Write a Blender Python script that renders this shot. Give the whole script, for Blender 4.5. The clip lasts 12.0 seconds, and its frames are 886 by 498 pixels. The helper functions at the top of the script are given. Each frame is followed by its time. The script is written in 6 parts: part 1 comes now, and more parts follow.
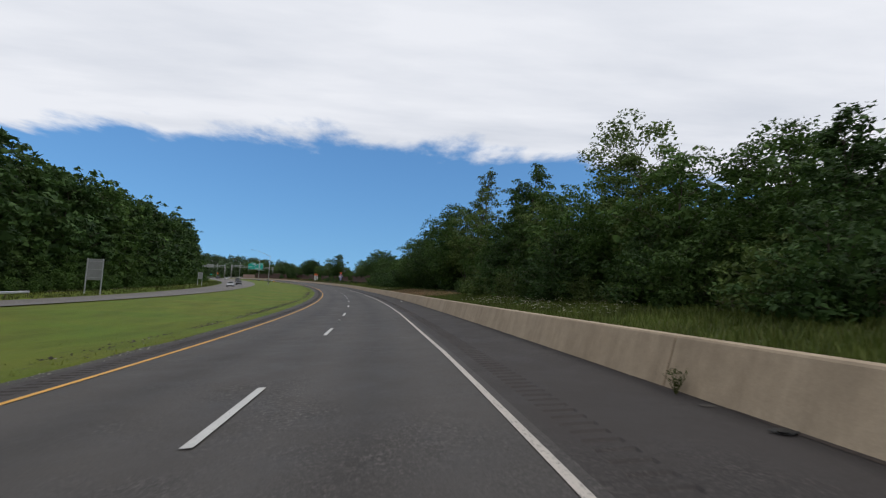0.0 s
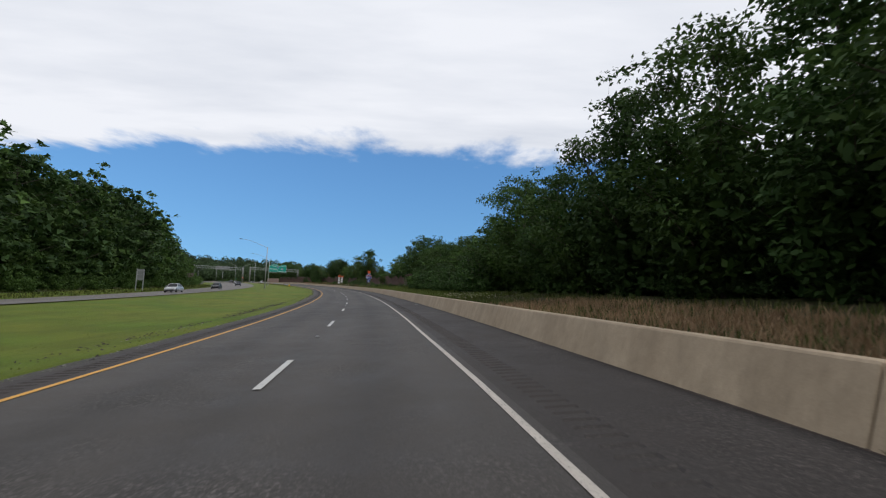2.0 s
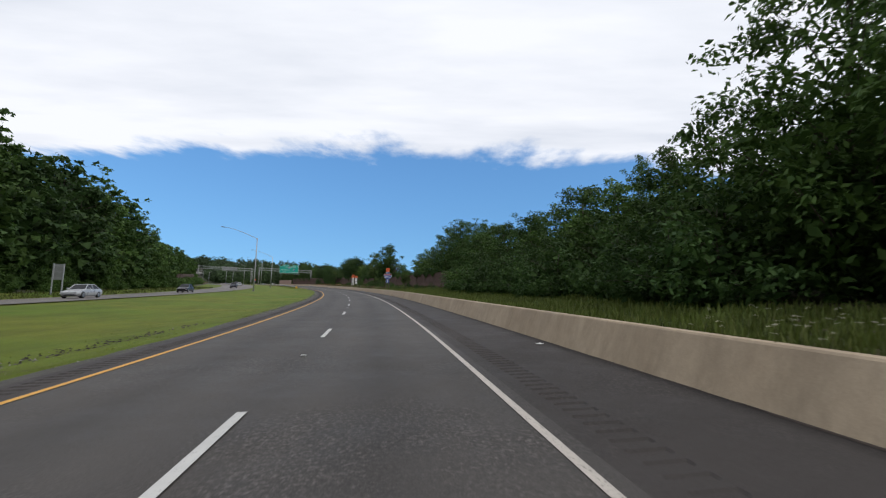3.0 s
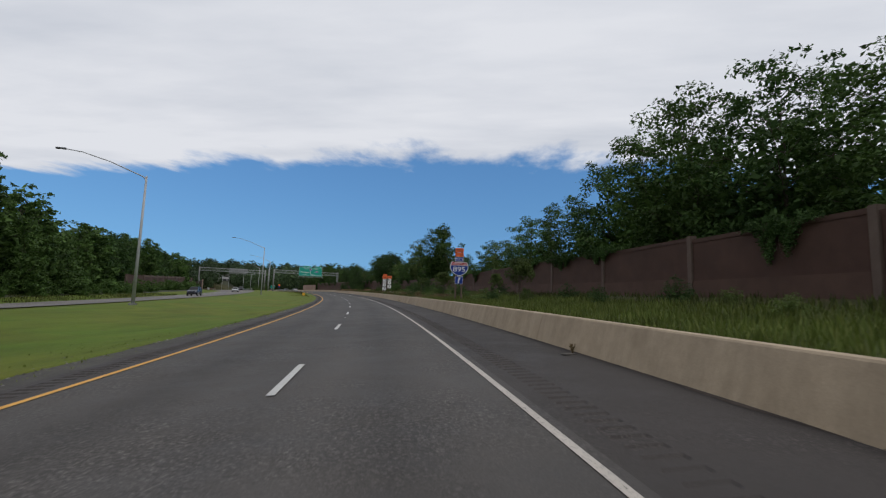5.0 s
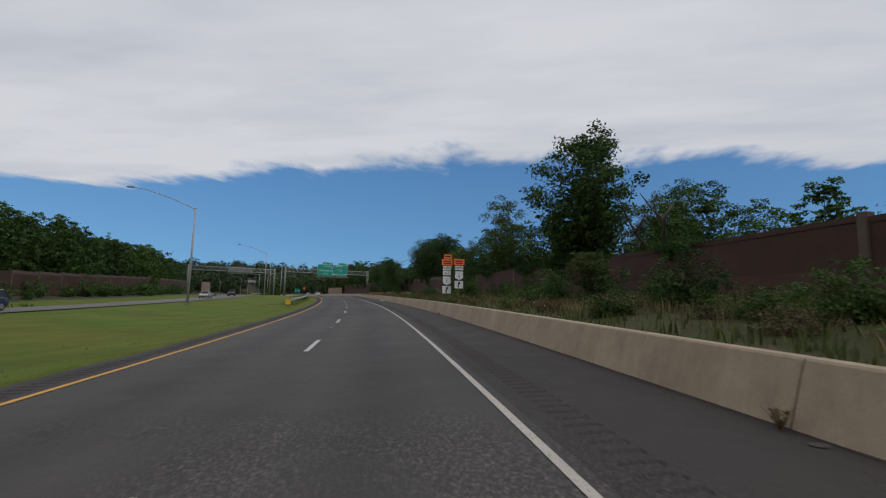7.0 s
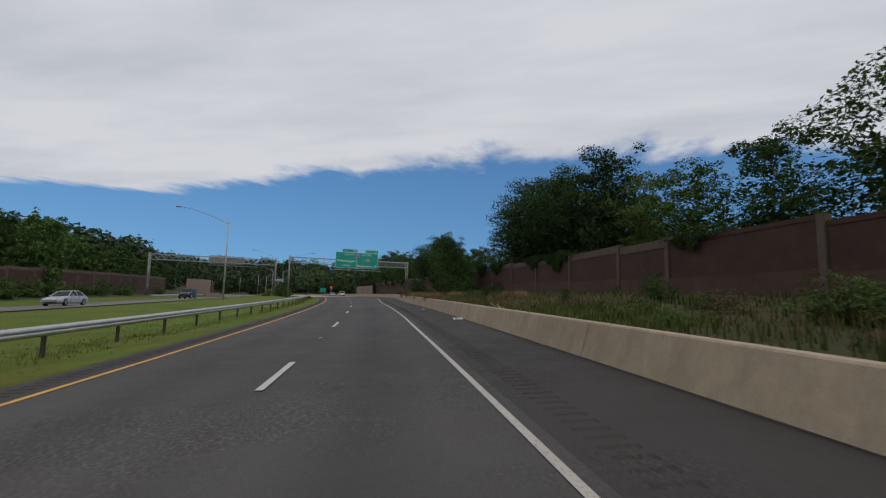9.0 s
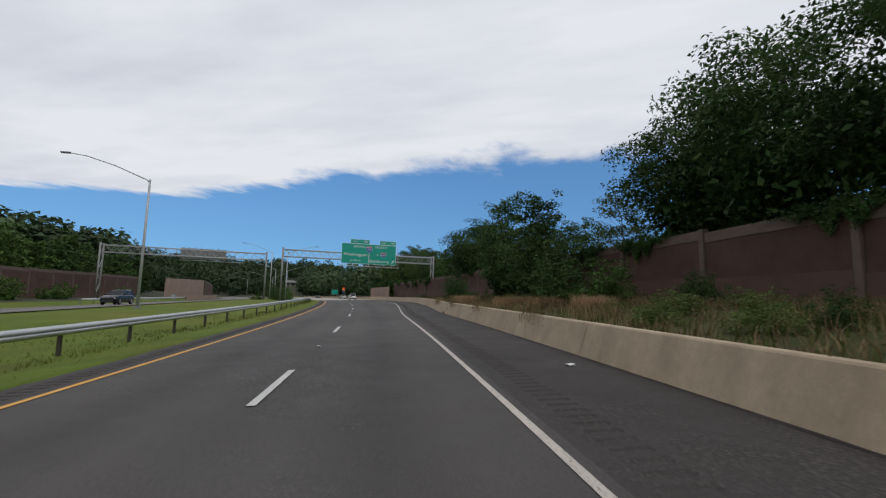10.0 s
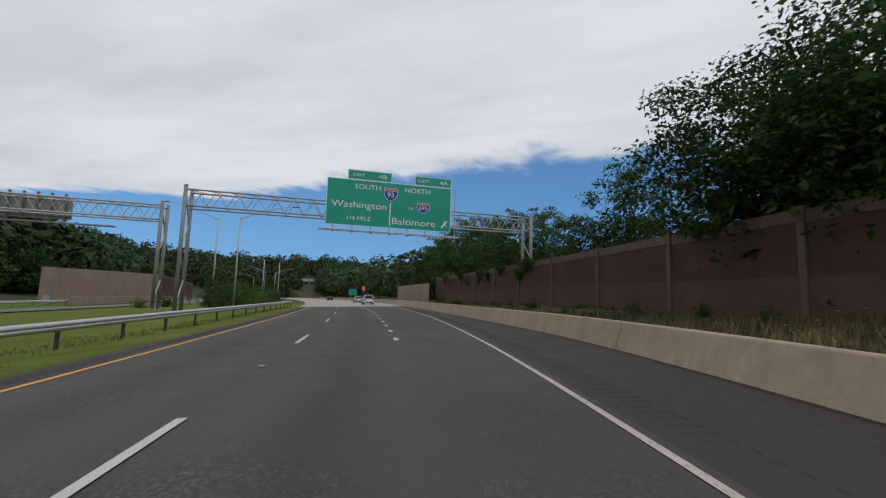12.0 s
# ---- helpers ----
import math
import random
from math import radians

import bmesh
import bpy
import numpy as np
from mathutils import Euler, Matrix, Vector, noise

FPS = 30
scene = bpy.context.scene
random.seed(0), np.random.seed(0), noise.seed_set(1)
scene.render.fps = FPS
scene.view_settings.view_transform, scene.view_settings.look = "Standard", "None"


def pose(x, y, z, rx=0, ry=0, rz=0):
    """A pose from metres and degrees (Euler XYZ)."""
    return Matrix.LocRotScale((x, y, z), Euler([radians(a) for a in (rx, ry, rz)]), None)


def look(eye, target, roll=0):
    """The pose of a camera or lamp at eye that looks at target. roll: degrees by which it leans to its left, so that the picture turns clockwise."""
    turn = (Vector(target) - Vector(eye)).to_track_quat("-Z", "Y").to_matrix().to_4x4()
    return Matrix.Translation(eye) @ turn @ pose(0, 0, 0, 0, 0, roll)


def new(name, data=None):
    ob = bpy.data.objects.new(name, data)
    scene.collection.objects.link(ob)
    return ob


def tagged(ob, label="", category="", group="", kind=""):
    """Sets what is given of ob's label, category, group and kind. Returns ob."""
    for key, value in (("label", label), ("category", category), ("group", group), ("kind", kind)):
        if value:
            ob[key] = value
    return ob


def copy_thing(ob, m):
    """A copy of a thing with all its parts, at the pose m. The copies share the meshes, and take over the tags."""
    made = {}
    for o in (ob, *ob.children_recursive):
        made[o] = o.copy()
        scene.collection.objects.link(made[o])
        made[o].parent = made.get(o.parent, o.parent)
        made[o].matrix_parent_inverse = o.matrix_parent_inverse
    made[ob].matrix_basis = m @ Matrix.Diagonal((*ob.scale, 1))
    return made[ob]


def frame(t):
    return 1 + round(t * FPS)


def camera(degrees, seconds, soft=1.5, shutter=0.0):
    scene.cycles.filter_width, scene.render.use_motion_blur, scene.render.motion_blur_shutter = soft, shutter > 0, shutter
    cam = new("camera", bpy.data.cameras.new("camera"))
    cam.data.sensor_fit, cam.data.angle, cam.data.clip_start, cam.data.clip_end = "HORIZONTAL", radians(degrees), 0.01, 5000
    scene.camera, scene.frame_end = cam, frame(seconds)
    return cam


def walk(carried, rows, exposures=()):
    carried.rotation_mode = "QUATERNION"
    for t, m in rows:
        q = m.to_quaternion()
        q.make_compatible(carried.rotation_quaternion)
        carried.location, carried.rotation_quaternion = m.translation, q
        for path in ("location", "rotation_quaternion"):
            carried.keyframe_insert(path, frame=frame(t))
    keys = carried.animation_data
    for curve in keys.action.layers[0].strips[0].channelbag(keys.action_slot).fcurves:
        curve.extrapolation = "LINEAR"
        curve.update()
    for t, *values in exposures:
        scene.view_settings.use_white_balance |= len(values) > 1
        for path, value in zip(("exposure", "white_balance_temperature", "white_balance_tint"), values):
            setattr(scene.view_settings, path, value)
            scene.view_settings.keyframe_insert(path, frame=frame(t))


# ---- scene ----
cam = camera(89.34, 12.0, 1.2, 0.045)

# seconds, eye, point looked at, lean
PATH = [
    (0.0, (2.051, 0.000, 1.760), (4.299, 19.788, 3.600), 2.25),
    (0.5, (1.826, 14.650, 1.666), (3.624, 34.482, 3.528), 2.10),
    (1.0, (1.191, 29.273, 1.635), (2.569, 49.135, 3.532), 2.01),
    (1.5, (0.165, 43.849, 1.666), (1.134, 63.731, 3.610), 2.00),
    (2.0, (-1.217, 58.350, 1.740), (-0.648, 78.242, 3.732), 2.00),
    (2.5, (-2.965, 72.747, 1.847), (-2.816, 92.641, 3.896), 1.98),
    (3.0, (-4.946, 87.033, 1.988), (-5.216, 106.926, 4.041), 1.90),
    (3.5, (-7.153, 101.226, 2.159), (-7.826, 121.105, 4.250), 1.89),
    (4.0, (-9.670, 115.292, 2.355), (-10.745, 135.147, 4.503), 1.91),
    (4.5, (-12.435, 129.219, 2.576), (-13.920, 149.042, 4.783), 1.92),
    (5.0, (-15.436, 142.991, 2.800), (-17.350, 162.771, 5.051), 1.87),
    (5.5, (-18.661, 156.589, 3.022), (-21.036, 176.318, 5.288), 1.72),
    (6.0, (-22.144, 170.023, 3.237), (-24.894, 189.706, 5.477), 1.52),
    (6.5, (-25.815, 183.358, 3.458), (-28.952, 202.987, 5.660), 1.35),
    (7.0, (-29.736, 196.520, 3.681), (-33.297, 216.063, 6.002), 1.42),
    (7.5, (-33.925, 209.498, 3.912), (-37.901, 228.966, 6.191), 1.46),
    (8.0, (-38.463, 222.275, 4.135), (-42.876, 241.651, 6.388), 1.44),
    (8.5, (-43.265, 234.877, 4.353), (-48.075, 254.160, 6.594), 1.39),
    (9.0, (-48.277, 247.317, 4.566), (-53.458, 266.503, 6.813), 1.33),
    (9.5, (-53.500, 259.588, 4.786), (-59.039, 278.671, 7.061), 1.33),
    (10.0, (-58.903, 271.698, 5.015), (-64.805, 290.665, 7.340), 1.42),
    (10.5, (-64.421, 283.682, 5.247), (-70.661, 302.537, 7.602), 1.49),
    (11.0, (-70.144, 295.498, 5.472), (-76.713, 314.243, 7.806), 1.49),
    (11.5, (-75.779, 307.319, 5.705), (-82.650, 325.957, 8.038), 1.59),
    (12.0, (-81.659, 319.007, 5.912), (-88.794, 337.548, 8.224), 1.74),
]
walk(cam, [(t, look(eye, aim, lean)) for t, eye, aim, lean in PATH], [(0, -0.03, 6200, 10), (1.5, 0.0, 6200, 10), (2.5, 0.1, 6200, 10), (3.0, 0.17, 6200, 10), (3.4, 0.15, 6200, 10), (4.8, -0.18, 6200, 10), (6.0, -0.26, 6200, 10), (7.0, -0.43, 6200, 10), (7.7, -0.48, 6200, 10), (9.3, -0.38, 6200, 10), (10.0, -0.14, 6200, 10), (11.0, -0.1, 6200, 10), (12.0, -0.26, 6200, 10)])

# curve of the lane line every 40 m: curvature, climb and cross slope
S_NODES = [-40, 0, 40, 80, 120, 160, 200, 240, 280, 320, 360, 400, 440, 480, 520, 560, 600]
CURVATURE = [0.002038, 0.002038, 0.001646, 0.001366, 0.001419, 0.001529, 0.001574, 0.001480, 0.001091, 0.001830, 0.001536, 0.001434, 0.001434, 0.001434, 0.001434, 0.001434, 0.001434]
GRADE = [-0.00780, -0.00850, 0.00348, 0.01023, 0.01581, 0.01564, 0.01640, 0.01584, 0.01806, 0.01670, 0.00783, 0.00275, 0.00210, 0.00164, 0.00132, 0.00113, 0.00104]
BANK = [0.0546, 0.0562, 0.0537, 0.0540, 0.0475, 0.0514, 0.0428, 0.0507, 0.0466, 0.0440, 0.0312, 0.0330, 0.0324, 0.0320, 0.0317, 0.0315, 0.0314]

# ---------------------------------------------------------------- world and sun
SUN_ELEV, SUN_AZ = radians(56), radians(-118)      # azimuth to the left of the first heading: behind and to the right
world = bpy.data.worlds.new("sky")
scene.world = world
world.use_nodes = True
wt = world.node_tree
wt.nodes.clear()


def wnode(kind, **props):
    n = wt.nodes.new(kind)
    for k, v in props.items():
        if k == "op":
            n.operation = v
        elif k == "data":
            n.data_type = v
        elif k == "blend":
            n.blend_type = v
    return n


def wmath(op, a, b=None, c=None, clamp=False):
    n = wnode("ShaderNodeMath", op=op)
    n.use_clamp = clamp
    for i, v in enumerate((a, b, c)):
        if v is None:
            continue
        if isinstance(v, (int, float)):
            n.inputs[i].default_value = v
        else:
            wt.links.new(v, n.inputs[i])
    return n.outputs[0]


sky = wt.nodes.new("ShaderNodeTexSky")
sky.sky_type = "NISHITA"
sky.sun_disc = False
sky.sun_elevation, sky.sun_rotation = SUN_ELEV, -SUN_AZ
sky.air_density, sky.dust_density, sky.ozone_density = 1.0, 0.15, 3.0
coord = wt.nodes.new("ShaderNodeTexCoord")
sep = wt.nodes.new("ShaderNodeSeparateXYZ")
wt.links.new(coord.outputs["Generated"], sep.inputs[0])
dz = wmath("MAXIMUM", sep.outputs[2], 0.02)
cu, cv = wmath("DIVIDE", sep.outputs[0], dz), wmath("DIVIDE", sep.outputs[1], dz)
deck = wt.nodes.new("ShaderNodeCombineXYZ")
wt.links.new(cu, deck.inputs[0])
wt.links.new(cv, deck.inputs[1])


def wnoise(scale, detail, rough, sx=1.0, sy=1.0, rz=0.0, off=0.0):
    m = wt.nodes.new("ShaderNodeMapping")
    m.inputs["Scale"].default_value = (sx, sy, 1)
    m.inputs["Rotation"].default_value = (0, 0, radians(rz))
    m.inputs["Location"].default_value = (off, off * 0.7, 0)
    wt.links.new(deck.outputs[0], m.inputs["Vector"])
    n = wt.nodes.new("ShaderNodeTexNoise")
    n.inputs["Scale"].default_value, n.inputs["Detail"].default_value, n.inputs["Roughness"].default_value = scale, detail, rough
    wt.links.new(m.outputs[0], n.inputs["Vector"])
    return n.outputs["Fac"]


# the cloud deck ends along a line across the view; ragged, with streaks
bow = wmath("SUBTRACT", wmath("MULTIPLY", wmath("ABSOLUTE", wmath("ADD", cu, 0.4)), 0.13), wmath("MULTIPLY", wmath("MAXIMUM", wmath("SUBTRACT", -3.6, cu), 0.0), 0.55))
edge = wmath("SUBTRACT", wmath("ADD", bow, 3.2), cv)
rag = wmath("MULTIPLY", wmath("SUBTRACT", wnoise(1.1, 6, 0.55, 1.6, 1.0, 20, 3.1), 0.5), 1.5)
rag2 = wmath("MULTIPLY", wmath("SUBTRACT", wnoise(3.0, 5, 0.6, 2.2, 0.8, 30, 7.7), 0.5), 0.30)
mask = wmath("DIVIDE", wmath("ADD", edge, wmath("ADD", rag, rag2)), 0.42, clamp=True)
soft_mask = wt.nodes.new("ShaderNodeMapRange")
soft_mask.interpolation_type = "SMOOTHSTEP"
wt.links.new(mask, soft_mask.inputs[0])
tone = wmath("ADD", wmath("MULTIPLY", wnoise(0.9, 6, 0.55, 0.55, 1.5, 25, 1.3), 0.65), wmath("MULTIPLY", wnoise(0.35, 4, 0.5, 1, 1, 0, 5.5), 0.35))
cloud_ramp = wt.nodes.new("ShaderNodeValToRGB")
cloud_ramp.color_ramp.elements[0].position, cloud_ramp.color_ramp.elements[0].color = 0.30, (0.60, 0.625, 0.68, 1)
cloud_ramp.color_ramp.elements[1].position, cloud_ramp.color_ramp.elements[1].color = 0.56, (0.875, 0.87, 0.885, 1)
wt.links.new(tone, cloud_ramp.inputs[0])
# the blue band under the deck: clear air, little haze
lift_z = wmath("ADD", wmath("MULTIPLY", sep.outputs[2], 0.5), 0.085)
air = wt.nodes.new("ShaderNodeCombineXYZ")
wt.links.new(sep.outputs[0], air.inputs[0])
wt.links.new(sep.outputs[1], air.inputs[1])
wt.links.new(lift_z, air.inputs[2])
wt.links.new(air.outputs[0], sky.inputs[0])
bg_sky, bg_cloud = wt.nodes.new("ShaderNodeBackground"), wt.nodes.new("ShaderNodeBackground")
bg_sky.inputs["Strength"].default_value = 0.126
bg_cloud.inputs["Strength"].default_value = 1.0
haze = wt.nodes.new("ShaderNodeMix")
haze.data_type, haze.blend_type = "RGBA", "MULTIPLY"
haze.inputs[0].default_value = 1.0
haze.inputs[7].default_value = (0.50, 0.72, 0.89, 1)
wt.links.new(sky.outputs[0], haze.inputs[6])
wt.links.new(haze.outputs[2], bg_sky.inputs["Color"])
wt.links.new(cloud_ramp.outputs[0], bg_cloud.inputs["Color"])
mixw, outw = wt.nodes.new("ShaderNodeMixShader"), wt.nodes.new("ShaderNodeOutputWorld")
wt.links.new(soft_mask.outputs[0], mixw.inputs[0])
wt.links.new(bg_sky.outputs[0], mixw.inputs[1])
wt.links.new(bg_cloud.outputs[0], mixw.inputs[2])
wt.links.new(mixw.outputs[0], outw.inputs[0])

sun = new("sun", bpy.data.lights.new("sun", "SUN"))
sun.data.energy, sun.data.angle, sun.data.color = 0.9, radians(14), (1.0, 0.95, 0.87)
sun.matrix_world = look((0, 0, 0), (math.sin(SUN_AZ) * math.cos(SUN_ELEV), -math.cos(SUN_AZ) * math.cos(SUN_ELEV), -math.sin(SUN_ELEV)))


# ---------------------------------------------------------------- materials
class Mat:
    """A node material built up step by step."""

    def __init__(self, name, rough=0.8, metal=0.0, spec=0.5):
        self.m = bpy.data.materials.new(name)
        self.m.use_nodes = True
        self.t = self.m.node_tree
        self.b = self.t.nodes["Principled BSDF"]
        self.b.inputs["Roughness"].default_value = rough
        self.b.inputs["Metallic"].default_value = metal
        self.b.inputs["Specular IOR Level"].default_value = spec
        self.co = self.t.nodes.new("ShaderNodeTexCoord").outputs["Object"]
        self.geo = None

    def world_space(self):
        self.co = self.t.nodes.new("ShaderNodeNewGeometry").outputs["Position"]
        return self

    def link(self, a, b):
        self.t.links.new(a, b)

    def noise(self, scale, detail=4, rough=0.55, stretch=(1, 1, 1)):
        mp = self.t.nodes.new("ShaderNodeMapping")
        mp.inputs["Scale"].default_value = stretch
        self.link(self.co, mp.inputs["Vector"])
        n = self.t.nodes.new("ShaderNodeTexNoise")
        n.inputs["Scale"].default_value, n.inputs["Detail"].default_value, n.inputs["Roughness"].default_value = scale, detail, rough
        self.link(mp.outputs[0], n.inputs["Vector"])
        return n.outputs["Fac"]

    def ramp(self, fac, *stops):
        r = self.t.nodes.new("ShaderNodeValToRGB")
        el = r.color_ramp.elements
        while len(el) < len(stops):
            el.new(0.5)
        for e, (p, c) in zip(el, stops):
            e.position, e.color = p, (*c, 1)
        self.link(fac, r.inputs[0])
        return r.outputs[0]

    def grey(self, fac, *stops):
        return self.ramp(fac, *[(p, (v, v, v)) for p, v in stops])

    def mix(self, fac, a, b, blend="MIX"):
        n = self.t.nodes.new("ShaderNodeMix")
        n.data_type, n.blend_type = "RGBA", blend
        for sock, v in ((n.inputs[0], fac), (n.inputs[6], a), (n.inputs[7], b)):
            if isinstance(v, (int, float)):
                sock.default_value = v
            elif isinstance(v, tuple):
                sock.default_value = (*v, 1)
            else:
                self.link(v, sock)
        return n.outputs[2]

    def rand(self, island=False):
        if island:
            return self.t.nodes.new("ShaderNodeNewGeometry").outputs["Random Per Island"]
        return self.t.nodes.new("ShaderNodeObjectInfo").outputs["Random"]

    def color(self, c):
        if isinstance(c, tuple):
            self.b.inputs["Base Color"].default_value = (*c, 1)
        else:
            self.link(c, self.b.inputs["Base Color"])
        return self

    def roughness(self, fac, a, b):
        self.link(self.grey(fac, (0.3, a), (0.7, b)), self.b.inputs["Roughness"])
        return self

    def bump(self, fac, strength=0.3, dist=0.01):
        n = self.t.nodes.new("ShaderNodeBump")
        n.inputs["Strength"].default_value, n.inputs["Distance"].default_value = strength, dist
        self.link(fac, n.inputs["Height"])
        self.link(n.outputs[0], self.b.inputs["Normal"])
        return self


def mottled(name, dark, light, scale, fine, rough=0.8, metal=0.0, bump=0.2, dist=0.005, stretch=(1, 1, 1), space=False, spec=0.5):
    """Two scales of variation, with fine relief."""
    k = Mat(name, rough, metal, spec)
    if space:
        k.world_space()
    big, small = k.noise(scale, 5, 0.6, stretch), k.noise(fine, 4, 0.6, stretch)
    c = k.ramp(big, (0.3, dark), (0.7, light))
    c = k.mix(0.35, c, k.grey(small, (0.3, 0.35), (0.7, 1.0)), "MULTIPLY")
    k.color(c).roughness(small, max(0, rough - 0.1), min(1, rough + 0.1))
    if bump:
        k.bump(small, bump, dist)
    return k.m


def asphalt_mat(name, base, warm=0.0, tracks=False):
    k = Mat(name, 0.85, 0, 0.35).world_space()
    big, mid, grain = k.noise(0.09, 5, 0.6), k.noise(0.8, 5, 0.65), k.noise(55, 3, 0.7)
    lo, hi = base * 0.82, base * 1.2
    c = k.ramp(big, (0.3, (lo * (1.08 + warm), lo, lo * 0.91)), (0.7, (hi * (1.08 + warm), hi, hi * 0.92)))
    c = k.mix(0.4, c, k.grey(mid, (0.3, 0.6), (0.72, 1.15)), "MULTIPLY")
    c = k.mix(0.5, c, k.grey(grain, (0.32, 0.25), (0.6, 1.0), (0.75, 1.9)), "MULTIPLY")
    chips, ravel = k.noise(20, 2, 0.8), k.noise(0.22, 4, 0.7)
    rough = k.mix(k.grey(ravel, (0.46, 0.0), (0.60, 1.0)), (1.0, 1.0, 1.0), k.grey(chips, (0.40, 0.55), (0.55, 1.0), (0.68, 2.3)))
    c = k.mix(0.8, c, rough, "MULTIPLY")
    if tracks:
        uvn = k.t.nodes.new("ShaderNodeUVMap")
        uvn.uv_map = "across"
        sp = k.t.nodes.new("ShaderNodeSeparateXYZ")
        k.link(uvn.outputs[0], sp.inputs[0])
        wob = k.t.nodes.new("ShaderNodeMath")
        wob.operation = "MULTIPLY_ADD"
        k.link(k.noise(0.25, 3), wob.inputs[0])
        wob.inputs[1].default_value = 0.5
        k.link(sp.outputs[0], wob.inputs[2])
        # oil-darkened middle of each lane, paler wheel tracks beside it
        mr = k.t.nodes.new("ShaderNodeMapRange")
        mr.inputs[1].default_value, mr.inputs[2].default_value = -3.9, 4.4
        k.link(wob.outputs[0], mr.inputs[0])
        lane = k.grey(mr.outputs[0], *[((o + 3.9) / 8.3, v) for o, v in ((-3.9, 1.0), (-2.7, 1.1), (-1.7, 0.74), (-0.7, 1.1), (0.2, 0.92), (1.1, 1.12), (2.1, 0.72), (3.1, 1.1), (4.2, 0.95))])
        c = k.mix(0.75, c, lane, "MULTIPLY")
    k.color(c).roughness(mid, 0.7, 0.95).bump(grain, 0.5, 0.006)
    return k.m


def grass_mat(name, dry, fresh, dirt, amount):
    k = Mat(name, 0.9, 0, 0.2).world_space()
    big, mid, fine = k.noise(0.12, 5, 0.6), k.noise(1.3, 6, 0.7), k.noise(14, 5, 0.75)
    c = k.ramp(big, (0.32, dry), (0.66, fresh))
    c = k.mix(0.6, c, k.grey(fine, (0.25, 0.35), (0.7, 1.25)), "MULTIPLY")
    c = k.mix(k.grey(mid, (amount, 0.0), (amount + 0.08, 1.0)), c, dirt)
    streak = k.noise(0.55, 5, 0.65, (1.5, 0.4, 1))
    c = k.mix(0.55, c, k.grey(streak, (0.34, 0.55), (0.62, 1.12)), "MULTIPLY")
    k.color(c).bump(fine, 0.9, 0.05)
    return k.m


def leaf_mat(name, a, b, c3):
    """Foliage whose clumps vary one by one."""
    k = Mat(name, 0.65, 0, 0.2)
    r = k.rand(True)
    col = k.ramp(r, (0.0, a), (0.5, b), (1.0, c3))
    big = k.noise(0.45, 3, 0.5)
    col = k.mix(0.7, col, k.grey(big, (0.32, 0.45), (0.68, 1.3)), "MULTIPLY")
    tone = k.grey(k.rand(), (0.0, 0.72), (1.0, 1.18))
    col = k.mix(1.0, col, tone, "MULTIPLY")
    k.color(col)
    tr = k.t.nodes.new("ShaderNodeBsdfTranslucent")
    k.link(col, tr.inputs["Color"])
    mx = k.t.nodes.new("ShaderNodeMixShader")
    mx.inputs[0].default_value = 0.28
    k.link(k.b.outputs[0], mx.inputs[1])
    k.link(tr.outputs[0], mx.inputs[2])
    k.link(mx.outputs[0], k.t.nodes["Material Output"].inputs["Surface"])
    return k.m


def concrete_mat(name, dark, light, streak=0.5):
    k = Mat(name, 0.88, 0, 0.3).world_space()
    big, mid, fine = k.noise(0.35, 5, 0.6), k.noise(3.0, 6, 0.7), k.noise(40, 4, 0.7)
    run = k.noise(1.4, 5, 0.7, (1, 1, 0.12))
    c = k.ramp(big, (0.3, dark), (0.7, light))
    c = k.mix(streak, c, k.grey(run, (0.3, 0.55), (0.6, 1.08)), "MULTIPLY")
    c = k.mix(0.35, c, k.grey(mid, (0.28, 0.5), (0.7, 1.1)), "MULTIPLY")
    c = k.mix(0.25, c, k.grey(fine, (0.3, 0.4), (0.7, 1.2)), "MULTIPLY")
    k.color(c).bump(fine, 0.35, 0.004)
    return k.m


def plain(name, col, rough=0.5, metal=0.0, wear=0.25, scale=6.0):
    k = Mat(name, rough, metal)
    n = k.noise(scale, 6, 0.65)
    f = k.noise(scale * 9, 4, 0.6)
    c = k.mix(wear, col, k.grey(n, (0.3, 0.45), (0.7, 1.15)), "MULTIPLY")
    c = k.mix(wear * 0.7, c, k.grey(f, (0.3, 0.5), (0.7, 1.1)), "MULTIPLY")
    k.color(c).roughness(n, max(0.02, rough - 0.08), min(1, rough + 0.12))
    return k.m


def paint_line_mat(name, col, worn):
    """Road paint, worn through to the asphalt in specks."""
    k = Mat(name, 0.7, 0, 0.4).world_space()
    grain, mid = k.noise(26, 5, 0.75), k.noise(1.6, 4, 0.6)
    c = k.mix(0.35, col, k.grey(mid, (0.3, 0.6), (0.7, 1.05)), "MULTIPLY")
    c = k.mix(k.grey(grain, (worn - 0.05, 1.0), (worn + 0.05, 0.0)), c, (0.07, 0.068, 0.066))
    k.color(c).bump(grain, 0.3, 0.003)
    return k.m


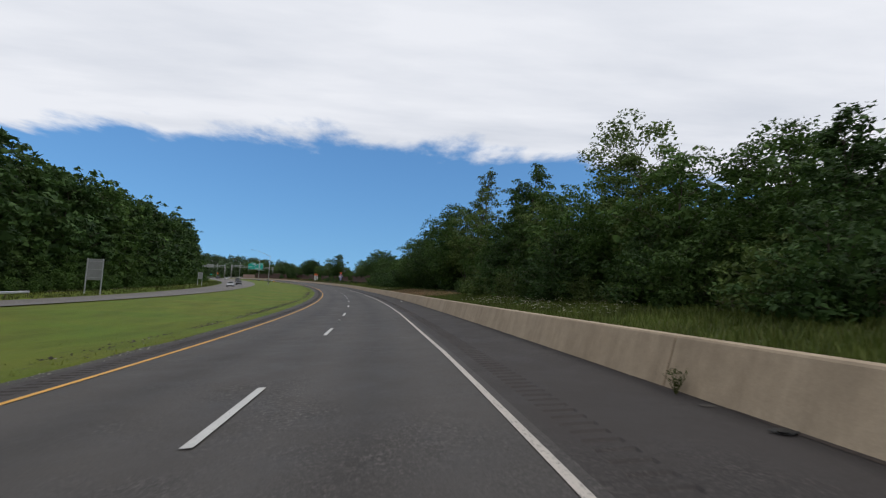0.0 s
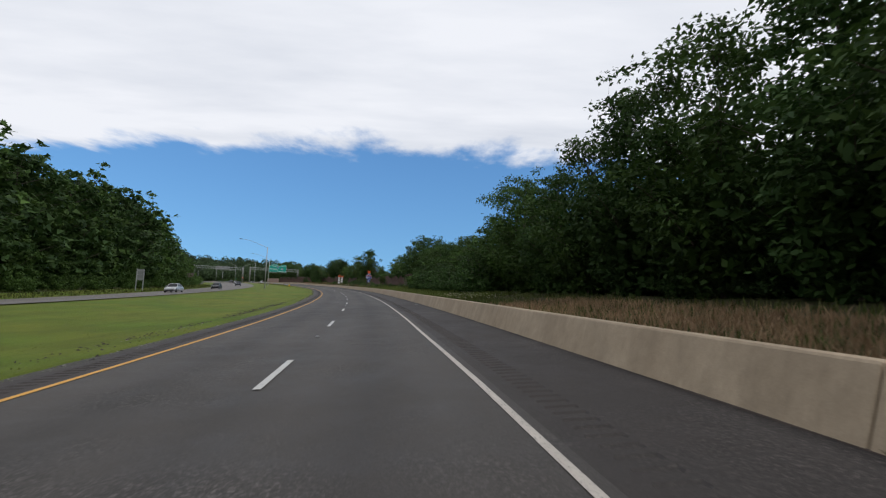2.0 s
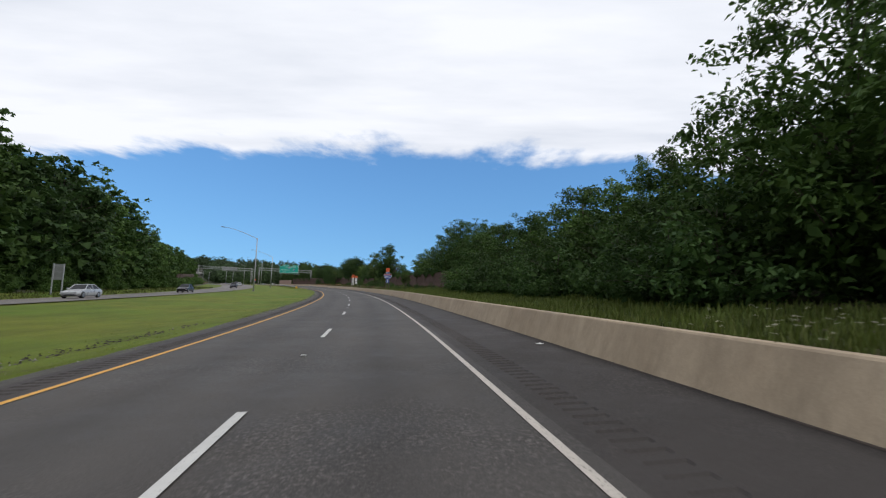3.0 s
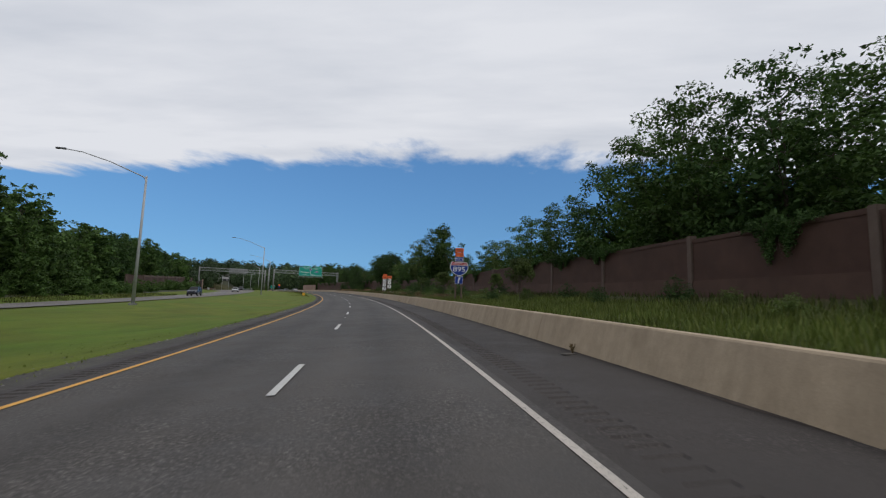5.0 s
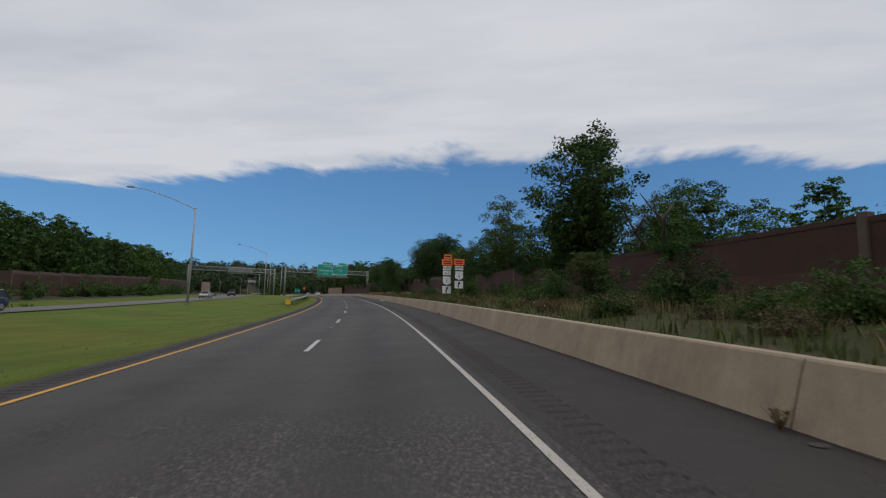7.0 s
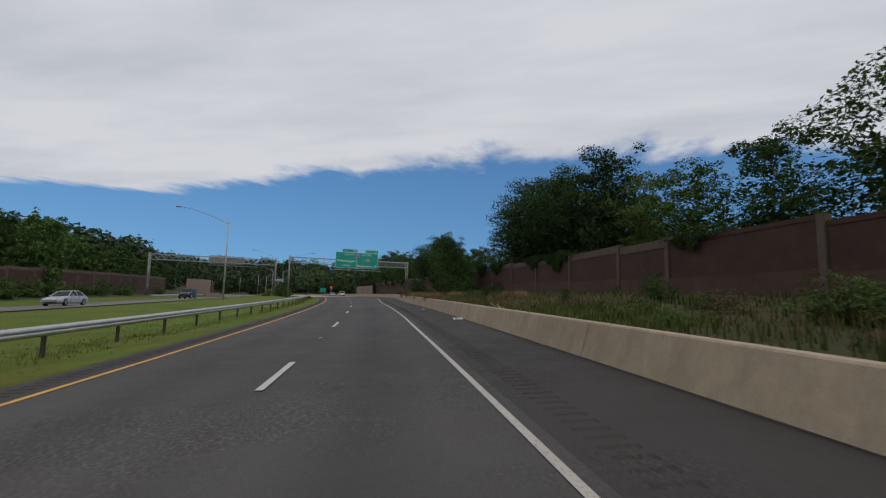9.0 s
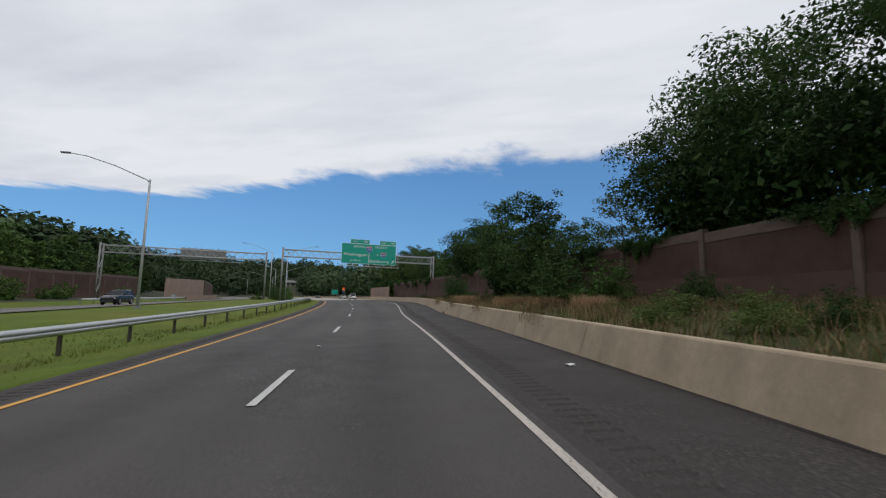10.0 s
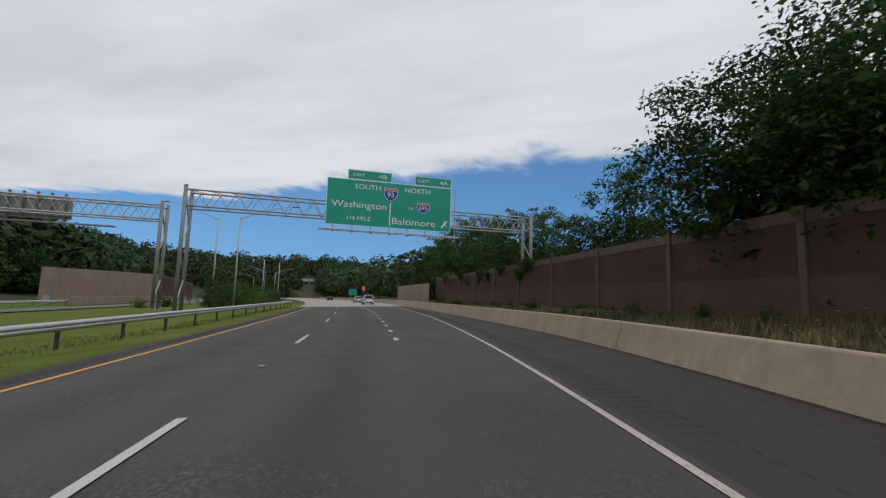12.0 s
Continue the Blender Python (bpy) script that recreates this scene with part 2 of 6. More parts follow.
M_ASPHALT = asphalt_mat("asphalt", 0.073, 0.03, True)
M_SHOULDER = asphalt_mat("shoulder_asphalt", 0.045, 0.09)
M_OPPOSITE = asphalt_mat("grey_asphalt", 0.17, 0.02)
M_DECK = concrete_mat("deck_concrete", (0.34, 0.31, 0.27), (0.45, 0.42, 0.37), 0.2)
M_WHITE_LINE = paint_line_mat("white_road_paint", (0.54, 0.53, 0.50), 0.36)
M_EDGE_LINE = paint_line_mat("worn_edge_paint", (0.50, 0.455, 0.40), 0.40)
M_YELLOW_LINE = paint_line_mat("yellow_road_paint", (0.62, 0.33, 0.06), 0.36)
M_BARRIER = concrete_mat("barrier_concrete", (0.395, 0.308, 0.212), (0.49, 0.392, 0.278), 0.45)
M_GROUND = grass_mat("grass_ground", (0.150, 0.160, 0.023), (0.100, 0.160, 0.017), (0.090, 0.090, 0.030), 0.63)
M_ROUGH = grass_mat("rough_bank", (0.085, 0.072, 0.032), (0.055, 0.068, 0.020), (0.10, 0.075, 0.045), 0.55)
M_BANK = grass_mat("green_bank", (0.088, 0.092, 0.026), (0.070, 0.100, 0.020), (0.080, 0.066, 0.034), 0.60)
M_FLOOR = mottled("woodland_floor", (0.030, 0.034, 0.016), (0.060, 0.066, 0.028), 0.5, 8, 0.95, bump=0.8, dist=0.05, space=True)
M_VERGE = mottled("gravel_verge", (0.045, 0.042, 0.036), (0.09, 0.083, 0.07), 0.9, 22, 0.95, bump=0.8, dist=0.03, space=True)
M_GRIT = mottled("washed_grit", (0.030, 0.022, 0.018), (0.075, 0.056, 0.044), 1.5, 30, 0.95, bump=0.8, dist=0.01, space=True)
M_WALL = mottled("brown_noise_wall", (0.060, 0.030, 0.021), (0.090, 0.046, 0.033), 0.8, 30, 0.92, bump=0.7, dist=0.02)
M_PLINTH = mottled("brown_plinth_wall", (0.080, 0.043, 0.031), (0.115, 0.064, 0.047), 0.8, 30, 0.92, bump=0.7, dist=0.02)
M_POST = mottled("wall_post_concrete", (0.105, 0.073, 0.058), (0.15, 0.108, 0.086), 1.2, 30, 0.9)
M_PALEWALL = concrete_mat("tan_wall_concrete", (0.30, 0.21, 0.165), (0.36, 0.26, 0.21), 0.3)
M_BARK = mottled("bark", (0.06, 0.048, 0.036), (0.13, 0.105, 0.08), 2.0, 18, 0.95, bump=0.9, dist=0.03, stretch=(1, 1, 0.2))
M_LEAF = leaf_mat("broad_leaf", (0.040, 0.080, 0.018), (0.068, 0.125, 0.026), (0.10, 0.165, 0.040))
M_LEAF_DARK = leaf_mat("dark_leaf", (0.030, 0.064, 0.017), (0.050, 0.098, 0.024), (0.075, 0.130, 0.035))
M_LEAF_DRY = leaf_mat("dry_brush_leaf", (0.075, 0.062, 0.026), (0.125, 0.088, 0.042), (0.16, 0.13, 0.07))
M_LEAF_LIGHT = leaf_mat("light_leaf", (0.070, 0.105, 0.026), (0.105, 0.155, 0.038), (0.15, 0.20, 0.058))
M_STEEL = plain("galvanised_steel", (0.42, 0.43, 0.44), 0.5, 0.3, 0.3, 3.0)
M_STEEL_DULL = plain("weathered_steel", (0.27, 0.27, 0.26), 0.6, 0.3, 0.45, 2.0)


# ---------------------------------------------------------------- the road's line
S_GRID = np.arange(-60, 601, 2.0)


def road_line():
    k, g, b = (np.interp(S_GRID, S_NODES, v) for v in (CURVATURE, GRADE, BANK))
    zero = 30
    th, z, x, y = (np.zeros(len(S_GRID)) for _ in range(4))
    th[1:] = np.cumsum(k[1:] + k[:-1])
    z[1:] = np.cumsum(g[1:] + g[:-1])
    th -= th[zero]
    mid = (th[1:] + th[:-1]) / 2
    x[1:], y[1:] = np.cumsum(-np.sin(mid) * 2), np.cumsum(np.cos(mid) * 2)
    return x - x[zero], y - y[zero], z - z[zero], th, b


LINE = road_line()


def line_at(s):
    """x, y, z, heading and bank of the lane line, straight on past its ends."""
    s = np.asarray(s, float)
    c = np.clip(s, S_GRID[0], S_GRID[-1])
    x, y, z, th, b = (np.interp(c, S_GRID, v) for v in LINE)
    over = s - c
    return x - np.sin(th) * over, y + np.cos(th) * over, z, th, b


# the land across the road, beside the banked roadway: offset from the lane line, height over it
LAND_O = [-480, -260, -140, -80, -60, -48, -41, -37, -34, -22, -19, -16, -12, -9, -7, -5.6]
LAND_Z = [26, 20, 9, 3.5, 1.2, -0.2, -0.75, -0.95, -0.95, -0.30, -0.22, -0.12, -0.40, -0.50, -0.42, -0.30]
RIGHT_O = [7.4, 8.5, 10, 13, 17, 22, 35, 60, 140, 400, 900]
RIGHT_Z = [0.95, 1.05, 1.2, 1.55, 2.0, 2.6, 3.6, 5, 9, 16, 24]


def widen(s):
    """How far the right edge swings out where the exit lane begins."""
    return np.interp(s, [0, 308, 313, 318, 323, 329, 335, 339.4, 345.4, 355, 366, 380, 700], [0, 0, 0.10, 0.37, 0.75, 1.19, 1.66, 2.02, 2.46, 3.0, 3.5, 3.7, 3.7])


def barrier_o(s):
    return 6.69 + np.interp(s, [0, 310, 314, 318, 323, 329, 334, 338, 342, 346, 350, 360, 372, 400, 420, 700], [0, 0, 0.08, 0.38, 0.88, 1.32, 1.75, 2.2, 2.6, 2.9, 3.05, 3.0, 2.9, 3.1, 4.0, 5.6])


def land(s, o):
    """Height of the land at s along and o across, over z = 0."""
    s, o = np.broadcast_arrays(np.asarray(s, float), np.asarray(o, float))
    x, y, z, th, b = line_at(s)
    shift = barrier_o(s) - 6.69
    left = np.interp(o, LAND_O, LAND_Z)
    fade = np.clip((-o - 5.6) / 4, 0, 1)
    left = left * fade + (b * o - 0.03) * (1 - fade)
    hill = 18 * np.clip((s - 630) / 80, 0, 1) + 3 * np.clip((s - 440) / 130, 0, 1) * np.clip((-o - 70) / 70, 0, 1)
    right = np.interp(o - shift, RIGHT_O, RIGHT_Z) * np.clip(1 - (s - 300) / 300, 0.6, 1)
    return z + hill + np.where(o < -5.6, left, np.where(o > 7.2 + shift, right, b * o - 0.12))


def place(s, o, dz=0.0):
    """World point over the banked roadway."""
    x, y, z, th, b = line_at(s)
    return np.stack([x + o * np.cos(th), y + o * np.sin(th), z + b * o + dz], -1)


def spot(s, o, dz=0.0):
    """World point on the land."""
    x, y, z, th, b = line_at(s)
    return Vector((float(x + o * np.cos(th)), float(y + o * np.sin(th)), float(land(s, o)) + dz))


def heading(s):
    return math.degrees(float(line_at(s)[3]))


def at_spot(s, o, dz=0.0, turn=0.0, scale=1.0):
    v = spot(s, o, dz)
    return pose(v.x, v.y, v.z, 0, 0, heading(s) + turn) @ Matrix.Scale(scale, 4)


# ---------------------------------------------------------------- mesh helpers
def mesh_of(name, verts, faces, material, smooth=False):
    me = bpy.data.meshes.new(name)
    me.from_pydata([tuple(v) for v in verts], [], [tuple(f) for f in faces])
    me.materials.append(material)
    if smooth:
        me.polygons.foreach_set("use_smooth", [True] * len(me.polygons))
    me.update()
    return me


def part(name, bm, material, parent=None, label="", smooth=False):
    """Links a bmesh or a mesh as one object under a thing or a part."""
    if isinstance(bm, bpy.types.Mesh):
        me = bm
    else:
        me = bpy.data.meshes.new(name)
        bm.to_mesh(me)
        bm.free()
        me.materials.append(material)
        if smooth:
            me.polygons.foreach_set("use_smooth", [True] * len(me.polygons))
    ob = new(name, me)
    if parent is not None:
        ob.parent = parent
    if label:
        ob["label"] = label
    return ob


def thing(name, m, label, category, group=""):
    ob = new(name)
    ob.empty_display_size = 0.3
    ob.matrix_basis = m
    return tagged(ob, label, category, group)


def box(bm, x0, x1, y0, y1, z0, z1, bevel=0.0, m=None):
    r = bmesh.ops.create_cube(bm, size=1)
    vs = r["verts"]
    for v in vs:
        v.co = Vector(((x0 + x1) / 2 + v.co.x * (x1 - x0), (y0 + y1) / 2 + v.co.y * (y1 - y0), (z0 + z1) / 2 + v.co.z * (z1 - z0)))
    if bevel:
        es = list({e for v in vs for e in v.link_edges})
        out = bmesh.ops.bevel(bm, geom=es, offset=bevel, segments=2, affect="EDGES")
        vs = list({v for f in out["faces"] for v in f.verts} | {v for v in vs if v.is_valid})
    if m is not None:
        bmesh.ops.transform(bm, matrix=m, verts=[v for v in vs if v.is_valid])
    return bm


def tube(bm, pts, radii, sides=8, caps=True):
    """A tube along points, with a radius at each."""
    rings = []
    n = len(pts)
    for i, p in enumerate(pts):
        d = (Vector(pts[min(i + 1, n - 1)]) - Vector(pts[max(i - 1, 0)])).normalized()
        q = d.to_track_quat("Z", "Y")
        r = radii[i] if isinstance(radii, (list, tuple)) else radii
        rings.append([bm.verts.new(Vector(p) + q @ Vector((r * math.cos(a), r * math.sin(a), 0))) for a in [2 * math.pi * k / sides for k in range(sides)]])
    for a, b in zip(rings, rings[1:]):
        for k in range(sides):
            bm.faces.new((a[k], a[(k + 1) % sides], b[(k + 1) % sides], b[k]))
    if caps:
        bm.faces.new(rings[0][::-1])
        bm.faces.new(rings[-1])
    return bm


def strip(name, s_list, rails, material, smooth=False):
    """A sheet along the road: at each s a row of points (o, dz over the banked roadway)."""
    verts, faces = [], []
    n = None
    for s in s_list:
        row = rails(s)
        n = len(row)
        for o, h in row:
            verts.append(place(s, o, h))
    for i in range(len(s_list) - 1):
        for j in range(n - 1):
            a = i * n + j
            faces.append((a, a + 1, a + n + 1, a + n))
    me = mesh_of(name, verts, faces, material, smooth)
    uv = me.uv_layers.new(name="across")
    flat = np.array([(o, s) for s in s_list for o, h in rails(s)], float)
    idx = np.zeros(len(me.loops), dtype=np.int32)
    me.loops.foreach_get("vertex_index", idx)
    uv.data.foreach_set("uv", flat[idx].ravel())
    return me


def structure(name, me, label, parent=None):
    ob = new(name, me)
    tagged(ob, label, "", "", "structure")
    if parent is not None:
        ob.parent = parent
    return ob


def land_strip(name, s_list, o_list, material, dz):
    """A strip laid on the land; without offsets, the ragged verge of the left edge."""
    verts, n = [], 3 if o_list in (None, "grass") else len(o_list)
    for s in s_list:
        if o_list == "grass":
            reach = float(np.interp(s, [-5, 105, 125, 176, 215, 700], [0.5, 0.5, 0.0, 0.0, 1.0, 1.0]))
            inner = -5.7 + reach * (0.72 + 0.26 * noise.noise((s * 0.3, 4, 0)) + 0.16 * noise.noise((s * 1.1, 5, 0)))
            for k, o in enumerate((-6.3, inner - 0.12, inner)):
                v = spot(s, o, dz)
                if k:
                    v.z = float(place(s, o, 0.012 if k == 1 else -0.05)[2])
                verts.append(v)
            continue
        row = o_list or [-5.75 - 0.45 * noise.noise((s * 0.22, 7, 0)) - 0.2 * noise.noise((s * 0.9, 9, 0)), -5.4, -4.85]
        for k, o in enumerate(row):
            v = spot(s, o, dz)
            if o_list is None and k != 0:
                v.z = float(place(s, o, -0.035)[2])
            verts.append(v)
    faces = [(i * n + j, i * n + j + 1, (i + 1) * n + j + 1, (i + 1) * n + j) for i in range(len(s_list) - 1) for j in range(n - 1)]
    return mesh_of(name, verts, faces, material)


# ---------------------------------------------------------------- ground, road, barrier
def build_ground():
    ss = np.concatenate([np.arange(-1400, -60, 120.0), np.arange(-60, 600, 4.0), np.arange(600, 3600, 150.0)])
    oo = np.array(sorted(set(LAND_O + [-1200, -900] + [-5.6, -5.05, -4.0, 0, 4, 6.0] + RIGHT_O + [7.2, 11, 12, 14, 15, 16, 18, 20, 26, 44, -28, -52, -70, -110, -200, -370, 2500])))
    S, O = np.meshgrid(ss, oo, indexing="ij")
    O = O + np.where(O >= 6.0, barrier_o(S) - 6.69, 0)
    x, y, z, th, b = line_at(S)
    # land far to the left keeps clear of the curve's centre
    Z = land(S, O)
    Z = np.where((O > -5.3) & (O < 7.3 + barrier_o(S) - 6.69), z + b * O - 0.15, Z)
    rough = np.array([noise.noise((a * 0.35, c * 0.5, 0)) for a, c in zip(S.ravel(), O.ravel())]).reshape(S.shape)
    Z = Z + np.where((O < -6) & ((O > -21) | (O < -35)), 0.08, 0) * rough + np.where(O > 9 + barrier_o(S) - 6.69, 0.15, 0) * rough
    Z = np.where((O <= -22) & (O >= -34), Z - 0.05, Z)
    V = np.stack([x + O * np.cos(th), y + O * np.sin(th), Z], -1).reshape(-1, 3)
    n = len(oo)
    faces = [(i * n + j, i * n + j + 1, (i + 1) * n + j + 1, (i + 1) * n + j) for i in range(len(ss) - 1) for j in range(n - 1)]
    me = mesh_of("ground", V, faces, M_GROUND, True)
    # woodland floor off the mown grass
    me.materials.append(M_FLOOR)
    me.materials.append(M_ROUGH)
    me.materials.append(M_BANK)
    cut = barrier_o(S) - 6.69
    wild = ((O < -43) | (S > 430)) & (O < -6) | (O > 16.5 + cut) | (S > 640)
    wild = np.where(wild, 1, np.where(O > 6.5 + cut, np.where((O < 13 + cut) & ((S < 50) | (S > 92) & (S < 192)), 3, 2), 0))[:-1, :-1].ravel()
    me.polygons.foreach_set("material_index", wild.astype(np.int32))
    me.update()
    return structure("ground", me, "mown green grass and rough verge along the motorway")


ground = build_ground()
S_ROAD = list(np.arange(-60, 600.1, 2.0))
road = structure("road", strip("road", [s for s in S_ROAD if s <= 398], lambda s: [(-3.95, 0), (-1.8, 0.012), (0, 0), (1.9, 0.01), (3.9 + float(widen(s)), 0)], M_ASPHALT), "two-lane dark grey asphalt carriageway curving left")
RUMBLE_R, RUMBLE_L = (4.2, 4.68), (-4.62, -4.16)


def grooved(name, s0, s1, o0, o1, shift, material):
    """A band of milled grooves across the edge strip."""
    verts, faces = [], []
    rows = []
    s = s0
    while s < s1:
        rows += [(s, 0.0), (s + 0.045, -0.022), (s + 0.135, -0.022), (s + 0.18, 0.0)]
        s += 0.305
    rows.append((s, 0.0))
    for s, h in rows:
        w = float(shift(s))
        verts += [place(s, o0 + w, 0.0), place(s, o0 + w + 0.03, h), place(s, o1 + w - 0.03, h), place(s, o1 + w, 0.0)]
    for i in range(len(rows) - 1):
        for k in range(3):
            a = i * 4 + k
            faces.append((a, a + 1, a + 5, a + 4))
    return mesh_of(name, verts, faces, material)


S_EDGE = [s for s in S_ROAD if s <= 398]
shoulder = structure("pavement_right", strip("shoulder", S_EDGE, lambda s: [(3.9 + float(widen(s)), 0.0), (RUMBLE_R[0] + float(widen(s)), 0.0)], M_SHOULDER), "dark asphalt hard shoulder beside the barrier")
structure("pavement_outer", strip("shoulder_outer", S_EDGE, lambda s: [(RUMBLE_R[1] + float(widen(s)), 0.0), (min(5.7 + float(widen(s)) * 0.97, float(barrier_o(s)) - 0.3), -0.004), (float(barrier_o(s)) + 0.15, 0)], M_SHOULDER), "dark asphalt outer shoulder along the barrier foot")
structure("rumble_strip", grooved("rumble_strip", -10, 396, *RUMBLE_R, widen, M_SHOULDER), "milled rumble grooves in the right shoulder")
edge_left = structure("pavement_left", strip("edge_left", S_ROAD, lambda s: [(RUMBLE_L[1], 0), (-3.95, 0)], M_SHOULDER), "narrow asphalt edge strip with rumble grooves")
structure("pavement_left_edge", strip("edge_left_outer", list(np.arange(-20, 400, 0.7)), lambda s: [(-5.12 - 0.22 * noise.noise((s * 0.5, 0, 0)), -0.07), (-4.92 - 0.16 * noise.noise((s * 0.8, 3, 0)), -0.012), (RUMBLE_L[0], 0)], M_SHOULDER), "crumbling outer edge of the asphalt")
structure("rumble_strip_left", grooved("rumble_strip_left", -10, 396, *RUMBLE_L, lambda s: 0.0, M_SHOULDER), "milled rumble grooves in the left edge strip")
structure("verge", land_strip("verge", list(np.arange(-20, 400, 0.7)), None, M_VERGE, 0.02), "gravelly bare strip between asphalt and grass")
structure("verge_grass", land_strip("verge_grass", list(np.arange(-20, 400, 0.7)), "grass", M_GROUND, 0.05), "grass grown over the gravel at the asphalt edge")
bridge_deck = structure("road_deck", strip("deck", [s for s in S_ROAD if s >= 398], lambda s: [(-5.4, 0), (0, 0.005), (float(barrier_o(s)) + 0.15, 0)], M_DECK), "pale concrete bridge deck beyond the asphalt")


opposite = structure("road_opposite", land_strip("road_opposite", S_ROAD, [-34, -31, -28, -25, -22], M_OPPOSITE, 0.03), "grey asphalt carriageway for oncoming traffic")


def line_piece(name, s0, s1, o, width, material, parent, step=4.0, offset=None, lift=0.014):
    n = max(1, int(math.ceil((s1 - s0) / step)))
    rows = [s0 + (s1 - s0) * i / n for i in range(n + 1)]
    add = offset or (lambda s: 0.0)
    me = strip(name, rows, lambda s: [(o - width / 2 + float(add(s)), lift), (o + width / 2 + float(add(s)), lift)], material)
    return part(name, me, material, parent)


DASH_FIRST, DASH_STEP, DASH_LONG = 5.226, 12.19, 3.05
for i in range(-3, 22):
    line_piece("lane_dash", DASH_FIRST + DASH_STEP * i, DASH_FIRST + DASH_STEP * i + DASH_LONG, 0.0, 0.14, M_WHITE_LINE, road, 1.1, lift=0.02)
DASH_LATE = 274.551
for i in range(0, 11):
    line_piece("lane_dash", DASH_LATE + DASH_STEP * i, DASH_LATE + DASH_STEP * i + DASH_LONG, 0.0, 0.14, M_WHITE_LINE, road, 1.1, lift=0.02)
for i in range(18):
    line_piece("dotted_dash", 348.0 + 3.66 * i, 348.0 + 3.66 * i + 0.92, 3.35, 0.16, M_WHITE_LINE, road, 1.0, lift=0.02)


def edge_sway(s):
    """The painted edge line wanders a little from the lane's true edge."""
    return float(widen(s)) + float(np.interp(s, [0, 12, 17, 24, 30, 66, 74, 94, 104, 250, 262, 273, 281], [0, 0, -0.05, -0.05, 0, 0, -0.07, -0.05, 0, 0, -0.05, -0.07, 0]))


line_piece("edge_line", -60, 398, 3.69, 0.115, M_EDGE_LINE, shoulder, 2.0, edge_sway, 0.012)
line_piece("edge_line", -60, 398, -3.79, 0.14, M_YELLOW_LINE, edge_left, 2.0, lift=0.012)
line_piece("edge_line", 398, 600, 3.69, 0.115, M_EDGE_LINE, bridge_deck, 4.0, widen, 0.012)

# barrier: cast sections with narrow joints
BARRIER_PROFILE = [(-0.055, -0.05), (-0.045, 0.0), (0.05, 0.32), (0.19, 0.80), (0.215, 0.83), (0.40, 0.83), (0.42, 0.81), (0.42, 0.3)]
barrier = thing("concrete_barrier", pose(0, 0, 0), "weathered tan concrete safety barrier along the shoulder", "barrier")
JOINTS = [-61.9 + 13.78 * k for k in range(16)] + [157.7, 172.9, 188.0, 203.9, 222.6] + [236.2 + 13.5 * k for k in range(14)]
for b0, b1 in zip(JOINTS, JOINTS[1:]):
    rows = [b0 + 0.012, b0 + 0.03] + list(np.arange(b0 + 1.5, b1 - 0.4, 1.5)) + [b1 - 0.03, b1 - 0.012]
    verts, faces, n = [], [], len(BARRIER_PROFILE)
    for k, s in enumerate(rows):
        inset = 0.012 if k in (0, len(rows) - 1) else 0
        low = float(np.interp(s, [180, 205], [1.0, 0.965]))
        for o, h in [(o_, h_ * low) for o_, h_ in BARRIER_PROFILE]:
            verts.append(place(s, float(barrier_o(s)) + o + inset, h - (inset if h > 0.5 else 0)))
    for i in range(len(rows) - 1):
        for j in range(n - 1):
            a = i * n + j
            faces.append((a, a + n, a + n + 1, a + 1))
    faces.append(tuple(range(n)))
    faces.append(tuple((len(rows) - 1) * n + j for j in range(n))[::-1])
    part("barrier_section", mesh_of("barrier_section", verts, faces, M_BARRIER), M_BARRIER, barrier)


# grit washed against the barrier's foot, with a ragged edge
GRIT_S = list(np.arange(-8, 396, 0.8))
structure("grit_strip", strip("grit_strip", GRIT_S, lambda s: [(float(barrier_o(s)) - 0.07 - 0.09 * max(0.0, noise.noise((s * 0.35, 2, 0))) - 0.05 * noise.noise((s * 1.7, 6, 0)), 0.004), (float(barrier_o(s)) - 0.03, 0.02)], M_GRIT), "dark reddish grit along the foot of the barrier")


# ---------------------------------------------------------------- noise walls
def wall_o(s):
    return 16.6 + np.interp(s, [300, 360, 404], [0, 0.2, -0.5])


def wall_top(s):
    return np.interp(s, [147, 185, 204, 228, 262, 280, 325, 404], [4.75, 4.75, 4.5, 4.34, 4.5, 4.8, 5.08, 5.0])


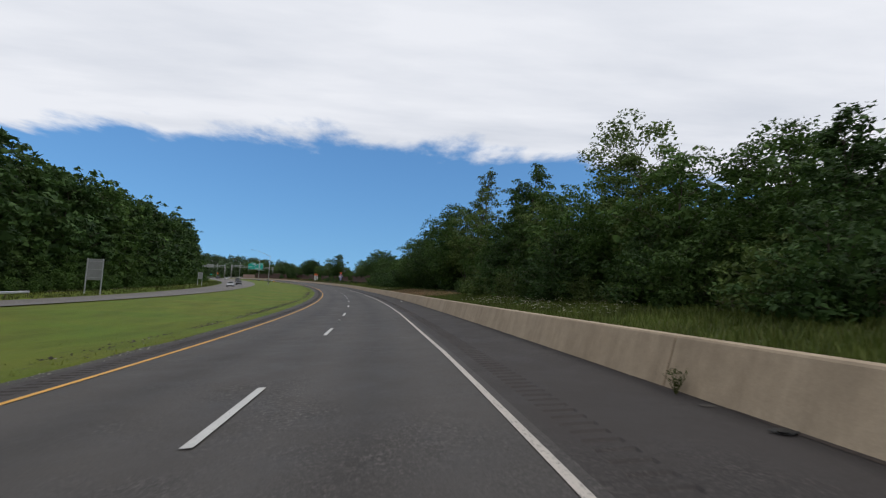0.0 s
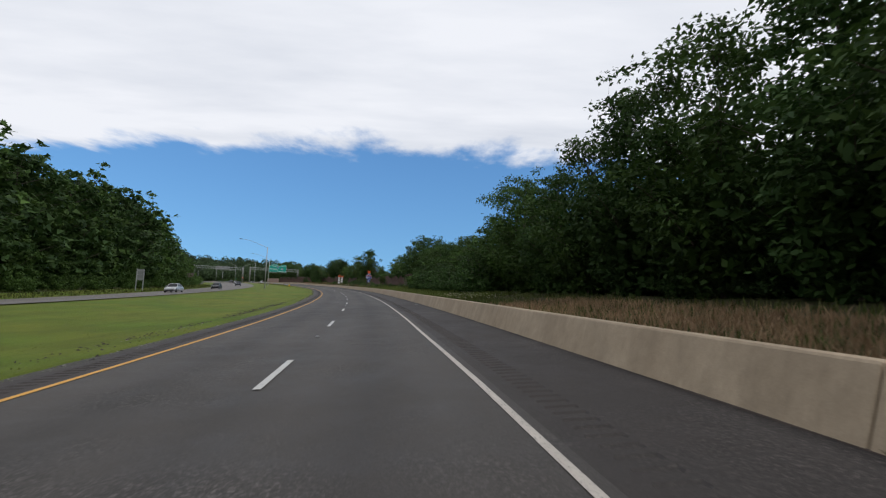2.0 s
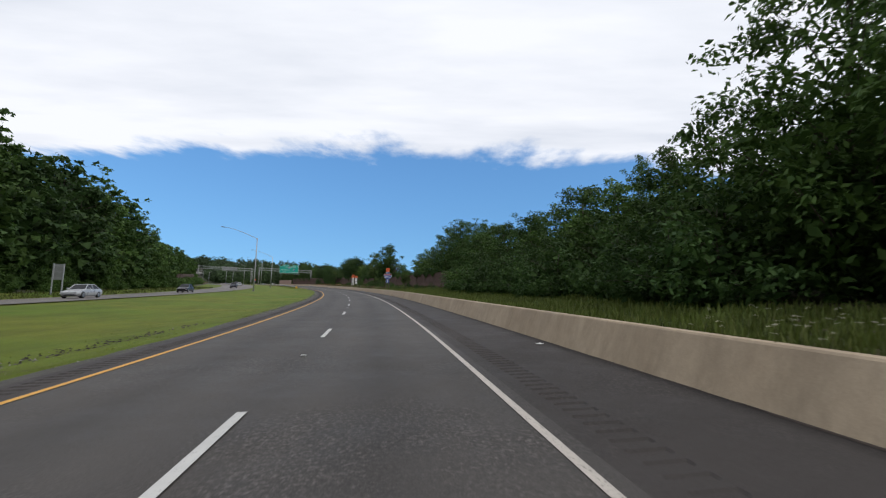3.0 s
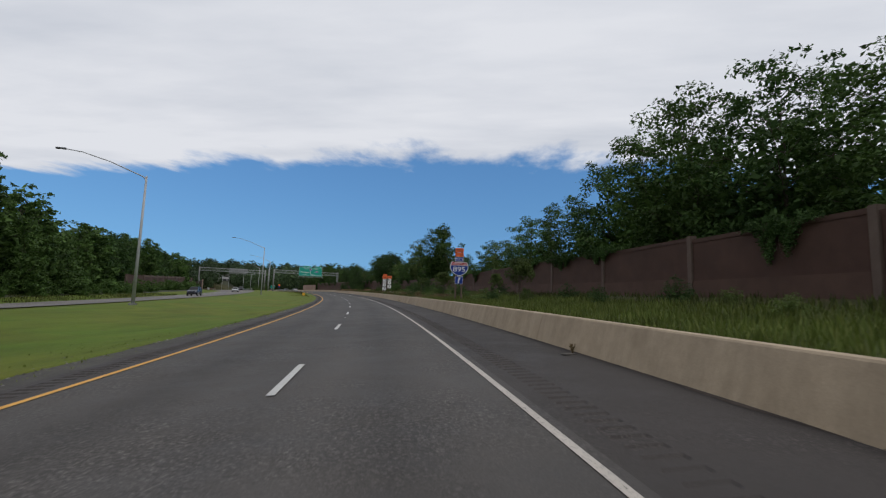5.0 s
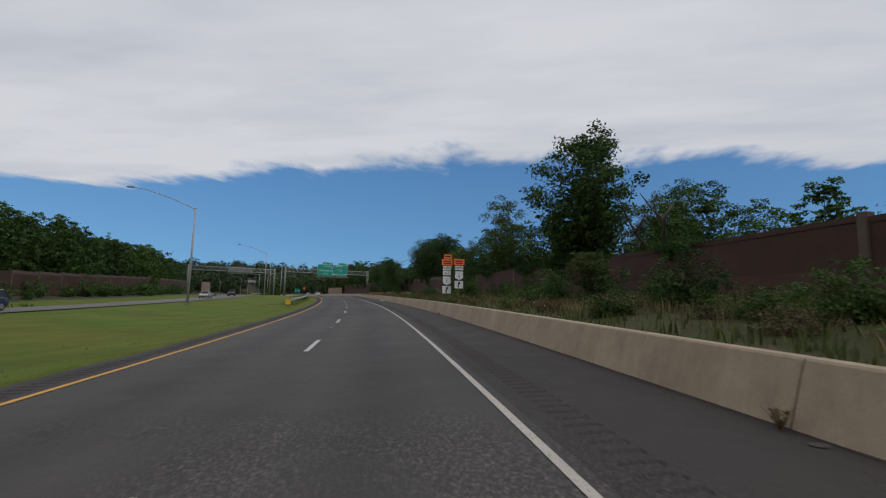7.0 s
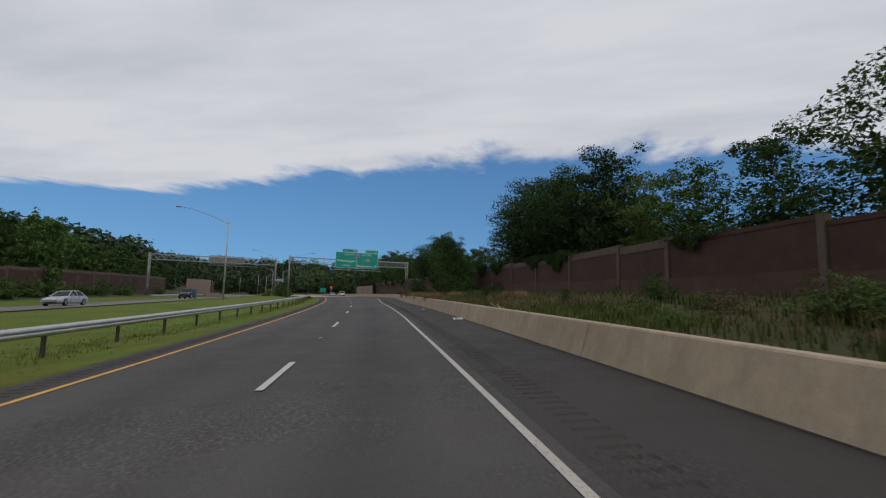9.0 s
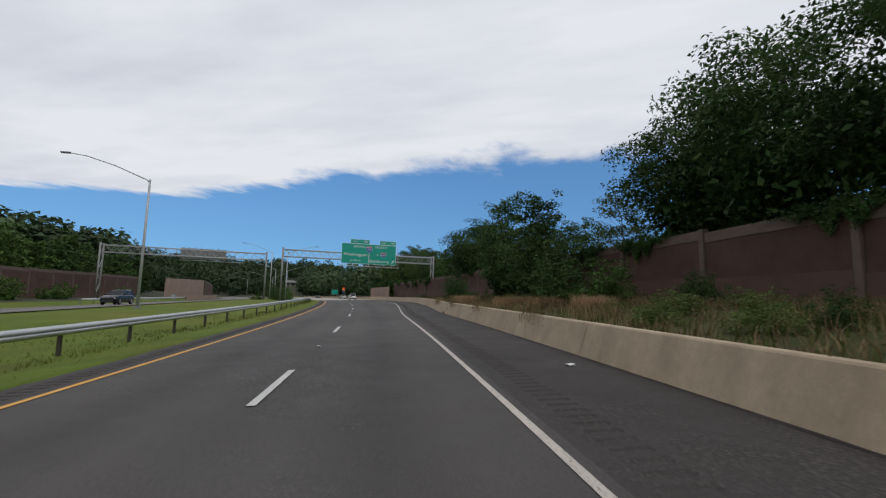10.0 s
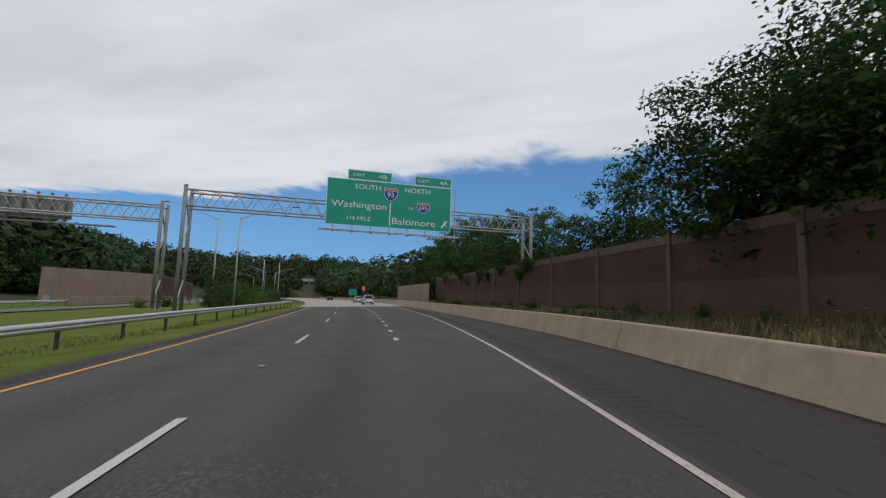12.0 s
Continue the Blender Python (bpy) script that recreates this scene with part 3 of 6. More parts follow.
def noise_wall(name, label, post_s, o_of, top_of, base_of):
    w = thing(name, pose(0, 0, 0), label, "noise wall")
    posts = [(float(s), float(o_of(s))) for s in post_s]
    for i, (s, o) in enumerate(posts):
        v = spot(s, o)
        z0, z1 = float(line_at(s)[2]) + float(base_of(s)) - 0.6, float(line_at(s)[2]) + float(top_of(s)) + 0.12
        bm = bmesh.new()
        box(bm, -0.17, 0.17, -0.15, 0.15, 0, z1 - z0, 0.02)
        pm = part("post", bm, M_POST, w)
        pm.matrix_basis = pose(v.x, v.y, z0, 0, 0, heading(s))
    for (sa, oa), (sb, ob_) in zip(posts, posts[1:]):
        a, b = spot(sa, oa), spot(sb, ob_)
        mid = (a + b) / 2
        sm = (sa + sb) / 2
        long = (Vector((b.x, b.y)) - Vector((a.x, a.y))).length
        ang = math.degrees(math.atan2(-(b.x - a.x), b.y - a.y))
        zb, zt = float(line_at(sm)[2]) + float(base_of(sm)) - 0.5, float(line_at(sm)[2]) + float(top_of(sm))
        z_split, cap = zb + 1.7, 0.46 if sm > 276 else 0.20
        for nm, za, zc, th in (("plinth_panel", zb, z_split - 0.03, 0.13), ("panel", z_split - 0.12, zt - cap + 0.05, 0.07), ("cap_panel", zt - cap, zt, 0.10)):
            bm = bmesh.new()
            box(bm, -th, th, -long / 2 + 0.16, long / 2 - 0.16, 0, zc - za, 0.012)
            q = part(nm, bm, M_PLINTH if nm == "plinth_panel" else M_POST if nm == "cap_panel" and sm > 276 else M_WALL, w)
            q.matrix_basis = pose(mid.x, mid.y, za, 0, 0, ang)
    return w


noise_wall("noise_wall", "dark brown textured concrete noise wall with tan posts", list(np.arange(147.4, 274, 7.9)) + list(np.arange(278.3, 405, 6.65)), wall_o, wall_top, lambda s: 1.6)
noise_wall("noise_wall", "brown concrete noise wall beyond the oncoming carriageway", np.arange(262, 406, 6.4), lambda s: -46.0, lambda s: np.interp(s, [262, 404], [3.2, 4.3]), lambda s: -0.5)


# ---------------------------------------------------------------- trees
def leaf_mesh(name, pos, nrm, size, r, mat, fine=False):
    """One small skewed leaf spray at each point, all in one mesh."""
    n = len(pos)
    ta = np.cross(nrm, r.normal(size=(n, 3)))
    ta /= np.linalg.norm(ta, axis=1)[:, None]
    tb = np.cross(nrm, ta)
    ln, wd = size[:, None], (size * r.uniform(0.4, 0.75, n))[:, None]
    tip = pos + ta * ln * 1.15 - nrm * ln * 0.25
    if fine:
        back = pos - ta * ln * 0.75 - nrm * ln * 0.15
        corners = [tip, pos + tb * wd * 0.8 - ta * ln * 0.15, back, pos - tb * wd * 0.85 + ta * ln * 0.05]
    else:
        corners = [tip, pos + tb * wd - ta * ln * 0.55, pos - tb * wd * 1.1 - ta * ln * 0.35]
    return blades_mesh(name, np.stack(corners, 1), mat)


def blades_mesh(name, corners, mat):
    """One mesh of loose flat pieces, from an array of pieces by corners by 3."""
    n, k = corners.shape[:2]
    me = bpy.data.meshes.new(name)
    me.vertices.add(n * k)
    me.vertices.foreach_set("co", corners.ravel())
    me.loops.add(n * k)
    me.loops.foreach_set("vertex_index", np.arange(n * k))
    me.polygons.add(n)
    me.polygons.foreach_set("loop_start", np.arange(n) * k)
    me.polygons.foreach_set("loop_total", np.full(n, k))
    me.materials.append(mat)
    me.update()
    me.validate()
    return me


def tree_meshes(seed, height, spread, base, limbs, leaves, leaf, mat, lean=0.0, shape="round"):
    """Trunk, limbs and branches as one tapered mesh; the crown's leaves gather in layered clumps at the branch ends."""
    rng = np.random.default_rng(seed)
    bm = bmesh.new()
    top = height * (0.94 if shape == "cone" else 0.86)
    trunk = [Vector((lean * (k / 7) ** 2 * height * 0.2 + rng.normal(0, 0.008 * height), rng.normal(0, 0.008 * height), top * k / 7)) for k in range(8)]
    trunk[0] = Vector((0, 0, -0.3))
    r0 = 0.013 * height + 0.03
    tube(bm, trunk, [r0 * (1 - 0.88 * k / 7) for k in range(8)], 6)
    clumps = []
    for i in range(limbs):
        u = (i + rng.random()) / limbs
        f = base + (1 - base) * u
        if shape == "cone":
            reach = spread * (1.0 - 0.93 * u) * rng.uniform(0.7, 1.1)
        elif shape == "umbrella":
            reach = spread * rng.uniform(0.35, 1.0)
            f = 1.0 - 0.32 * (reach / spread) ** 2 - 0.05 * rng.random()
        elif shape == "vase":
            reach = spread * (0.35 + 0.75 * u) * rng.uniform(0.45, 1.05) * (1.0 if u < 0.85 else 0.6)
        else:
            reach = spread * (0.30 + 0.80 * math.sin(math.pi * min(1, u * 0.86 + 0.13))) * rng.uniform(0.5, 1.08)
        a = i * 2.4 + rng.normal(0, 0.5)
        z = height * f
        end = Vector((math.cos(a) * reach + lean * f * f * height * 0.2, math.sin(a) * reach, z))
        k = int(np.clip((z - (0.25 if shape == "cone" else 0.75) * reach) / top * 7, 0, 6))
        start = trunk[k].lerp(trunk[k + 1], rng.random())
        if start.z > z:
            start = trunk[max(0, k - 1)]
        bend = start.lerp(end, 0.55) + Vector((0, 0, (-0.06 if shape == "cone" else 0.10) * reach))
        rb = r0 * 0.36 * (1 - 0.62 * f)
        tube(bm, [start, bend, end], [rb, rb * 0.6, rb * 0.18], 3, False)
        for j in range(4):
            w = (0.45, 0.72, 0.9, 1.0)[j]
            root = bend.lerp(end, max(0.0, (w - 0.5) * 2)) if w > 0.5 else start.lerp(bend, 0.85)
            off = Vector((rng.normal(0, 1), rng.normal(0, 1), rng.normal(0.15, 0.55))) * spread * (0.17 if j < 3 else 0.05)
            tip = root + off
            if j < 3:
                tube(bm, [root, tip], [rb * 0.4, rb * 0.1], 3, False)
            clumps.append((tip, spread * rng.uniform(0.17, 0.31) * (0.75 if shape == "cone" else 1.0) * (1.12 - 0.3 * u)))
    # the leading shoot
    for k in range(3):
        clumps.append((trunk[7] + Vector((rng.normal(0, 0.06) * spread, rng.normal(0, 0.06) * spread, height * (0.03 + 0.04 * k))), spread * (0.15 - 0.03 * k)))
    wood = bpy.data.meshes.new("trunk")
    bm.to_mesh(wood)
    bm.free()
    wood.materials.append(M_BARK)
    wood.polygons.foreach_set("use_smooth", [True] * len(wood.polygons))
    cen0, rad0 = np.array([c for c, _ in clumps]), np.array([q for _, q in clumps])
    pick = rng.choice(len(clumps), leaves, p=rad0 ** 2 / (rad0 ** 2).sum())
    d = rng.normal(size=(leaves, 3))
    d /= np.linalg.norm(d, axis=1)[:, None]
    d[:, 2] = np.where((d[:, 2] < 0) & (rng.random(leaves) < 0.45), -d[:, 2], d[:, 2])
    shell = rng.uniform(0.12, 1.0, leaves) ** 0.55 * (1 + 0.35 * (rng.random(leaves) < 0.04))
    pos = cen0[pick] + d * (rad0[pick] * shell)[:, None] * np.array([1, 1, 0.62])
    size = leaf * rng.uniform(0.6, 1.45, leaves)
    # full crowns are filled towards the trunk
    if shape == "round":
        core = rng.random(leaves) < 0.30
        inward = rng.uniform(0.15, 0.85, leaves)[:, None] * np.array([1, 1, 0.9]) + np.array([0, 0, 0.06])
        pos = np.where(core[:, None], cen0[pick] * inward + rng.normal(0, 0.10 * spread, (leaves, 3)), pos)
        size = np.where(core, size * 1.7, size)
    nrm = d * 0.55 + rng.normal(0, 0.55, (leaves, 3)) + np.array([0, 0, 0.55])
    nrm /= np.linalg.norm(nrm, axis=1)[:, None]
    return wood, leaf_mesh("crown", pos, nrm, size, rng, mat, leaf < 0.17 and height > 2.0 and shape != "cone" and mat is not M_LEAF_DRY)


TREE_KINDS = {
    # kind: seed, height, spread, crown base, limbs, leaves, leaf size, material, lean, shape, label
    "oak": (11, 14, 4.8, 0.14, 30, 12500, 0.165, M_LEAF, 0.0, "round", "broad dark green leafy tree in full summer leaf"),
    "maple": (12, 14, 4.4, 0.12, 32, 12500, 0.165, M_LEAF_DARK, 0.1, "round", "dense dark green broadleaf tree"),
    "locust": (13, 14, 4.6, 0.30, 24, 8500, 0.145, M_LEAF_LIGHT, 0.2, "vase", "airy light green tree with thin crown"),
    "poplar": (14, 14, 3.1, 0.14, 32, 11000, 0.14, M_LEAF, -0.1, "round", "tall narrow green tree in leaf"),
    "pine": (15, 14, 3.4, 0.08, 38, 7500, 0.15, M_LEAF_DARK, 0.0, "cone", "dark evergreen tree with tapering crown"),
    "young": (16, 7, 2.8, 0.06, 24, 6500, 0.125, M_LEAF, 0.0, "round", "small bushy green tree"),
    "tall_airy": (17, 17, 4.0, 0.42, 24, 4200, 0.15, M_LEAF_LIGHT, 0.0, "cone", "tall thin tree with open layered crown and bare trunk"),
    "edge_oak": (31, 11, 4.0, 0.20, 30, 13000, 0.135, M_LEAF, 0.0, "round", "broad green tree with fine leaves at the edge of the wood"),
    "edge_maple": (32, 11, 3.8, 0.16, 32, 13000, 0.135, M_LEAF_DARK, 0.1, "round", "dense dark tree with fine leaves at the edge of the wood"),
    "canopy": (34, 11, 5.0, 0.50, 44, 24000, 0.118, M_LEAF_DARK, 0.0, "round", "broad dense tree whose crown overtops the noise wall"),
    "narrow_canopy": (35, 11, 3.5, 0.36, 38, 15000, 0.125, M_LEAF, 0.1, "round", "tall dense green tree behind the noise wall"),
    "sumac": (33, 3.0, 1.75, 0.5, 26, 5200, 0.085, M_LEAF_LIGHT, 0.1, "umbrella", "small umbrella-shaped green tree before the wall"),
    "wood_a": (21, 18, 5.2, 0.06, 34, 5200, 0.40, M_LEAF_DARK, 0.0, "round", "tall dark green woodland tree at the forest edge"),
    "wood_b": (22, 18, 4.6, 0.06, 34, 5200, 0.38, M_LEAF, 0.1, "round", "tall green woodland tree with full crown"),
    "wood_c": (23, 12, 4.4, 0.05, 30, 4400, 0.32, M_LEAF, 0.0, "round", "mid-height green woodland tree"),
    "wood_d": (24, 13, 4.6, 0.12, 26, 5200, 0.30, M_LEAF_DARK, 0.15, "round", "spreading dark green tree with uneven crown"),
    "wood_e": (25, 13, 3.6, 0.14, 26, 4600, 0.28, M_LEAF, -0.1, "round", "narrow green tree with gaps in its crown"),
    "bush": (18, 2.6, 1.9, 0.03, 18, 3000, 0.085, M_LEAF, 0.0, "round", "dense green roadside bush"),
    "bush_light": (19, 2.2, 1.8, 0.03, 16, 2600, 0.08, M_LEAF_LIGHT, 0.0, "round", "leafy yellow-green roadside shrub"),
    "bush_dry": (27, 1.9, 1.7, 0.03, 16, 2000, 0.075, M_LEAF_DRY, 0.0, "round", "low reddish-brown brush on the bank, half dried"),
    "bush_dark": (20, 3.4, 2.2, 0.03, 20, 3600, 0.095, M_LEAF_DARK, 0.0, "round", "tall dark green thicket bush"),
    "bush_far": (26, 3.0, 2.2, 0.03, 14, 1100, 0.17, M_LEAF, 0.0, "round", "green bush at the edge of the far wood"),
}
TREE_FIRST = {}


def copy_scaled(ob, m):
    """A copy at the pose and scale m, whatever the first one's scale."""
    return copy_thing(ob, m @ Matrix.Diagonal([1 / v for v in ob.scale]).to_4x4())


def plant(kind, s, o, scale=1.0, turn=0.0, dz=0.0, tall=1.0):
    seed, h, spread, base, limbs, leaves, leaf, mat, lean, shape, label = TREE_KINDS[kind]
    m = at_spot(s, o, dz - 0.05, turn) @ Matrix.Diagonal((scale, scale, scale * tall, 1))
    if kind in TREE_FIRST:
        return copy_scaled(TREE_FIRST[kind], m)
    is_bush = kind.startswith("bush")
    ob = thing("bush" if is_bush else "tree", m, label, "bush" if is_bush else "tree", "roadside bushes" if is_bush else "roadside trees")
    wood, crown = tree_meshes(seed, h, spread, base, limbs, leaves, leaf, mat, lean, shape)
    part("trunk", wood, M_BARK, ob)
    part("crown", crown, mat, ob)
    TREE_FIRST[kind] = ob
    return ob


def tree_to(kind, s, o, top, turn=None, slim=1.0):
    """A tree whose crown reaches the height top over the lane line."""
    h = TREE_KINDS[kind][1]
    base = float(land(s, o) - line_at(s)[2])
    f = max(0.2, (top - base) / (h * 0.99))
    w = f * slim if f > 0.75 else (f * 0.5 + 0.375) * slim
    return plant(kind, s, o, w, rng.uniform(0, 360) if turn is None else turn, -0.05, f / w)


def brush(name, kind, spots, label):
    """Low growth that nobody could count, joined into one mesh."""
    seed, h, spread, base, limbs, leaves, leaf, mat, lean, shape, text = TREE_KINDS[kind]
    wood, crown = tree_meshes(seed, h, spread, base, limbs, leaves, leaf, mat, lean, shape)
    co = np.zeros(len(crown.vertices) * 3)
    crown.vertices.foreach_get("co", co)
    k = crown.polygons[0].loop_total
    co = np.c_[co.reshape(-1, 3), np.ones(len(co) // 3)]
    whole = np.concatenate([(co @ np.array(m).T)[:, :3] for m in spots]).reshape(-1, k, 3)
    tagged(new(name, blades_mesh(name, whole, mat)), label, "brush", kind="stuff")


def brush_spot(s, o, scale, turn, tall=1.0):
    return at_spot(s, o, -0.05, turn) @ Matrix.Diagonal((scale, scale, scale * tall, 1))


def any_of(*kinds):
    return kinds[int(rng.integers(len(kinds)))]


rng = np.random.default_rng(5)
far_spots, dry_spots, light_spots = [], [], []
# wood beyond the oncoming carriageway
for s in np.arange(-12, 226, 6.6):
    top = float(np.interp(s, [-12, 60, 190, 206, 216, 230], [20, 20.5, 20.5, 17.5, 15.5, 15]))
    tree_to(any_of("wood_a", "wood_b"), s + rng.normal(0, 1), -46.5 + rng.normal(0, 0.8), top * rng.uniform(0.88, 1.02))
    tree_to(any_of("wood_b", "wood_a"), s + 3.3 + rng.normal(0, 1), -54 + rng.normal(0, 1), top * rng.uniform(0.95, 1.05))
    tree_to("wood_c", s + 2 + rng.normal(0, 1.5), -43.6 + rng.normal(0, 0.5), rng.uniform(4.5, 8.5), slim=0.8)
for s in np.arange(-10, 262, 5.0):
    far_spots.append(brush_spot(s + rng.normal(0, 1), -41.4 + rng.normal(0, 0.4), rng.uniform(0.5, 1.0), rng.uniform(0, 360)))
for s in np.arange(230, 430, 6.2):
    high = float(np.interp(s, [230, 262, 300, 345, 400, 430], [13.2, 12.5, 13.0, 12.4, 10.5, 10]))
    tree_to(any_of("wood_d", "wood_e", "wood_c"), s + rng.normal(0, 1.8), (-50.5 if s < 258 else -52.5) + rng.normal(0, 1.5), high * rng.uniform(0.72, 1.08), slim=rng.uniform(0.8, 1.1))
    if rng.random() < 0.8:
        tree_to(any_of("wood_c", "wood_d"), s + 3 + rng.normal(0, 1.5), -60 + rng.normal(0, 2), high * rng.uniform(0.85, 1.12))
for s in np.arange(232, 404, 5.0):
    if rng.random() < (0.85 if s < 372 else 0.3):
        far_spots.append(brush_spot(s + rng.normal(0, 1.5), -43.9 + rng.normal(0, 0.6), rng.uniform(0.45, 1.0), rng.uniform(0, 360)))
# wood on the right before the wall: along, across, crown height
RIGHT_WOOD = [(3, 13.5, 6.4, "young"), (7, 15, 7, "young"), (10.5, 14.5, 7.2, "pine"), (13.5, 16, 8, "oak"), (16.5, 14, 8, "young"), (20, 14.5, 10.8, "locust"), (23.5, 15.5, 9.3, "oak"), (27, 14, 8.8, "young"), (31, 15, 8.8, "locust"), (35, 15, 12.6, "poplar"), (39.6, 15.2, 12.0, "pine"), (41.5, 17.5, 11.4, "oak"), (44, 16, 9.6, "maple"), (48, 16, 9.6, "oak"), (56.5, 16.5, 12.4, "poplar"), (60, 15.5, 12.6, "locust"), (64.0, 15.2, 14.0, "oak"), (69.5, 16, 13.4, "maple"), (74, 15.5, 12.8, "oak"), (79, 15, 12.8, "maple"), (83, 14.5, 11.0, "oak"), (87, 14.5, 10.3, "maple"), (91, 15, 9.2, "oak"), (94, 14.5, 11.0, "poplar"), (98, 15.5, 12.2, "oak"), (102, 14.5, 9.0, "young"), (106, 15, 8.8, "poplar"), (110, 15, 8.2, "young"), (114, 15, 8.6, "oak"), (118.5, 15.5, 8.4, "young"), (124, 15.5, 8.8, "maple"), (130, 15, 8.4, "oak"), (136, 15, 8.2, "young"), (142, 16, 9, "maple")]
for s, o, top, kind in RIGHT_WOOD:
    tree_to("edge_" + kind if kind in ("oak", "maple") else kind, s, o, top)
tree_to("tall_airy", 62.3, 19.5, 19.2, 40)
tree_to("tall_airy", 53.0, 15.6, 14.8, 150, 0.75)
tree_to("poplar", 122.2, 24.8, 14.0, 70, 0.7)
for s in np.arange(0, 146, 6.5):
    top = float(np.interp(s, [0, 15, 40, 50, 56, 68, 74, 95, 105, 118, 146], [7.5, 8, 10, 8, 8, 9, 11.2, 11.2, 10, 8.6, 9.4]))
    tree_to(any_of("wood_c", "wood_d", "wood_e"), s + rng.normal(0, 1), 20 + rng.normal(0, 0.8), top * rng.uniform(0.92, 1.08))
    tree_to("wood_c", s + 3 + rng.normal(0, 1), 26 + rng.normal(0, 1), top * rng.uniform(0.9, 1.1))
# undergrowth at the foot of the wood; the dry stretch keeps its trunks bare
for s in np.arange(1, 148, 2.6):
    if 48 < s < 98:
        plant("bush_dark", s + rng.normal(0, 0.6), 16.5 + rng.normal(0, 0.6), rng.uniform(0.5, 0.8), rng.uniform(0, 360))
    else:
        plant(any_of("bush_dark", "bush_dark", "bush", "bush_light"), s + rng.normal(0, 0.6), 12.6 + rng.normal(0, 0.5), rng.uniform(0.65, 1.2), rng.uniform(0, 360))
for s in np.arange(0, 148, 3.2):
    far_spots.append(brush_spot(s + rng.normal(0, 0.8), 22.5 + rng.normal(0, 0.8), rng.uniform(0.9, 1.5), rng.uniform(0, 360)))
    far_spots.append(brush_spot(s + 1.6 + rng.normal(0, 0.8), 29 + rng.normal(0, 1), rng.uniform(1.3, 1.9), rng.uniform(0, 360)))
# trees behind the wall, and a few before it
WALL_TREES = [(152.0, 21.5, 12.0, "maple"), (157.6, 21.3, 11.8, "oak"), (162.6, 21.3, 13.9, "maple"), (167.6, 20.5, 14.4, "oak"), (172.6, 20.6, 13.6, "oak"), (177.6, 20.8, 12.6, "maple"), (183.0, 21.5, 10.6, "oak"), (189.3, 21.3, 11.8, "poplar"), (195.0, 21.4, 11.2, "oak"), (200.5, 21.0, 8.2, "young"), (203.6, 21.5, 6.6, "young"), (208.0, 22.5, 9.8, "locust"), (219.2, 21.5, 7.0, "young"), (222.6, 21.5, 8.8, "poplar"), (225.6, 21.6, 8.2, "poplar"), (228.4, 21.8, 9.0, "locust"), (230.5, 40.0, 12.2, "wood_e"), (238.2, 33.0, 13.6, "oak"), (243.0, 34.0, 11.0, "maple"), (231.8, 18.5, 15.2, "narrow_canopy"), (234.0, 19.6, 12.6, "maple"), (241.5, 20.4, 9.6, "young"), (246.0, 20.0, 9.8, "maple"), (250.6, 18.6, 13.6, "locust"), (253.5, 20.5, 11.2, "oak"), (259.6, 20.9, 11.0, "maple"), (265.6, 20.9, 10.8, "oak"), (271.6, 20.7, 10.0, "maple"), (276.0, 20.2, 9.6, "oak"), (281.2, 20.6, 10.4, "locust"), (286.0, 20.6, 13.6, "edge_maple"), (291.4, 20.4, 13.0, "canopy"), (297.5, 20.4, 14.0, "canopy"), (303.5, 20.8, 13.4, "canopy"), (311.0, 20.6, 9.6, "locust"), (317.0, 20.7, 8.8, "young"), (322.6, 20.5, 9.0, "maple"), (329.4, 20.4, 8.6, "locust"), (335.6, 20.4, 9.5, "tall_airy"), (342.2, 21.6, 9.0, "young"), (349.5, 20.5, 9.4, "maple"), (351.0, 37.5, 12.6, "locust"), (355.4, 20.6, 9.6, "oak"), (361.0, 20.9, 11.8, "oak"), (366.4, 21.1, 8.8, "maple"), (369.6, 21.1, 9.4, "young"), (376.6, 21.2, 11.6, "oak"), (381.0, 20.8, 12.0, "maple"), (388.0, 21.1, 12.5, "oak"), (396.0, 21.8, 14.0, "maple"), (404.0, 22.5, 15.0, "oak"), (414.0, 23.4, 17.0, "maple"), (425.0, 24.4, 16.0, "oak"), (436.0, 25.4, 16.0, "wood_c"), (448.0, 26.5, 16.0, "wood_c"), (165.0, 25.0, 12.2, "wood_d"), (170.5, 25.2, 12.4, "wood_c"), (176.0, 25.0, 11.6, "wood_d"), (289.5, 25.0, 11.0, "wood_c"), (306.0, 25.2, 12.0, "wood_c"), (341.0, 25.6, 10.4, "wood_d")]
for s, o, top, kind in WALL_TREES:
    tree_to(kind, s, o, top)
for s, o, top in ((342.6, 19.0, 12.0), (347.2, 19.0, 12.3)):
    tree_to("canopy", s, o, top, 20 * s, 1.1)
for s, o, top, wide in ((307.5, 12.2, 8.5, 0.95), (311.8, 13.6, 7.6, 0.9), (317.5, 13.0, 10.3, 0.85), (314.6, 15.0, 6.6, 0.8)):
    tree_to("edge_maple", s, o, top, 50 * s, wide)
for s, o, top, wide in ((196.0, 10.8, 4.1, 0.72), (172.6, 11.3, 4.15, 0.65), (184.5, 13.4, 3.7, 0.5), (222.0, 13.4, 4.2, 0.75)):
    tree_to("sumac", s, o, top, 33 * s, wide)
for s, o, dz, sc in ((186.0, 16.3, 2.3, 0.5), (232, 16.2, 2.2, 0.5), (258, 16.3, 1.9, 0.6), (324, 16.5, 2.9, 0.35), (371, 16.6, 2.5, 0.5), (380, 16.6, 2.5, 0.55), (388, 16.6, 2.4, 0.55), (396, 16.6, 2.5, 0.5)):
    plant(any_of("bush", "bush_dark"), s, o, sc, rng.uniform(0, 360), dz)
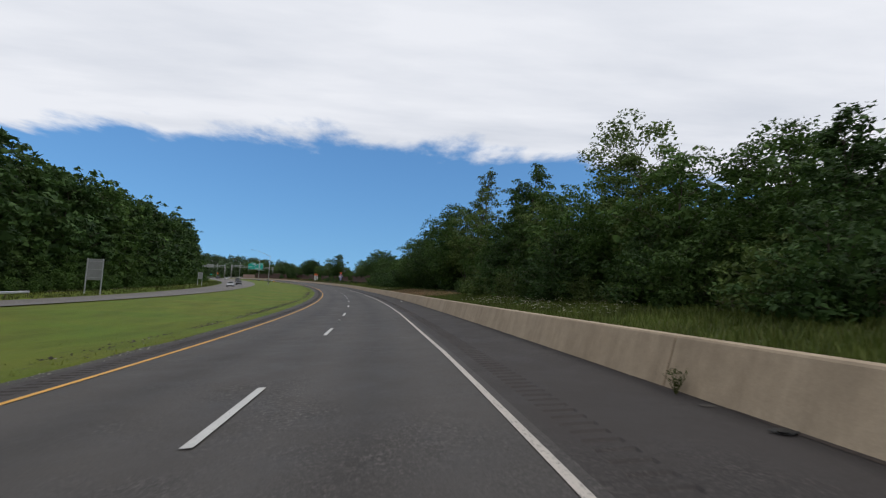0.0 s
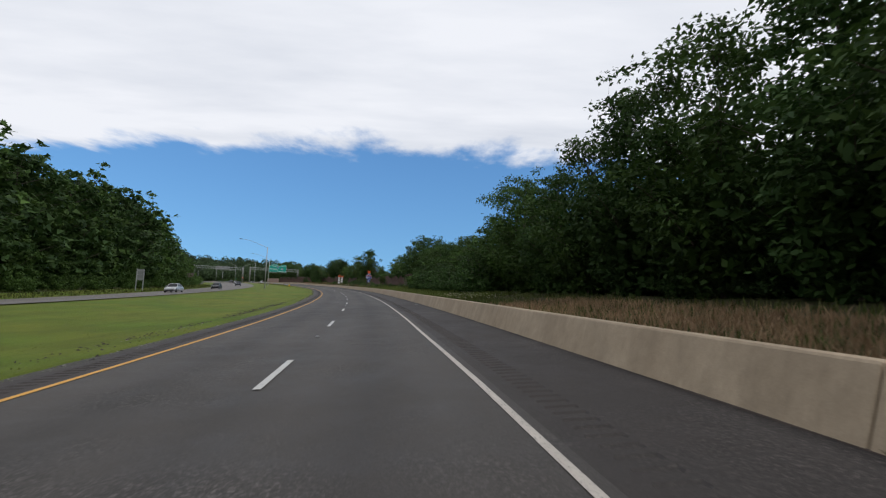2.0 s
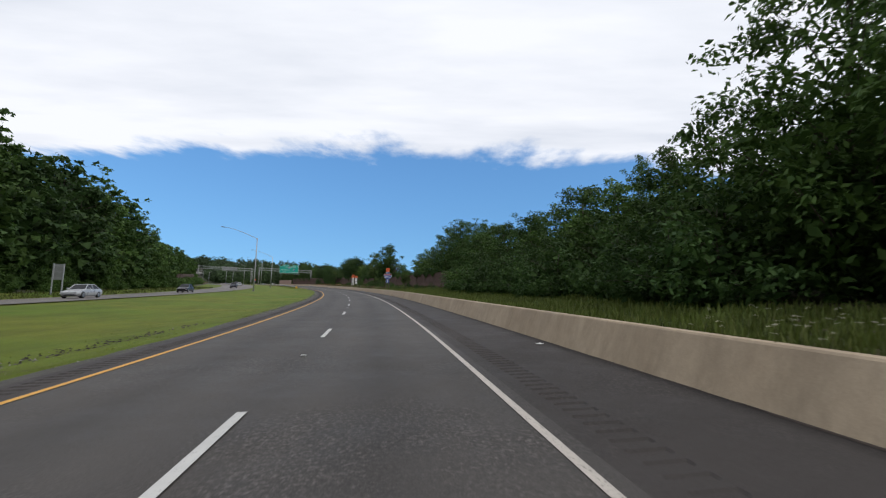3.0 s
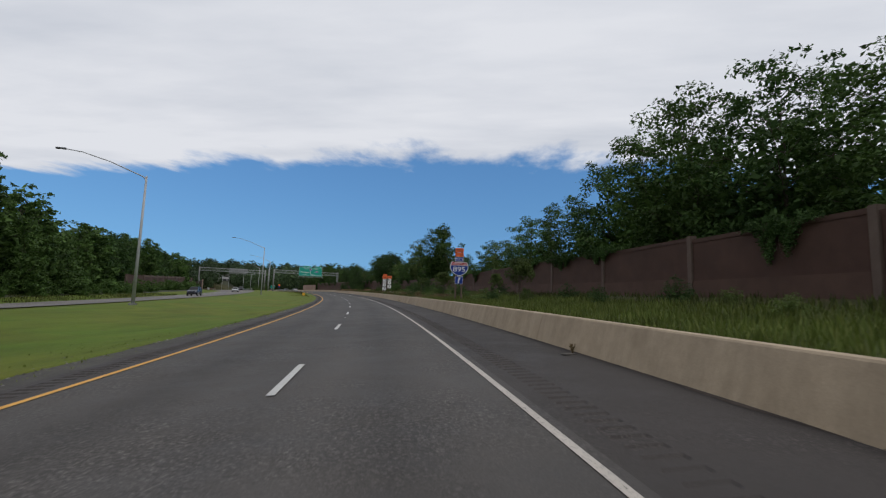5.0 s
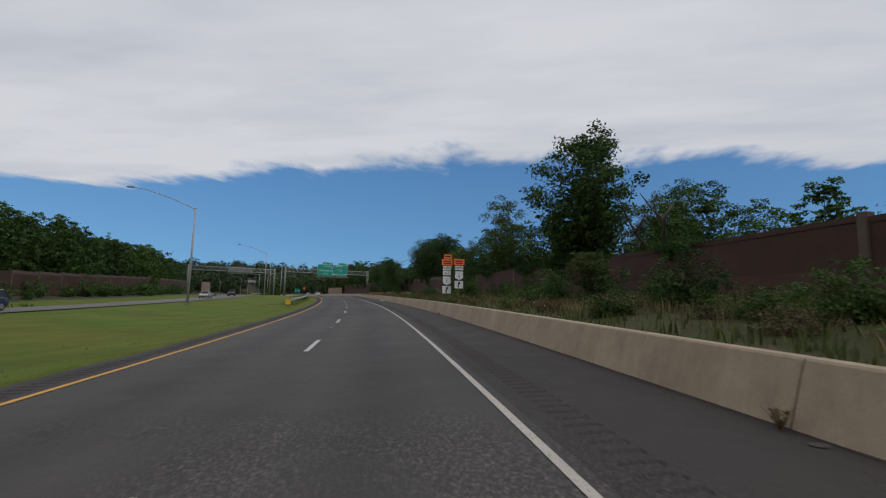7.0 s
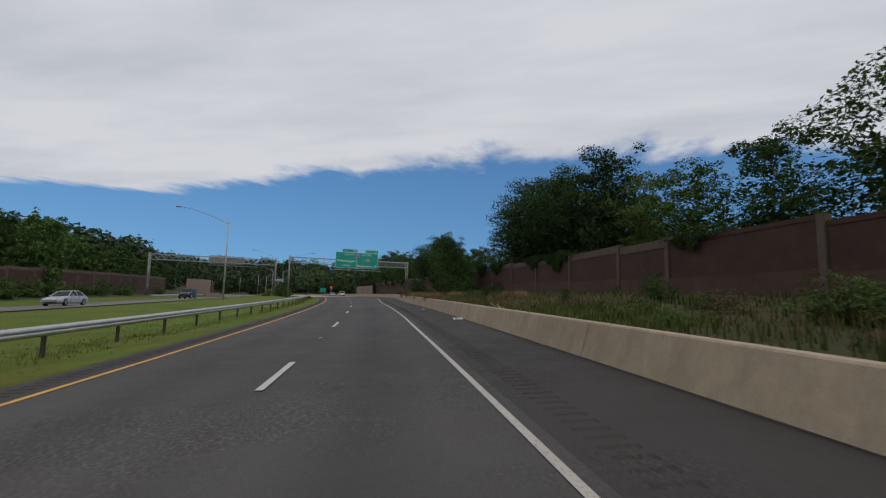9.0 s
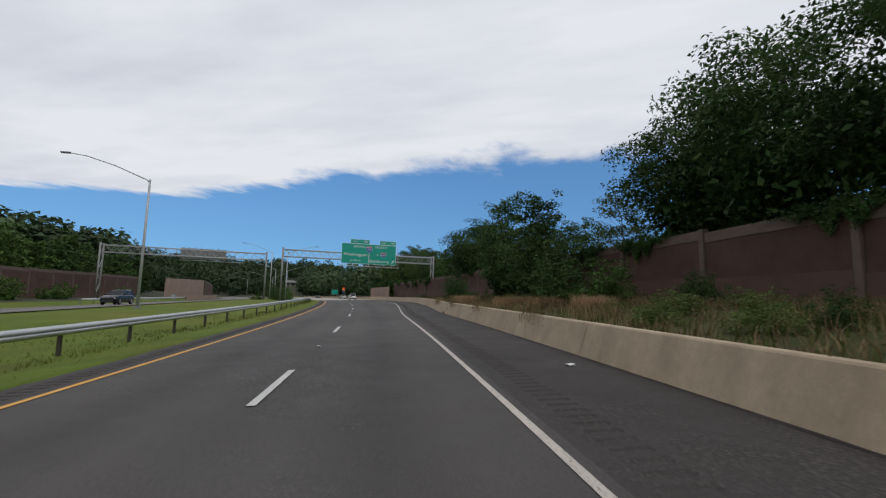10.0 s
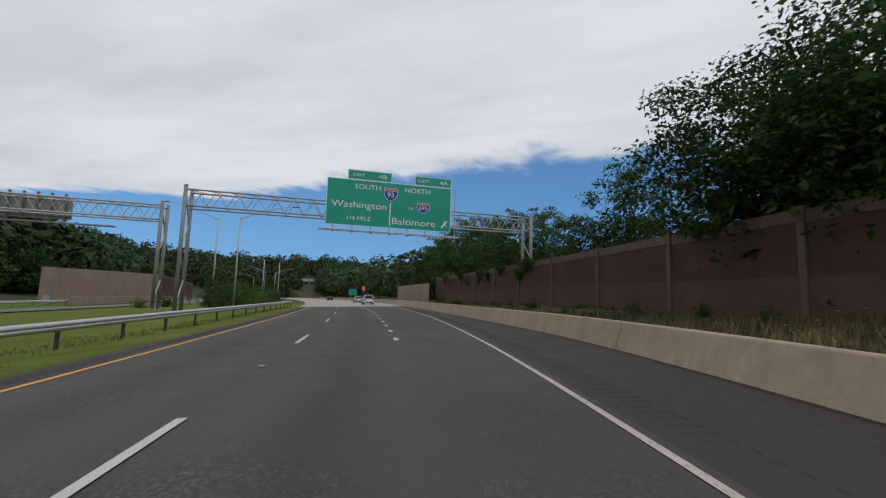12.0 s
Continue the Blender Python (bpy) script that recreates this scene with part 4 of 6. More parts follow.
# thickets between barrier and wall: low and patchy, thick about the middle stretch
for s in np.arange(152, 398, 2.7):
    o = float(barrier_o(s))
    size = rng.uniform(0.3, 0.62) * float(np.interp(s, [150, 176, 190, 203, 206, 212, 216, 262, 270, 282, 288, 300, 322, 324, 330, 332, 336, 345, 400], [0.5, 0.6, 0.9, 1.0, 0.5, 0.5, 0.9, 0.9, 0.35, 0.35, 0.65, 0.7, 0.7, 0.4, 0.4, 0.85, 0.85, 0.4, 0.35]))
    plant(any_of("bush", "bush_light", "bush_dark"), s + rng.normal(0, 0.8), min(15.6, o + rng.uniform(3.6, 8.6)), size, rng.uniform(0, 360))


for s in np.concatenate([np.arange(186, 268, 1.3), np.arange(284, 336, 1.5)]):
    o = float(barrier_o(s))
    heap = any_of(dry_spots, dry_spots, light_spots)
    heap.append(brush_spot(s + rng.normal(0, 0.5), o + rng.uniform(1.9, 6.0), rng.uniform(0.26, 0.5), rng.uniform(0, 360), rng.uniform(0.5, 0.85)))
brush("bank_brush", "bush_dry", dry_spots, "low reddish-brown half-dried brush on the bank")
brush("bank_shrubs", "bush_light", light_spots, "low yellow-green shrubs on the bank")
brush("far_undergrowth", "bush_far", far_spots, "green undergrowth along the edges of the woods")
for s in np.arange(178, 214, 1.5):
    plant(any_of("bush_light", "bush_light", "bush"), s + rng.normal(0, 0.5), rng.uniform(9.2, 15.2), rng.uniform(0.28, 0.5), rng.uniform(0, 360), 0, rng.uniform(0.45, 0.8))


def snag(s, o, top, seed):
    """A dead trunk with broken limbs."""
    r = np.random.default_rng(seed)
    h = top - float(land(s, o) - line_at(s)[2])
    t = thing("dead_tree", at_spot(s, o, -0.2), "bare grey-brown dead trunk with broken limbs", "tree", "dead trunks behind the wall")
    line = [Vector((r.normal(0, 0.1) * k, r.normal(0, 0.1) * k, h * k / 6)) for k in range(7)]
    bm = bmesh.new()
    tube(bm, line, [0.24 - 0.025 * k for k in range(7)], 7)
    body = part("trunk", bm, M_BARK, t, smooth=True)
    for k in range(2):
        a, root = r.uniform(0, 6.28), line[4 + k % 2].lerp(line[5 + k % 2], r.random())
        bm = bmesh.new()
        out = Vector((math.cos(a), math.sin(a), r.uniform(0.6, 1.5)))
        tube(bm, [root, root + out * 0.6, root + out * r.uniform(0.9, 1.6) + Vector((0, 0, 0.4))], [0.09, 0.06, 0.025], 5)
        part("limb", bm, M_BARK, body)


for k, (s, o, top) in enumerate(((224.9, 20.2, 8.0), (226.8, 20.3, 7.4))):
    snag(s, o, top, 310 + k)



# ---------------------------------------------------------------- signs and posts
M_GREEN = plain("sign_green", (0.0, 0.31, 0.23), 0.4, 0.0, 0.2, 1.2)
M_WHITE = plain("sign_white", (0.72, 0.74, 0.72), 0.45, 0.0, 0.15, 2.0)
M_ORANGE = plain("sign_orange", (0.95, 0.17, 0.03), 0.45, 0.0, 0.15, 2.0)
M_BLUE = plain("sign_blue", (0.008, 0.045, 0.30), 0.4, 0.0, 0.2, 2.0)
M_RED = plain("sign_red", (0.42, 0.02, 0.025), 0.4, 0.0, 0.2, 2.0)
M_BLACK = plain("sign_black", (0.015, 0.015, 0.016), 0.5, 0.0, 0.3, 4.0)
M_ALU = plain("sign_back_aluminium", (0.33, 0.34, 0.34), 0.55, 0.5, 0.4, 1.5)
M_WOOD = mottled("weathered_post_wood", (0.10, 0.072, 0.05), (0.18, 0.135, 0.095), 3.0, 30, 0.9, stretch=(1, 1, 0.15))
M_YELLOW = plain("yellow_plastic", (0.75, 0.42, 0.02), 0.5, 0.0, 0.2, 4.0)


def outline_part(name, pts, y0, y1, material, parent, label=""):
    """A flat plate from an outline in x and z, of true thickness."""
    bm = bmesh.new()
    a = [bm.verts.new((x, y0, z)) for x, z in pts]
    b = [bm.verts.new((x, y1, z)) for x, z in pts]
    bm.faces.new(a)
    bm.faces.new(b[::-1])
    n = len(pts)
    for i in range(n):
        bm.faces.new((a[i], b[i], b[(i + 1) % n], a[(i + 1) % n]))
    bmesh.ops.recalc_face_normals(bm, faces=bm.faces)
    return part(name, bm, material, parent, label)


def rounded(x0, x1, z0, z1, r):
    pts = []
    for cx, cz, a0 in ((x1 - r, z0 + r, -90), (x1 - r, z1 - r, 0), (x0 + r, z1 - r, 90), (x0 + r, z0 + r, 180)):
        for k in range(4):
            a = radians(a0 + 30 * k)
            pts.append((cx + r * math.cos(a), cz + r * math.sin(a)))
    return pts


def plate(parent, name, x0, x1, z0, z1, y, face, border, rim=0.03, r=0.08, label=""):
    """A sign plate: border plate behind, coloured face 4 mm proud."""
    p = outline_part(name, rounded(x0, x1, z0, z1, r), y, y + 0.03, border, parent, label)
    outline_part("face", rounded(x0 + rim, x1 - rim, z0 + rim, z1 - rim, max(0.01, r - rim)), y - 0.004, y + 0.002, face, p)
    return p


def words(parent, text, size, x, z, y, material, width=None, name="lettering"):
    cu = bpy.data.curves.new("lettering", "FONT")
    cu.body, cu.size, cu.align_x, cu.align_y, cu.extrude, cu.resolution_u = text, size, "CENTER", "CENTER", 0.003, 3
    tmp = bpy.data.objects.new("lettering", cu)
    me = bpy.data.meshes.new_from_object(tmp)
    bpy.data.objects.remove(tmp)
    me.materials.clear()
    me.materials.append(material)
    xs = [v.co.x for v in me.vertices]
    f = width / max(0.01, max(xs) - min(xs)) if width else 1.0
    ob = part(name, me, material, parent)
    ob.matrix_basis = pose(x, y, z, 90, 0, 0) @ Matrix.Diagonal((f, 1, 1, 1))
    return ob


def shield_outline(cx, cz, w, h):
    """The pointed interstate shield."""
    half = [(0.0, 0.47), (0.14, 0.455), (0.27, 0.46), (0.40, 0.50), (0.47, 0.33), (0.50, 0.12), (0.47, -0.06), (0.38, -0.24), (0.25, -0.37), (0.10, -0.47), (0, -0.5)]
    pts = half + [(-x, z) for x, z in half[-2:0:-1]]
    return [(cx + x * w, cz + z * h) for x, z in pts]


def interstate_shield(parent, number, cx, cz, w, h, y):
    sh = outline_part("route_shield", shield_outline(cx, cz, w, h), y, y + 0.02, M_WHITE, parent, "red, white and blue route shield")
    outline_part("shield_field", shield_outline(cx, cz, w * 0.93, h * 0.93), y - 0.005, y + 0.001, M_BLUE, sh)
    band = [(x, max(z, cz + 0.235 * h)) for x, z in shield_outline(cx, cz, w * 0.93, h * 0.93)]
    top = [q for q in band if q[1] > cz + 0.2351 * h]
    xr = 0.485 * w * 0.93
    outline_part("shield_band", [(cx + xr, cz + 0.245 * h)] + [q for q in sorted(top, key=lambda q: -q[0])] + [(cx - xr, cz + 0.245 * h)], y - 0.010, y - 0.004, M_RED, sh)
    outline_part("shield_rule", [(cx - xr, cz + 0.225 * h), (cx + xr, cz + 0.225 * h), (cx + xr, cz + 0.25 * h), (cx - xr, cz + 0.25 * h)], y - 0.012, y - 0.006, M_WHITE, sh)
    words(sh, number, h * 0.5, cx, cz - 0.05 * h, y - 0.012, M_WHITE, w * (0.66 if len(number) > 2 else 0.5))
    if h > 0.7:
        words(sh, "INTERSTATE", h * 0.12, cx, cz + 0.335 * h, y - 0.016, M_WHITE, w * 0.74)
    return sh


def us_shield(parent, number, cx, cz, s, y):
    p = outline_part("route_marker", rounded(cx - s / 2, cx + s / 2, cz - s / 2, cz + s / 2, 0.03), y, y + 0.02, M_BLACK, parent, "white route shield on black")
    half = [(0, 0.40), (0.12, 0.44), (0.22, 0.40), (0.32, 0.47), (0.44, 0.33), (0.38, 0.18), (0.45, -0.05), (0.42, -0.24), (0.28, -0.36), (0.10, -0.40), (0, -0.46)]
    pts = half + [(-x, z) for x, z in half[-2:0:-1]]
    outline_part("shield_field", [(cx + x * s, cz + z * s) for x, z in pts], y - 0.005, y + 0.001, M_WHITE, p)
    words(p, number, s * 0.62, cx, cz - 0.01, y - 0.008, M_BLACK)
    return p


def turn_arrow(parent, cx, cz, s, y, material):
    pts = [(-0.16, -0.42), (0.02, -0.42), (0.02, -0.05), (0.08, 0.08), (0.16, 0.02), (0.20, 0.44), (-0.16, 0.28), (-0.06, 0.20), (-0.14, 0.02), (-0.16, -0.08)]
    return outline_part("arrow", [(cx + x * s, cz + z * s) for x, z in pts], y - 0.008, y - 0.003, material, parent)


def post_part(parent, name, x, y, z0, z1, wx, wy, material):
    bm = bmesh.new()
    box(bm, x - wx / 2, x + wx / 2, y - wy / 2, y + wy / 2, z0, z1, 0.008)
    return part(name, bm, material, parent)


def detour_sign_blue(s, o, dz, base):
    """Route assembly: orange detour plates, direction plate, shield and arrow on two timber posts."""
    t = thing("detour_route_sign", at_spot(s, o, dz, 4), "orange and blue detour route sign on two timber posts", "road sign")
    post_part(t, "post", -0.27, 0.09, -0.4, base + 3.0, 0.14, 0.14, M_WOOD)
    post_part(t, "post", 0.27, 0.09, -0.4, base + 3.0, 0.14, 0.14, M_WOOD)
    z = base
    ar = plate(t, "arrow_plate", -0.36, 0.36, z, z + 0.66, 0, M_BLUE, M_WHITE, 0.02, 0.05)
    turn_arrow(ar, 0.0, z + 0.33, 0.62, -0.004, M_WHITE)
    interstate_shield(t, "895", 0, z + 1.31, 1.66, 1.24, -0.01)
    no = plate(t, "direction_plate", -0.37, 0.37, z + 1.94, z + 2.33, 0, M_BLUE, M_WHITE, 0.02, 0.05)
    words(no, "NORTH", 0.30, 0, z + 2.13, -0.010, M_WHITE, 0.62)
    de = plate(t, "detour_plate", -0.38, 0.38, z + 2.35, z + 2.72, 0, M_ORANGE, M_BLACK, 0.015, 0.04)
    words(de, "DETOUR", 0.24, 0, z + 2.53, -0.010, M_BLACK, 0.62)
    tr = plate(t, "truck_plate", -0.38, 0.38, z + 2.74, z + 3.11, 0, M_ORANGE, M_BLACK, 0.015, 0.04)
    for k in range(2):
        outline_part("letter_bar", [(-0.30, z + 2.83 + 0.11 * k), (0.30, z + 2.83 + 0.11 * k), (0.30, z + 2.89 + 0.11 * k), (-0.30, z + 2.89 + 0.11 * k)], -0.010, -0.003, M_BLACK, tr)
    return t


def detour_sign_white(s, o, dz, base, alt):
    t = thing("detour_route_sign", at_spot(s, o, dz, 4), "orange and white detour route sign with black shield" + (" and extra plate" if alt else ""), "road sign", "white route signs")
    post_part(t, "post", 0.0, 0.06, -0.4, base + (2.75 if alt else 2.2), 0.09, 0.09, M_WOOD)
    z = base
    ar = plate(t, "arrow_plate", -0.33, 0.33, z, z + 0.56, 0, M_WHITE, M_BLACK, 0.012, 0.04)
    turn_arrow(ar, 0.0, z + 0.28, 0.5, -0.004, M_BLACK)
    us_shield(t, "1", 0, z + 0.93, 0.70, -0.005)
    z2 = z + 1.30
    if alt:
        al = plate(t, "alternate_plate", -0.31, 0.31, z2, z2 + 0.33, 0, M_WHITE, M_BLACK, 0.012, 0.04)
        words(al, "ALT", 0.26, 0, z2 + 0.165, -0.010, M_BLACK, 0.4)
        z2 += 0.35
    no = plate(t, "direction_plate", -0.32, 0.32, z2, z2 + 0.33, 0, M_WHITE, M_BLACK, 0.012, 0.04)
    words(no, "NORTH", 0.26, 0, z2 + 0.165, -0.010, M_BLACK, 0.54)
    z2 += 0.36
    pl = plate(t, "detour_plate", -0.40, 0.40, z2, z2 + 0.46, 0, M_ORANGE, M_BLACK, 0.012, 0.04)
    for k in range(2):
        outline_part("letter_bar", [(-0.28, z2 + 0.11 + 0.15 * k), (0.28, z2 + 0.11 + 0.15 * k), (0.28, z2 + 0.19 + 0.15 * k), (-0.28, z2 + 0.19 + 0.15 * k)], -0.010, -0.003, M_BLACK, pl)
    if alt:
        p2 = plate(t, "truck_plate", -0.26, 0.36, z2 + 0.48, z2 + 0.82, 0, M_ORANGE, M_BLACK, 0.012, 0.04)
        outline_part("letter_bar", [(-0.18, z2 + 0.60), (0.28, z2 + 0.60), (0.28, z2 + 0.70), (-0.18, z2 + 0.70)], -0.010, -0.003, M_BLACK, p2)
    return t


def back_of_sign(s, o, w, h, z0):
    """A sign for the other carriageway, seen from behind."""
    t = thing("road_sign", at_spot(s, o), "grey aluminium back of a sign on two posts", "road sign", "signs for oncoming traffic")
    for x in (-w / 2 + 0.05, w / 2 - 0.05):
        post_part(t, "post", x, 0, -0.4, z0 + h + 0.05, 0.14, 0.12, M_STEEL)
    bm = bmesh.new()
    box(bm, -w / 2, w / 2, 0.09, 0.12, z0, z0 + h, 0.006)
    pl = part("panel", bm, M_ALU, t)
    for f in (0.12, 0.5, 0.88):
        bm = bmesh.new()
        box(bm, -w / 2 + 0.05, w / 2 - 0.05, 0.06, 0.088, z0 + h * f - 0.03, z0 + h * f + 0.03, 0.004)
        part("stiffener", bm, M_STEEL, pl)
    return t


# ---------------------------------------------------------------- street lamps
M_LAMP = plain("lamp_head_grey", (0.22, 0.23, 0.24), 0.5, 0.4, 0.3, 4)


def street_lamp(s, o, h, turn=0.0, reach=6.2):
    ob = thing("street_lamp", at_spot(s, o, -0.05, turn), "tall grey galvanised street lamp with one long arm", "street lamp", "street lamps in the median")
    bm = bmesh.new()
    tube(bm, [(0, 0, 0), (0, 0, h * 0.5), (0, 0, h)], [0.135, 0.105, 0.08], 12)
    part("pole", bm, M_STEEL, ob, smooth=True)
    bm = bmesh.new()
    box(bm, -0.24, 0.24, -0.24, 0.24, 0, 0.22, 0.03)
    part("base", bm, M_STEEL_DULL, ob)
    bm = bmesh.new()
    tube(bm, [(0, 0, h - 0.25), (-0.25, 0, h + 0.0), (-reach * 0.45, 0, h + 1.05), (-reach * 0.8, 0, h + 1.7), (-reach, 0, h + 1.85)], [0.06, 0.05, 0.045, 0.04, 0.035], 8)
    arm = part("arm", bm, M_STEEL, ob, smooth=True)
    bm = bmesh.new()
    tube(bm, [(0, 0, h - 0.02), (0, 0, h + 0.06)], [0.09, 0.05], 10)
    part("cap", bm, M_STEEL, ob)
    bm = bmesh.new()
    box(bm, -reach - 0.72, -reach + 0.05, -0.14, 0.14, h + 1.8, h + 1.93, 0.045)
    head = part("lamp_head", bm, M_LAMP, arm)
    return ob


# ---------------------------------------------------------------- sign gantries
def truss_beam(parent, a, b, high, deep, bays, r=0.07):
    """A box truss between two points of the thing's space, chords and diagonals apart."""
    a, b = Vector(a), Vector(b)
    along = (b - a).normalized()
    back = Vector((-along.y, along.x, 0))
    up = Vector((0, 0, 1))
    corner = [Vector((0, 0, 0)), up * high, back * deep, up * high + back * deep]
    for c in corner:
        bm = bmesh.new()
        tube(bm, [a + c, b + c], r, 8)
        part("chord", bm, M_STEEL, parent, smooth=True)
    for i in range(bays):
        p, q, m = a.lerp(b, i / bays), a.lerp(b, (i + 1) / bays), a.lerp(b, (i + 0.5) / bays)
        bm = bmesh.new()
        for c in (Vector((0, 0, 0)), back * deep):
            tube(bm, [p + c, m + c + up * high], r * 0.45, 6)
            tube(bm, [m + c + up * high, q + c], r * 0.45, 6)
        tube(bm, [p, p + back * deep], r * 0.4, 6)
        tube(bm, [p + up * high, q + up * high + back * deep], r * 0.4, 6)
        part("lattice", bm, M_STEEL, parent)


def gantry_leg(parent, x, y, z0, top, deep, back):
    """Two tubes with cross braces."""
    for k, d in enumerate((-0.15, deep + 0.15)):
        bm = bmesh.new()
        p = Vector((x, y, 0)) + back * d
        tube(bm, [(p.x, p.y, z0), (p.x, p.y, top + 0.35)], 0.155, 12)
        leg = part("leg", bm, M_STEEL_DULL, parent, smooth=True)
        bm = bmesh.new()
        box(bm, p.x - 0.3, p.x + 0.3, p.y - 0.3, p.y + 0.3, z0 - 0.3, z0 + 0.14, 0.02)
        part("footing", bm, M_DECK, leg)
    n = 4
    for i in range(n):
        za, zb = z0 + 0.8 + (top - z0 - 1.2) * i / n, z0 + 0.8 + (top - z0 - 1.2) * (i + 1) / n
        p, q = Vector((x, y, 0)) + back * -0.15, Vector((x, y, 0)) + back * (deep + 0.15)
        if i % 2:
            p, q = q, p
        bm = bmesh.new()
        tube(bm, [(p.x, p.y, za), (q.x, q.y, zb)], 0.055, 6)
        part("brace", bm, M_STEEL, parent)


def world_point(s, o, h):
    x, y, z, th, b = line_at(s)
    return Vector((float(x + o * np.cos(th)), float(y + o * np.sin(th)), float(z) + h))


def gantry(label, s0, o0, s1, o1, top, high, deep, bays, rise=None):
    a, b = world_point(s0, o0, 0), world_point(s1, o1, 0)
    turn = math.degrees(math.atan2(b.y - a.y, b.x - a.x))
    long = math.hypot(b.x - a.x, b.y - a.y)
    z0a, z0b = spot(s0, o0).z, spot(s1, o1).z
    t = thing("sign_gantry", pose(a.x, a.y, a.z, 0, 0, turn), label, "sign gantry", "sign gantries")
    back = Vector((0, 1, 0))
    rise = b.z - a.z if rise is None else rise
    gantry_leg(t, 0, 0, z0a - a.z - 0.1, top, deep, back)
    gantry_leg(t, long, 0, z0b - a.z - 0.1, top + rise, deep, back)
    truss_beam(t, (0, 0, top - high), (long, 0, top - high + rise), high, deep, bays)
    return t, long


gantry_right, _ = gantry("galvanised steel truss gantry carrying a large green sign", 370.8, -12.2, 372.8, 18.2, 9.75, 1.35, 1.5, 20)
gantry_left, _ = gantry("galvanised steel truss gantry over the oncoming carriageway", 372.6, -43.1, 375.6, -15.6, 9.1, 1.3, 1.5, 18)


def big_sign(parent_m, x0, w, z0, h):
    t = thing("overhead_road_sign", parent_m, "large green exit sign for two motorway branches, hung on the gantry", "road sign")
    main = plate(t, "panel", x0, x0 + w, z0, z0 + h, -1.20, M_GREEN, M_WHITE, 0.05, 0.14)
    y = -1.214
    for nm, xa, xb, txt in (("exit_tab", x0 + 0.155 * w, x0 + 0.50 * w, "4B"), ("exit_tab", x0 + 0.69 * w, x0 + 0.998 * w, "4A")):
        tab = plate(t, nm, xa, xb, z0 + h + 0.02, z0 + h + 0.86, -1.20, M_GREEN, M_WHITE, 0.04, 0.1)
        words(tab, "EXIT", 0.36, xa + 0.24 * (xb - xa), z0 + h + 0.42, y, M_WHITE, 1.0)
        words(tab, txt, 0.52, xa + 0.79 * (xb - xa), z0 + h + 0.43, y, M_WHITE, 0.75)
    words(main, "SOUTH", 0.60, x0 + 0.315 * w, z0 + 0.85 * h, y, M_WHITE, 0.20 * w)
    words(main, "NORTH", 0.60, x0 + 0.715 * w, z0 + 0.865 * h, y, M_WHITE, 0.205 * w)
    words(main, "Washington", 0.80, x0 + 0.255 * w, z0 + 0.45 * h, y, M_WHITE, 0.425 * w)
    words(main, "1/4 MILE", 0.46, x0 + 0.25 * w, z0 + 0.16 * h, y, M_WHITE, 0.18 * w)
    words(main, "TO", 0.32, x0 + 0.66 * w, z0 + 0.47 * h, y, M_WHITE, 0.045 * w)
    words(main, "Baltimore", 0.80, x0 + 0.69 * w, z0 + 0.155 * h, y, M_WHITE, 0.355 * w)
    outline_part("divider", [(x0 + 0.492 * w, z0 + 0.05 * h), (x0 + 0.500 * w, z0 + 0.05 * h), (x0 + 0.500 * w, z0 + 0.55 * h), (x0 + 0.492 * w, z0 + 0.55 * h)], y - 0.002, y + 0.008, M_WHITE, main)
    interstate_shield(main, "95", x0 + 0.497 * w, z0 + 0.74 * h, 0.115 * w, 0.30 * h, y - 0.004)
    interstate_shield(main, "695", x0 + 0.765 * w, z0 + 0.50 * h, 0.11 * w, 0.24 * h, y - 0.004)
    ar = [(-0.5, -0.36), (-0.36, -0.5), (0.12, -0.02), (0.12, -0.34), (0.42, 0.46), (-0.34, 0.16), (-0.04, 0.14)]
    outline_part("arrow", [(x0 + 0.945 * w + 0.62 * q, z0 + 0.17 * h + 0.75 * r_) for q, r_ in ar], y - 0.004, y + 0.006, M_WHITE, main)
    for k in range(7):
        xx = x0 + w * (0.06 + 0.145 * k)
        bm = bmesh.new()
        box(bm, xx - 0.05, xx + 0.05, -1.16, -1.06, z0 - 0.55, z0 + h - 0.3, 0.008)
        part("hanger", bm, M_STEEL, t)
        bm = bmesh.new()
        box(bm, xx - 0.045, xx + 0.045, -2.35, -1.05, z0 - 0.62, z0 - 0.54, 0.008)
        part("bracket", bm, M_STEEL, t)
    for yy in (-2.3, -1.7):
        bm = bmesh.new()
        tube(bm, [(x0 - 0.5, yy, z0 - 0.56), (x0 + w + 0.6, yy, z0 - 0.56)], 0.05, 8)
        part("catwalk_rail", bm, M_STEEL, t)
    bm = bmesh.new()
    tube(bm, [(x0 + w + 0.45, -0.9, z0 - 0.8), (x0 + w + 0.45, -0.9, z0 + h)], 0.04, 6)
    part("ladder_post", bm, M_STEEL, t)
    return t


big_sign(gantry_right.matrix_basis.copy(), 10.95, 11.0, 7.55, 4.05)


